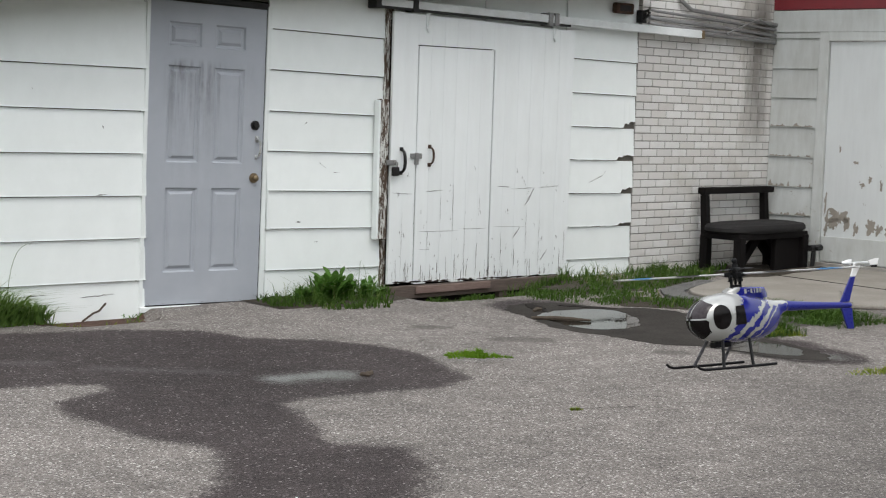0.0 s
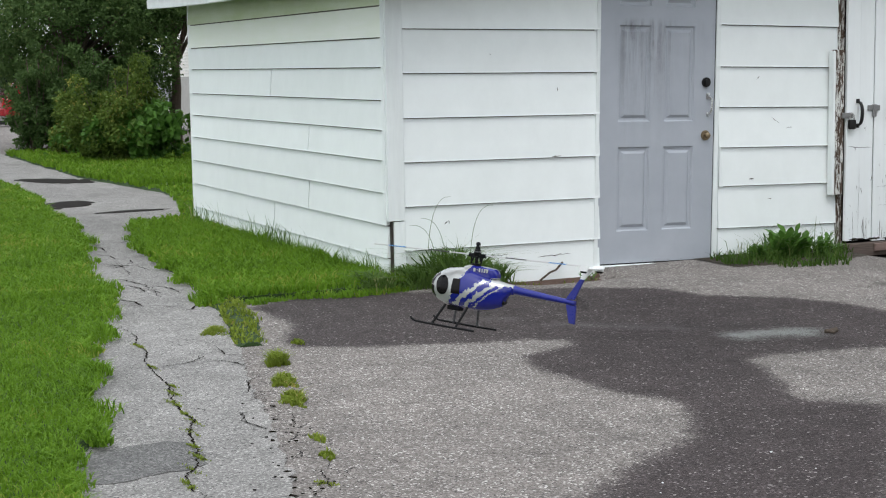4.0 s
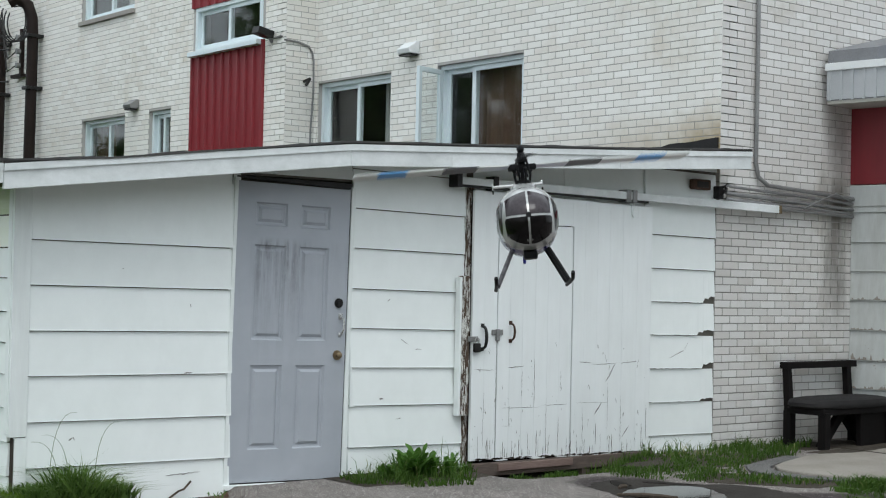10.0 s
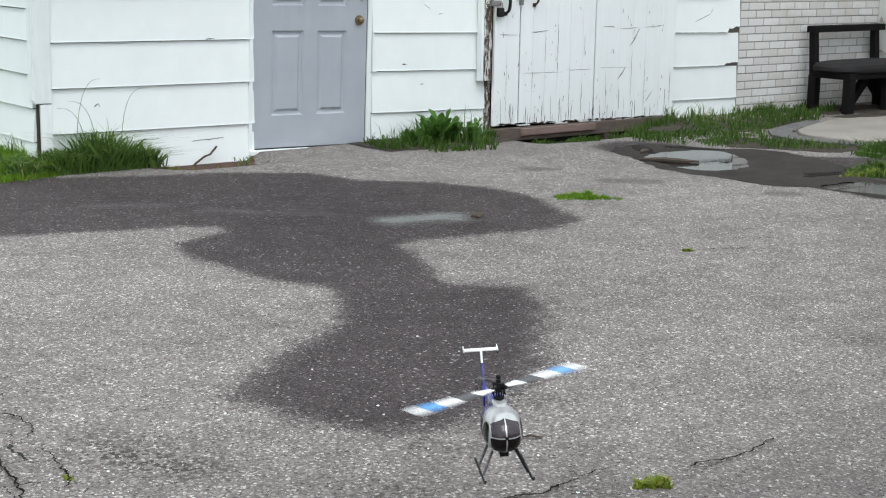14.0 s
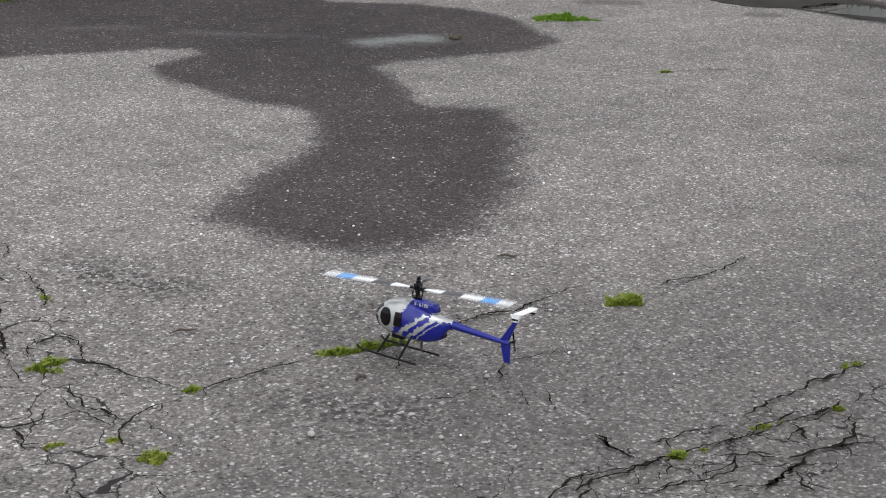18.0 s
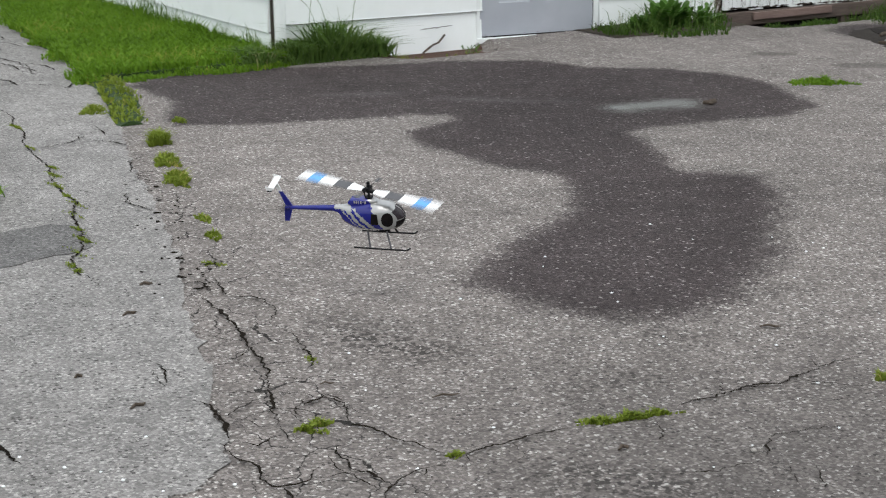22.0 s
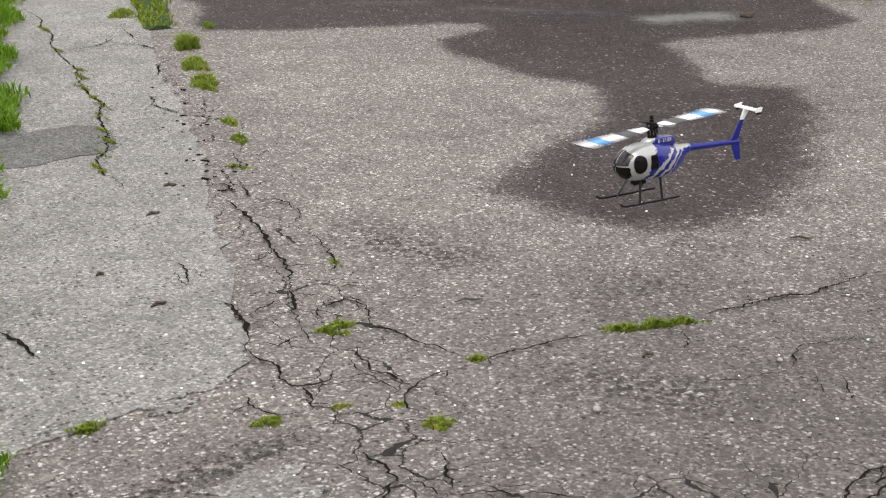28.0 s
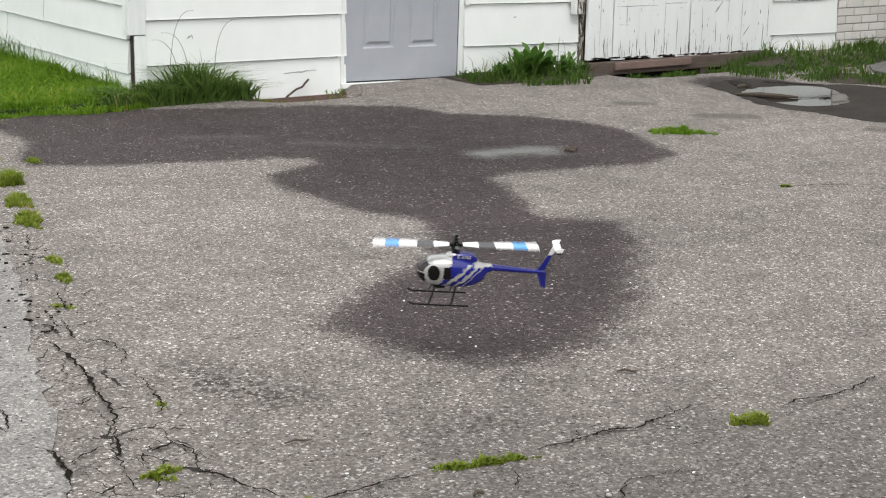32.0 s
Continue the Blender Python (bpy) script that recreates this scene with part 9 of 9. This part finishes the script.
part("wall", Shape().slab(0, 20, 0, 14, 0, 2.8, 0.1), surface("grey_cladding", (0.24, 0.25, 0.26), (0.31, 0.32, 0.33), 0.6), b)
part("roof", Shape().slab(-0.15, 20.3, -0.3, 14.3, 2.8, 2.95, 0.05), M_ROOFING, b)
rng = np.random.default_rng(77)
far = thing("far_trees", "line of hazy green trees on the horizon", "trees", kind="stuff")
cs = np.stack([rng.uniform(-120, 160, 90), rng.uniform(150, 175, 90), rng.uniform(-0.5, 1.6, 90)], 1)
leaf_cloud("crowns", cs, rng.uniform(1.2, 2.4, 90), 16000, 0.9, M_TREE, 78, far)
lw = thing("overhead_cable", "thin black overhead cable leading into the tree", "cable", group="overhead cables")
part("wire", Shape().tube([(7.4, 27.6, 2.35), (2.9, 35.2, 2.78), (-11.0, 62.0, 4.9), (-20.0, 110.5, 1.6)], 0.012, 5), M_BLACK, lw)
# unseen trees: the rear row blocks low sky light, windows mirror the others
row = thing("unseen_trees", "unseen green trees added to dim the low sky and show in windows", "trees", kind="stuff")
cs = np.stack([rng.uniform(-26, 26, 120), rng.uniform(-19, -15, 120), rng.uniform(0.8, 6.6, 120)], 1)
cs = np.concatenate([cs, np.stack([rng.uniform(-17, -4.5, 60), rng.uniform(37, 46, 60), rng.uniform(1.5, 11.5, 60)], 1)])
leaf_cloud("crowns", cs, rng.uniform(1.2, 2.2, 180), 36000, 0.55, M_TREE, 79, row)
# ---------- bricks of the end wall beside the bench ----------
wall_end = tagged(part("wall_end", Shape().box(10.205, 12.2, WY - 0.0005, WY + 0.01, 0.0, 2.11), M_MORTAR, label="pale painted brick wall beside the shed"), category="wall", kind="structure")
rects = bricks(10.21, 12.17, 0.0, 2.105, [])
full = mesh_of("brick", Shape().slab(0, BL - JOINT, -0.006, 0.003, 0, BH - JOINT, 0.0025), M_BRICK_GRIMY)
cut = {}
for i, (a, b, c, d) in enumerate(rects):
    wd = round(float(b - a), 3)
    if abs(wd - (BL - JOINT)) < 0.004:
        me = full
    else:
        me = cut.setdefault(wd, mesh_of("brick", Shape().slab(0, wd, -0.006, 0.003, 0, BH - JOINT, 0.0025), M_BRICK_GRIMY))
    part("brick", me, M_BRICK_GRIMY, wall_end, at=pose(float(a), WY + 0.0015 * math.sin(i * 12.9), float(c)))
# seconds, place, roll, pitch, heading
FLIGHT = [
    (0, 2.377, 1.705, 1.043, 7.9, 2.6, 163.3), (0.5, 2.706, 1.809, 1.003, 8.7, 7.3, 148.7), (1, 2.487, 2.089, 0.980, 3.2, 14.1, 141.1),
    (1.2, 2.316, 2.344, 1.003, 5.0, 8.5, 134.4), (1.3, 2.209, 2.482, 1.003, 7.7, 5.5, 134.0), (1.5, 2.257, 3.144, 0.963, 6.5, -4.4, 140.3),
    (1.7, 1.823, 3.108, 1.037, 3.1, -14.4, 127.0), (2, 1.635, 3.449, 1.048, 0.7, -20.2, 121.7), (2.5, 1.581, 3.721, 0.993, 5.5, -15.1, 116.1),
    (3, 1.509, 3.283, 0.918, 8.3, -0.9, 113.0), (3.5, 1.560, 3.157, 0.830, 6.7, -2.2, 117.4), (5.5, 1.291, 2.822, 1.099, 12.5, -9.1, 126.3),
    (6, 1.361, 2.679, 1.125, 8.8, 0.5, 128.6), (6.5, 1.352, 2.586, 1.204, 4.0, -6.3, 145.8), (7, 1.325, 2.499, 1.231, 7.5, -5.0, 164.8),
    (7.5, 1.352, 2.319, 1.346, 11.0, -4.5, 196.7), (8, 1.384, 2.137, 1.415, 6.3, 1.2, 219.2), (8.5, 1.401, 1.838, 1.517, 5.9, -5.8, 218.5),
    (9, 1.444, 1.500, 1.585, 13.5, -8.6, 221.4), (9.2, 1.577, 1.583, 1.610, 12.6, -6.3, 230.2), (9.5, 1.455, 1.457, 1.592, 12.2, -8.9, 223.9),
    (10, 1.417, 1.583, 1.492, 6.1, -2.4, 229.4), (10.5, 1.497, 1.573, 1.405, 5.3, -8.5, 228.4), (11, 1.682, 1.557, 1.262, 9.6, -10.6, 224.5),
    (11.5, 1.848, 1.626, 1.143, 12.6, -10.6, 223.2), (12, 2.020, 1.951, 1.016, 10.6, -2.0, 228.1), (12.5, 2.032, 2.238, 0.844, 6.9, 0.8, 230.7),
    (13, 2.053, 2.458, 0.653, 5.7, 1.6, 235.9), (13.5, 2.015, 2.439, 0.545, 6.0, -0.5, 237.4), (14, 2.038, 2.379, 0.406, 3.2, 0.4, 238.2),
    (14.5, 2.007, 2.223, 0.353, 6.7, -6.4, 228.7), (15, 2.060, 2.158, 0.351, 4.4, -2.1, 195.8), (15.5, 2.154, 2.109, 0.330, -1.0, 3.5, 160.4),
    (17.5, 2.072, 2.598, 0.122, 6.8, -6.9, 107.1), (18, 2.119, 2.675, 0.114, 5.2, -0.5, 107.5), (18.5, 2.081, 2.661, 0.111, -1.5, -0.6, 97.9),
    (19, 2.091, 2.673, 0.110, -0.8, -0.9, 96.5), (19.5, 2.070, 2.678, 0.112, 2.0, -2.1, 97.1), (20, 2.069, 2.761, 0.175, 7.7, -5.9, 100.2),
    (20.5, 2.088, 2.759, 0.252, 5.9, -0.6, 87.3), (21, 2.109, 3.018, 0.224, 0.9, 3.0, 46.4), (21.5, 1.933, 3.336, 0.296, -5.8, 1.7, -4.9),
    (21.7, 1.878, 3.476, 0.312, 3.0, -0.0, -20.3), (22, 1.966, 3.967, 0.291, 15.1, 1.9, -41.3), (22.5, 2.192, 4.623, 0.261, 4.6, 14.4, -83.3),
    (23, 2.621, 4.876, 0.133, 1.4, 13.6, -104.2), (23.5, 2.607, 3.899, 0.306, 5.9, 5.6, -119.2), (23.7, 2.539, 3.484, 0.335, 8.1, 5.3, -132.7),
    (24, 2.458, 2.955, 0.348, 8.5, 1.5, -161.5), (24.5, 1.860, 2.115, 0.489, -3.9, 3.5, -217.5), (25, 1.645, 2.239, 0.425, 10.3, 6.9, -266.4),
    (25.5, 1.449, 2.748, 0.413, 0.5, 9.0, -322.0), (25.7, 1.394, 2.961, 0.432, -3.9, 9.1, -336.0), (26, 1.424, 3.465, 0.456, 13.4, 1.0, -379.9),
    (26.2, 1.511, 3.779, 0.425, 12.8, 3.7, -383.6), (26.5, 1.829, 4.514, 0.397, 14.0, 9.9, -416.1), (27, 2.550, 4.850, 0.360, 6.0, 12.0, -460.0),
    (27.5, 2.700, 4.150, 0.330, 5.0, 8.0, -500.0), (28, 2.150, 2.950, 0.380, 3.0, 2.0, -540.0), (28.5, 1.517, 2.153, 0.402, -3.3, -0.9, -571.2),
    (29, 1.313, 2.066, 0.480, 10.5, 21.0, -639.4), (29.3, 1.197, 2.308, 0.529, 0.6, 16.5, -674.2), (29.5, 1.264, 2.704, 0.491, 1.0, 11.5, -694.7),
    (30, 1.629, 3.541, 0.505, 17.6, 4.4, -744.1), (30.5, 2.468, 4.517, 0.465, 16.9, 10.3, -783.8), (30.7, 3.177, 5.352, 0.330, 11.1, 21.8, -825.3),
    (31, 3.501, 5.195, 0.301, 5.0, 27.7, -845.9), (31.5, 3.356, 4.322, 0.193, 4.9, 17.2, -889.2), (32, 2.480, 3.525, 0.276, -7.1, -1.9, -931.5),
]
# seconds, angle of the rotor on its mast, as the turning blades are seen
ROTOR = [
    (0, -58), (0.5, -58), (1, 6), (1.5, 30), (2, 30), (2.5, 10), (3.5, 28), (5.5, 38),
    (6, -3), (6.5, -43), (7, 5), (7.5, -77), (8, -76), (8.5, -107), (9, -127), (9.5, -95),
    (10, -81), (10.5, -78), (11, -72), (11.5, -82), (12, -36), (12.5, -43), (13, -123), (13.5, -82),
    (14, -57), (14.5, -125), (15, -55), (15.5, -33), (17.5, 55), (18, 13), (18.5, 40), (19, 63),
    (19.5, 25), (20, 26), (20.5, 17), (21, -56), (21.5, -38), (22, -18), (22.5, -86), (23, -104),
    (23.5, -106), (24, -119), (24.5, -180), (25, -195), (25.5, -239), (26, -190), (26.5, -109), (28.5, -187),
    (29, -253), (29.5, -227), (30, -180), (30.5, -153), (31, -227), (31.5, -208), (32, -179),
]


def spin(t):
    """The rotor's whole turn up to t: fast, and through the listed angles at their times (two blades, so half turns are alike)."""
    f = t * FPS
    offs, last = [], 0.0
    for tt, a in ROTOR:
        o = (a - 84.0 * tt * FPS - last) % 180.0
        last += o if o <= 90 else o - 180.0
        offs.append(last)
    return 84.0 * f + float(np.interp(t, [tt for tt, a in ROTOR], offs))


def motions():
    walk(heli, [(t, pose(x, y, z, rx, ry, rz)) for t, x, y, z, rx, ry, rz in FLIGHT])
    times = [k / FPS for k in range(32 * FPS + 1)]
    walk(rotor, [(t, pose(0, 0, 0, 0, 0, spin(t))) for t in times])
    hub = Matrix.Translation((-618 * U, 0, 10 * U))
    walk(tail, [(t, hub @ Matrix.Rotation(radians(77.0 * t * FPS), 4, "Y") @ hub.inverted()) for t in times])


motions()
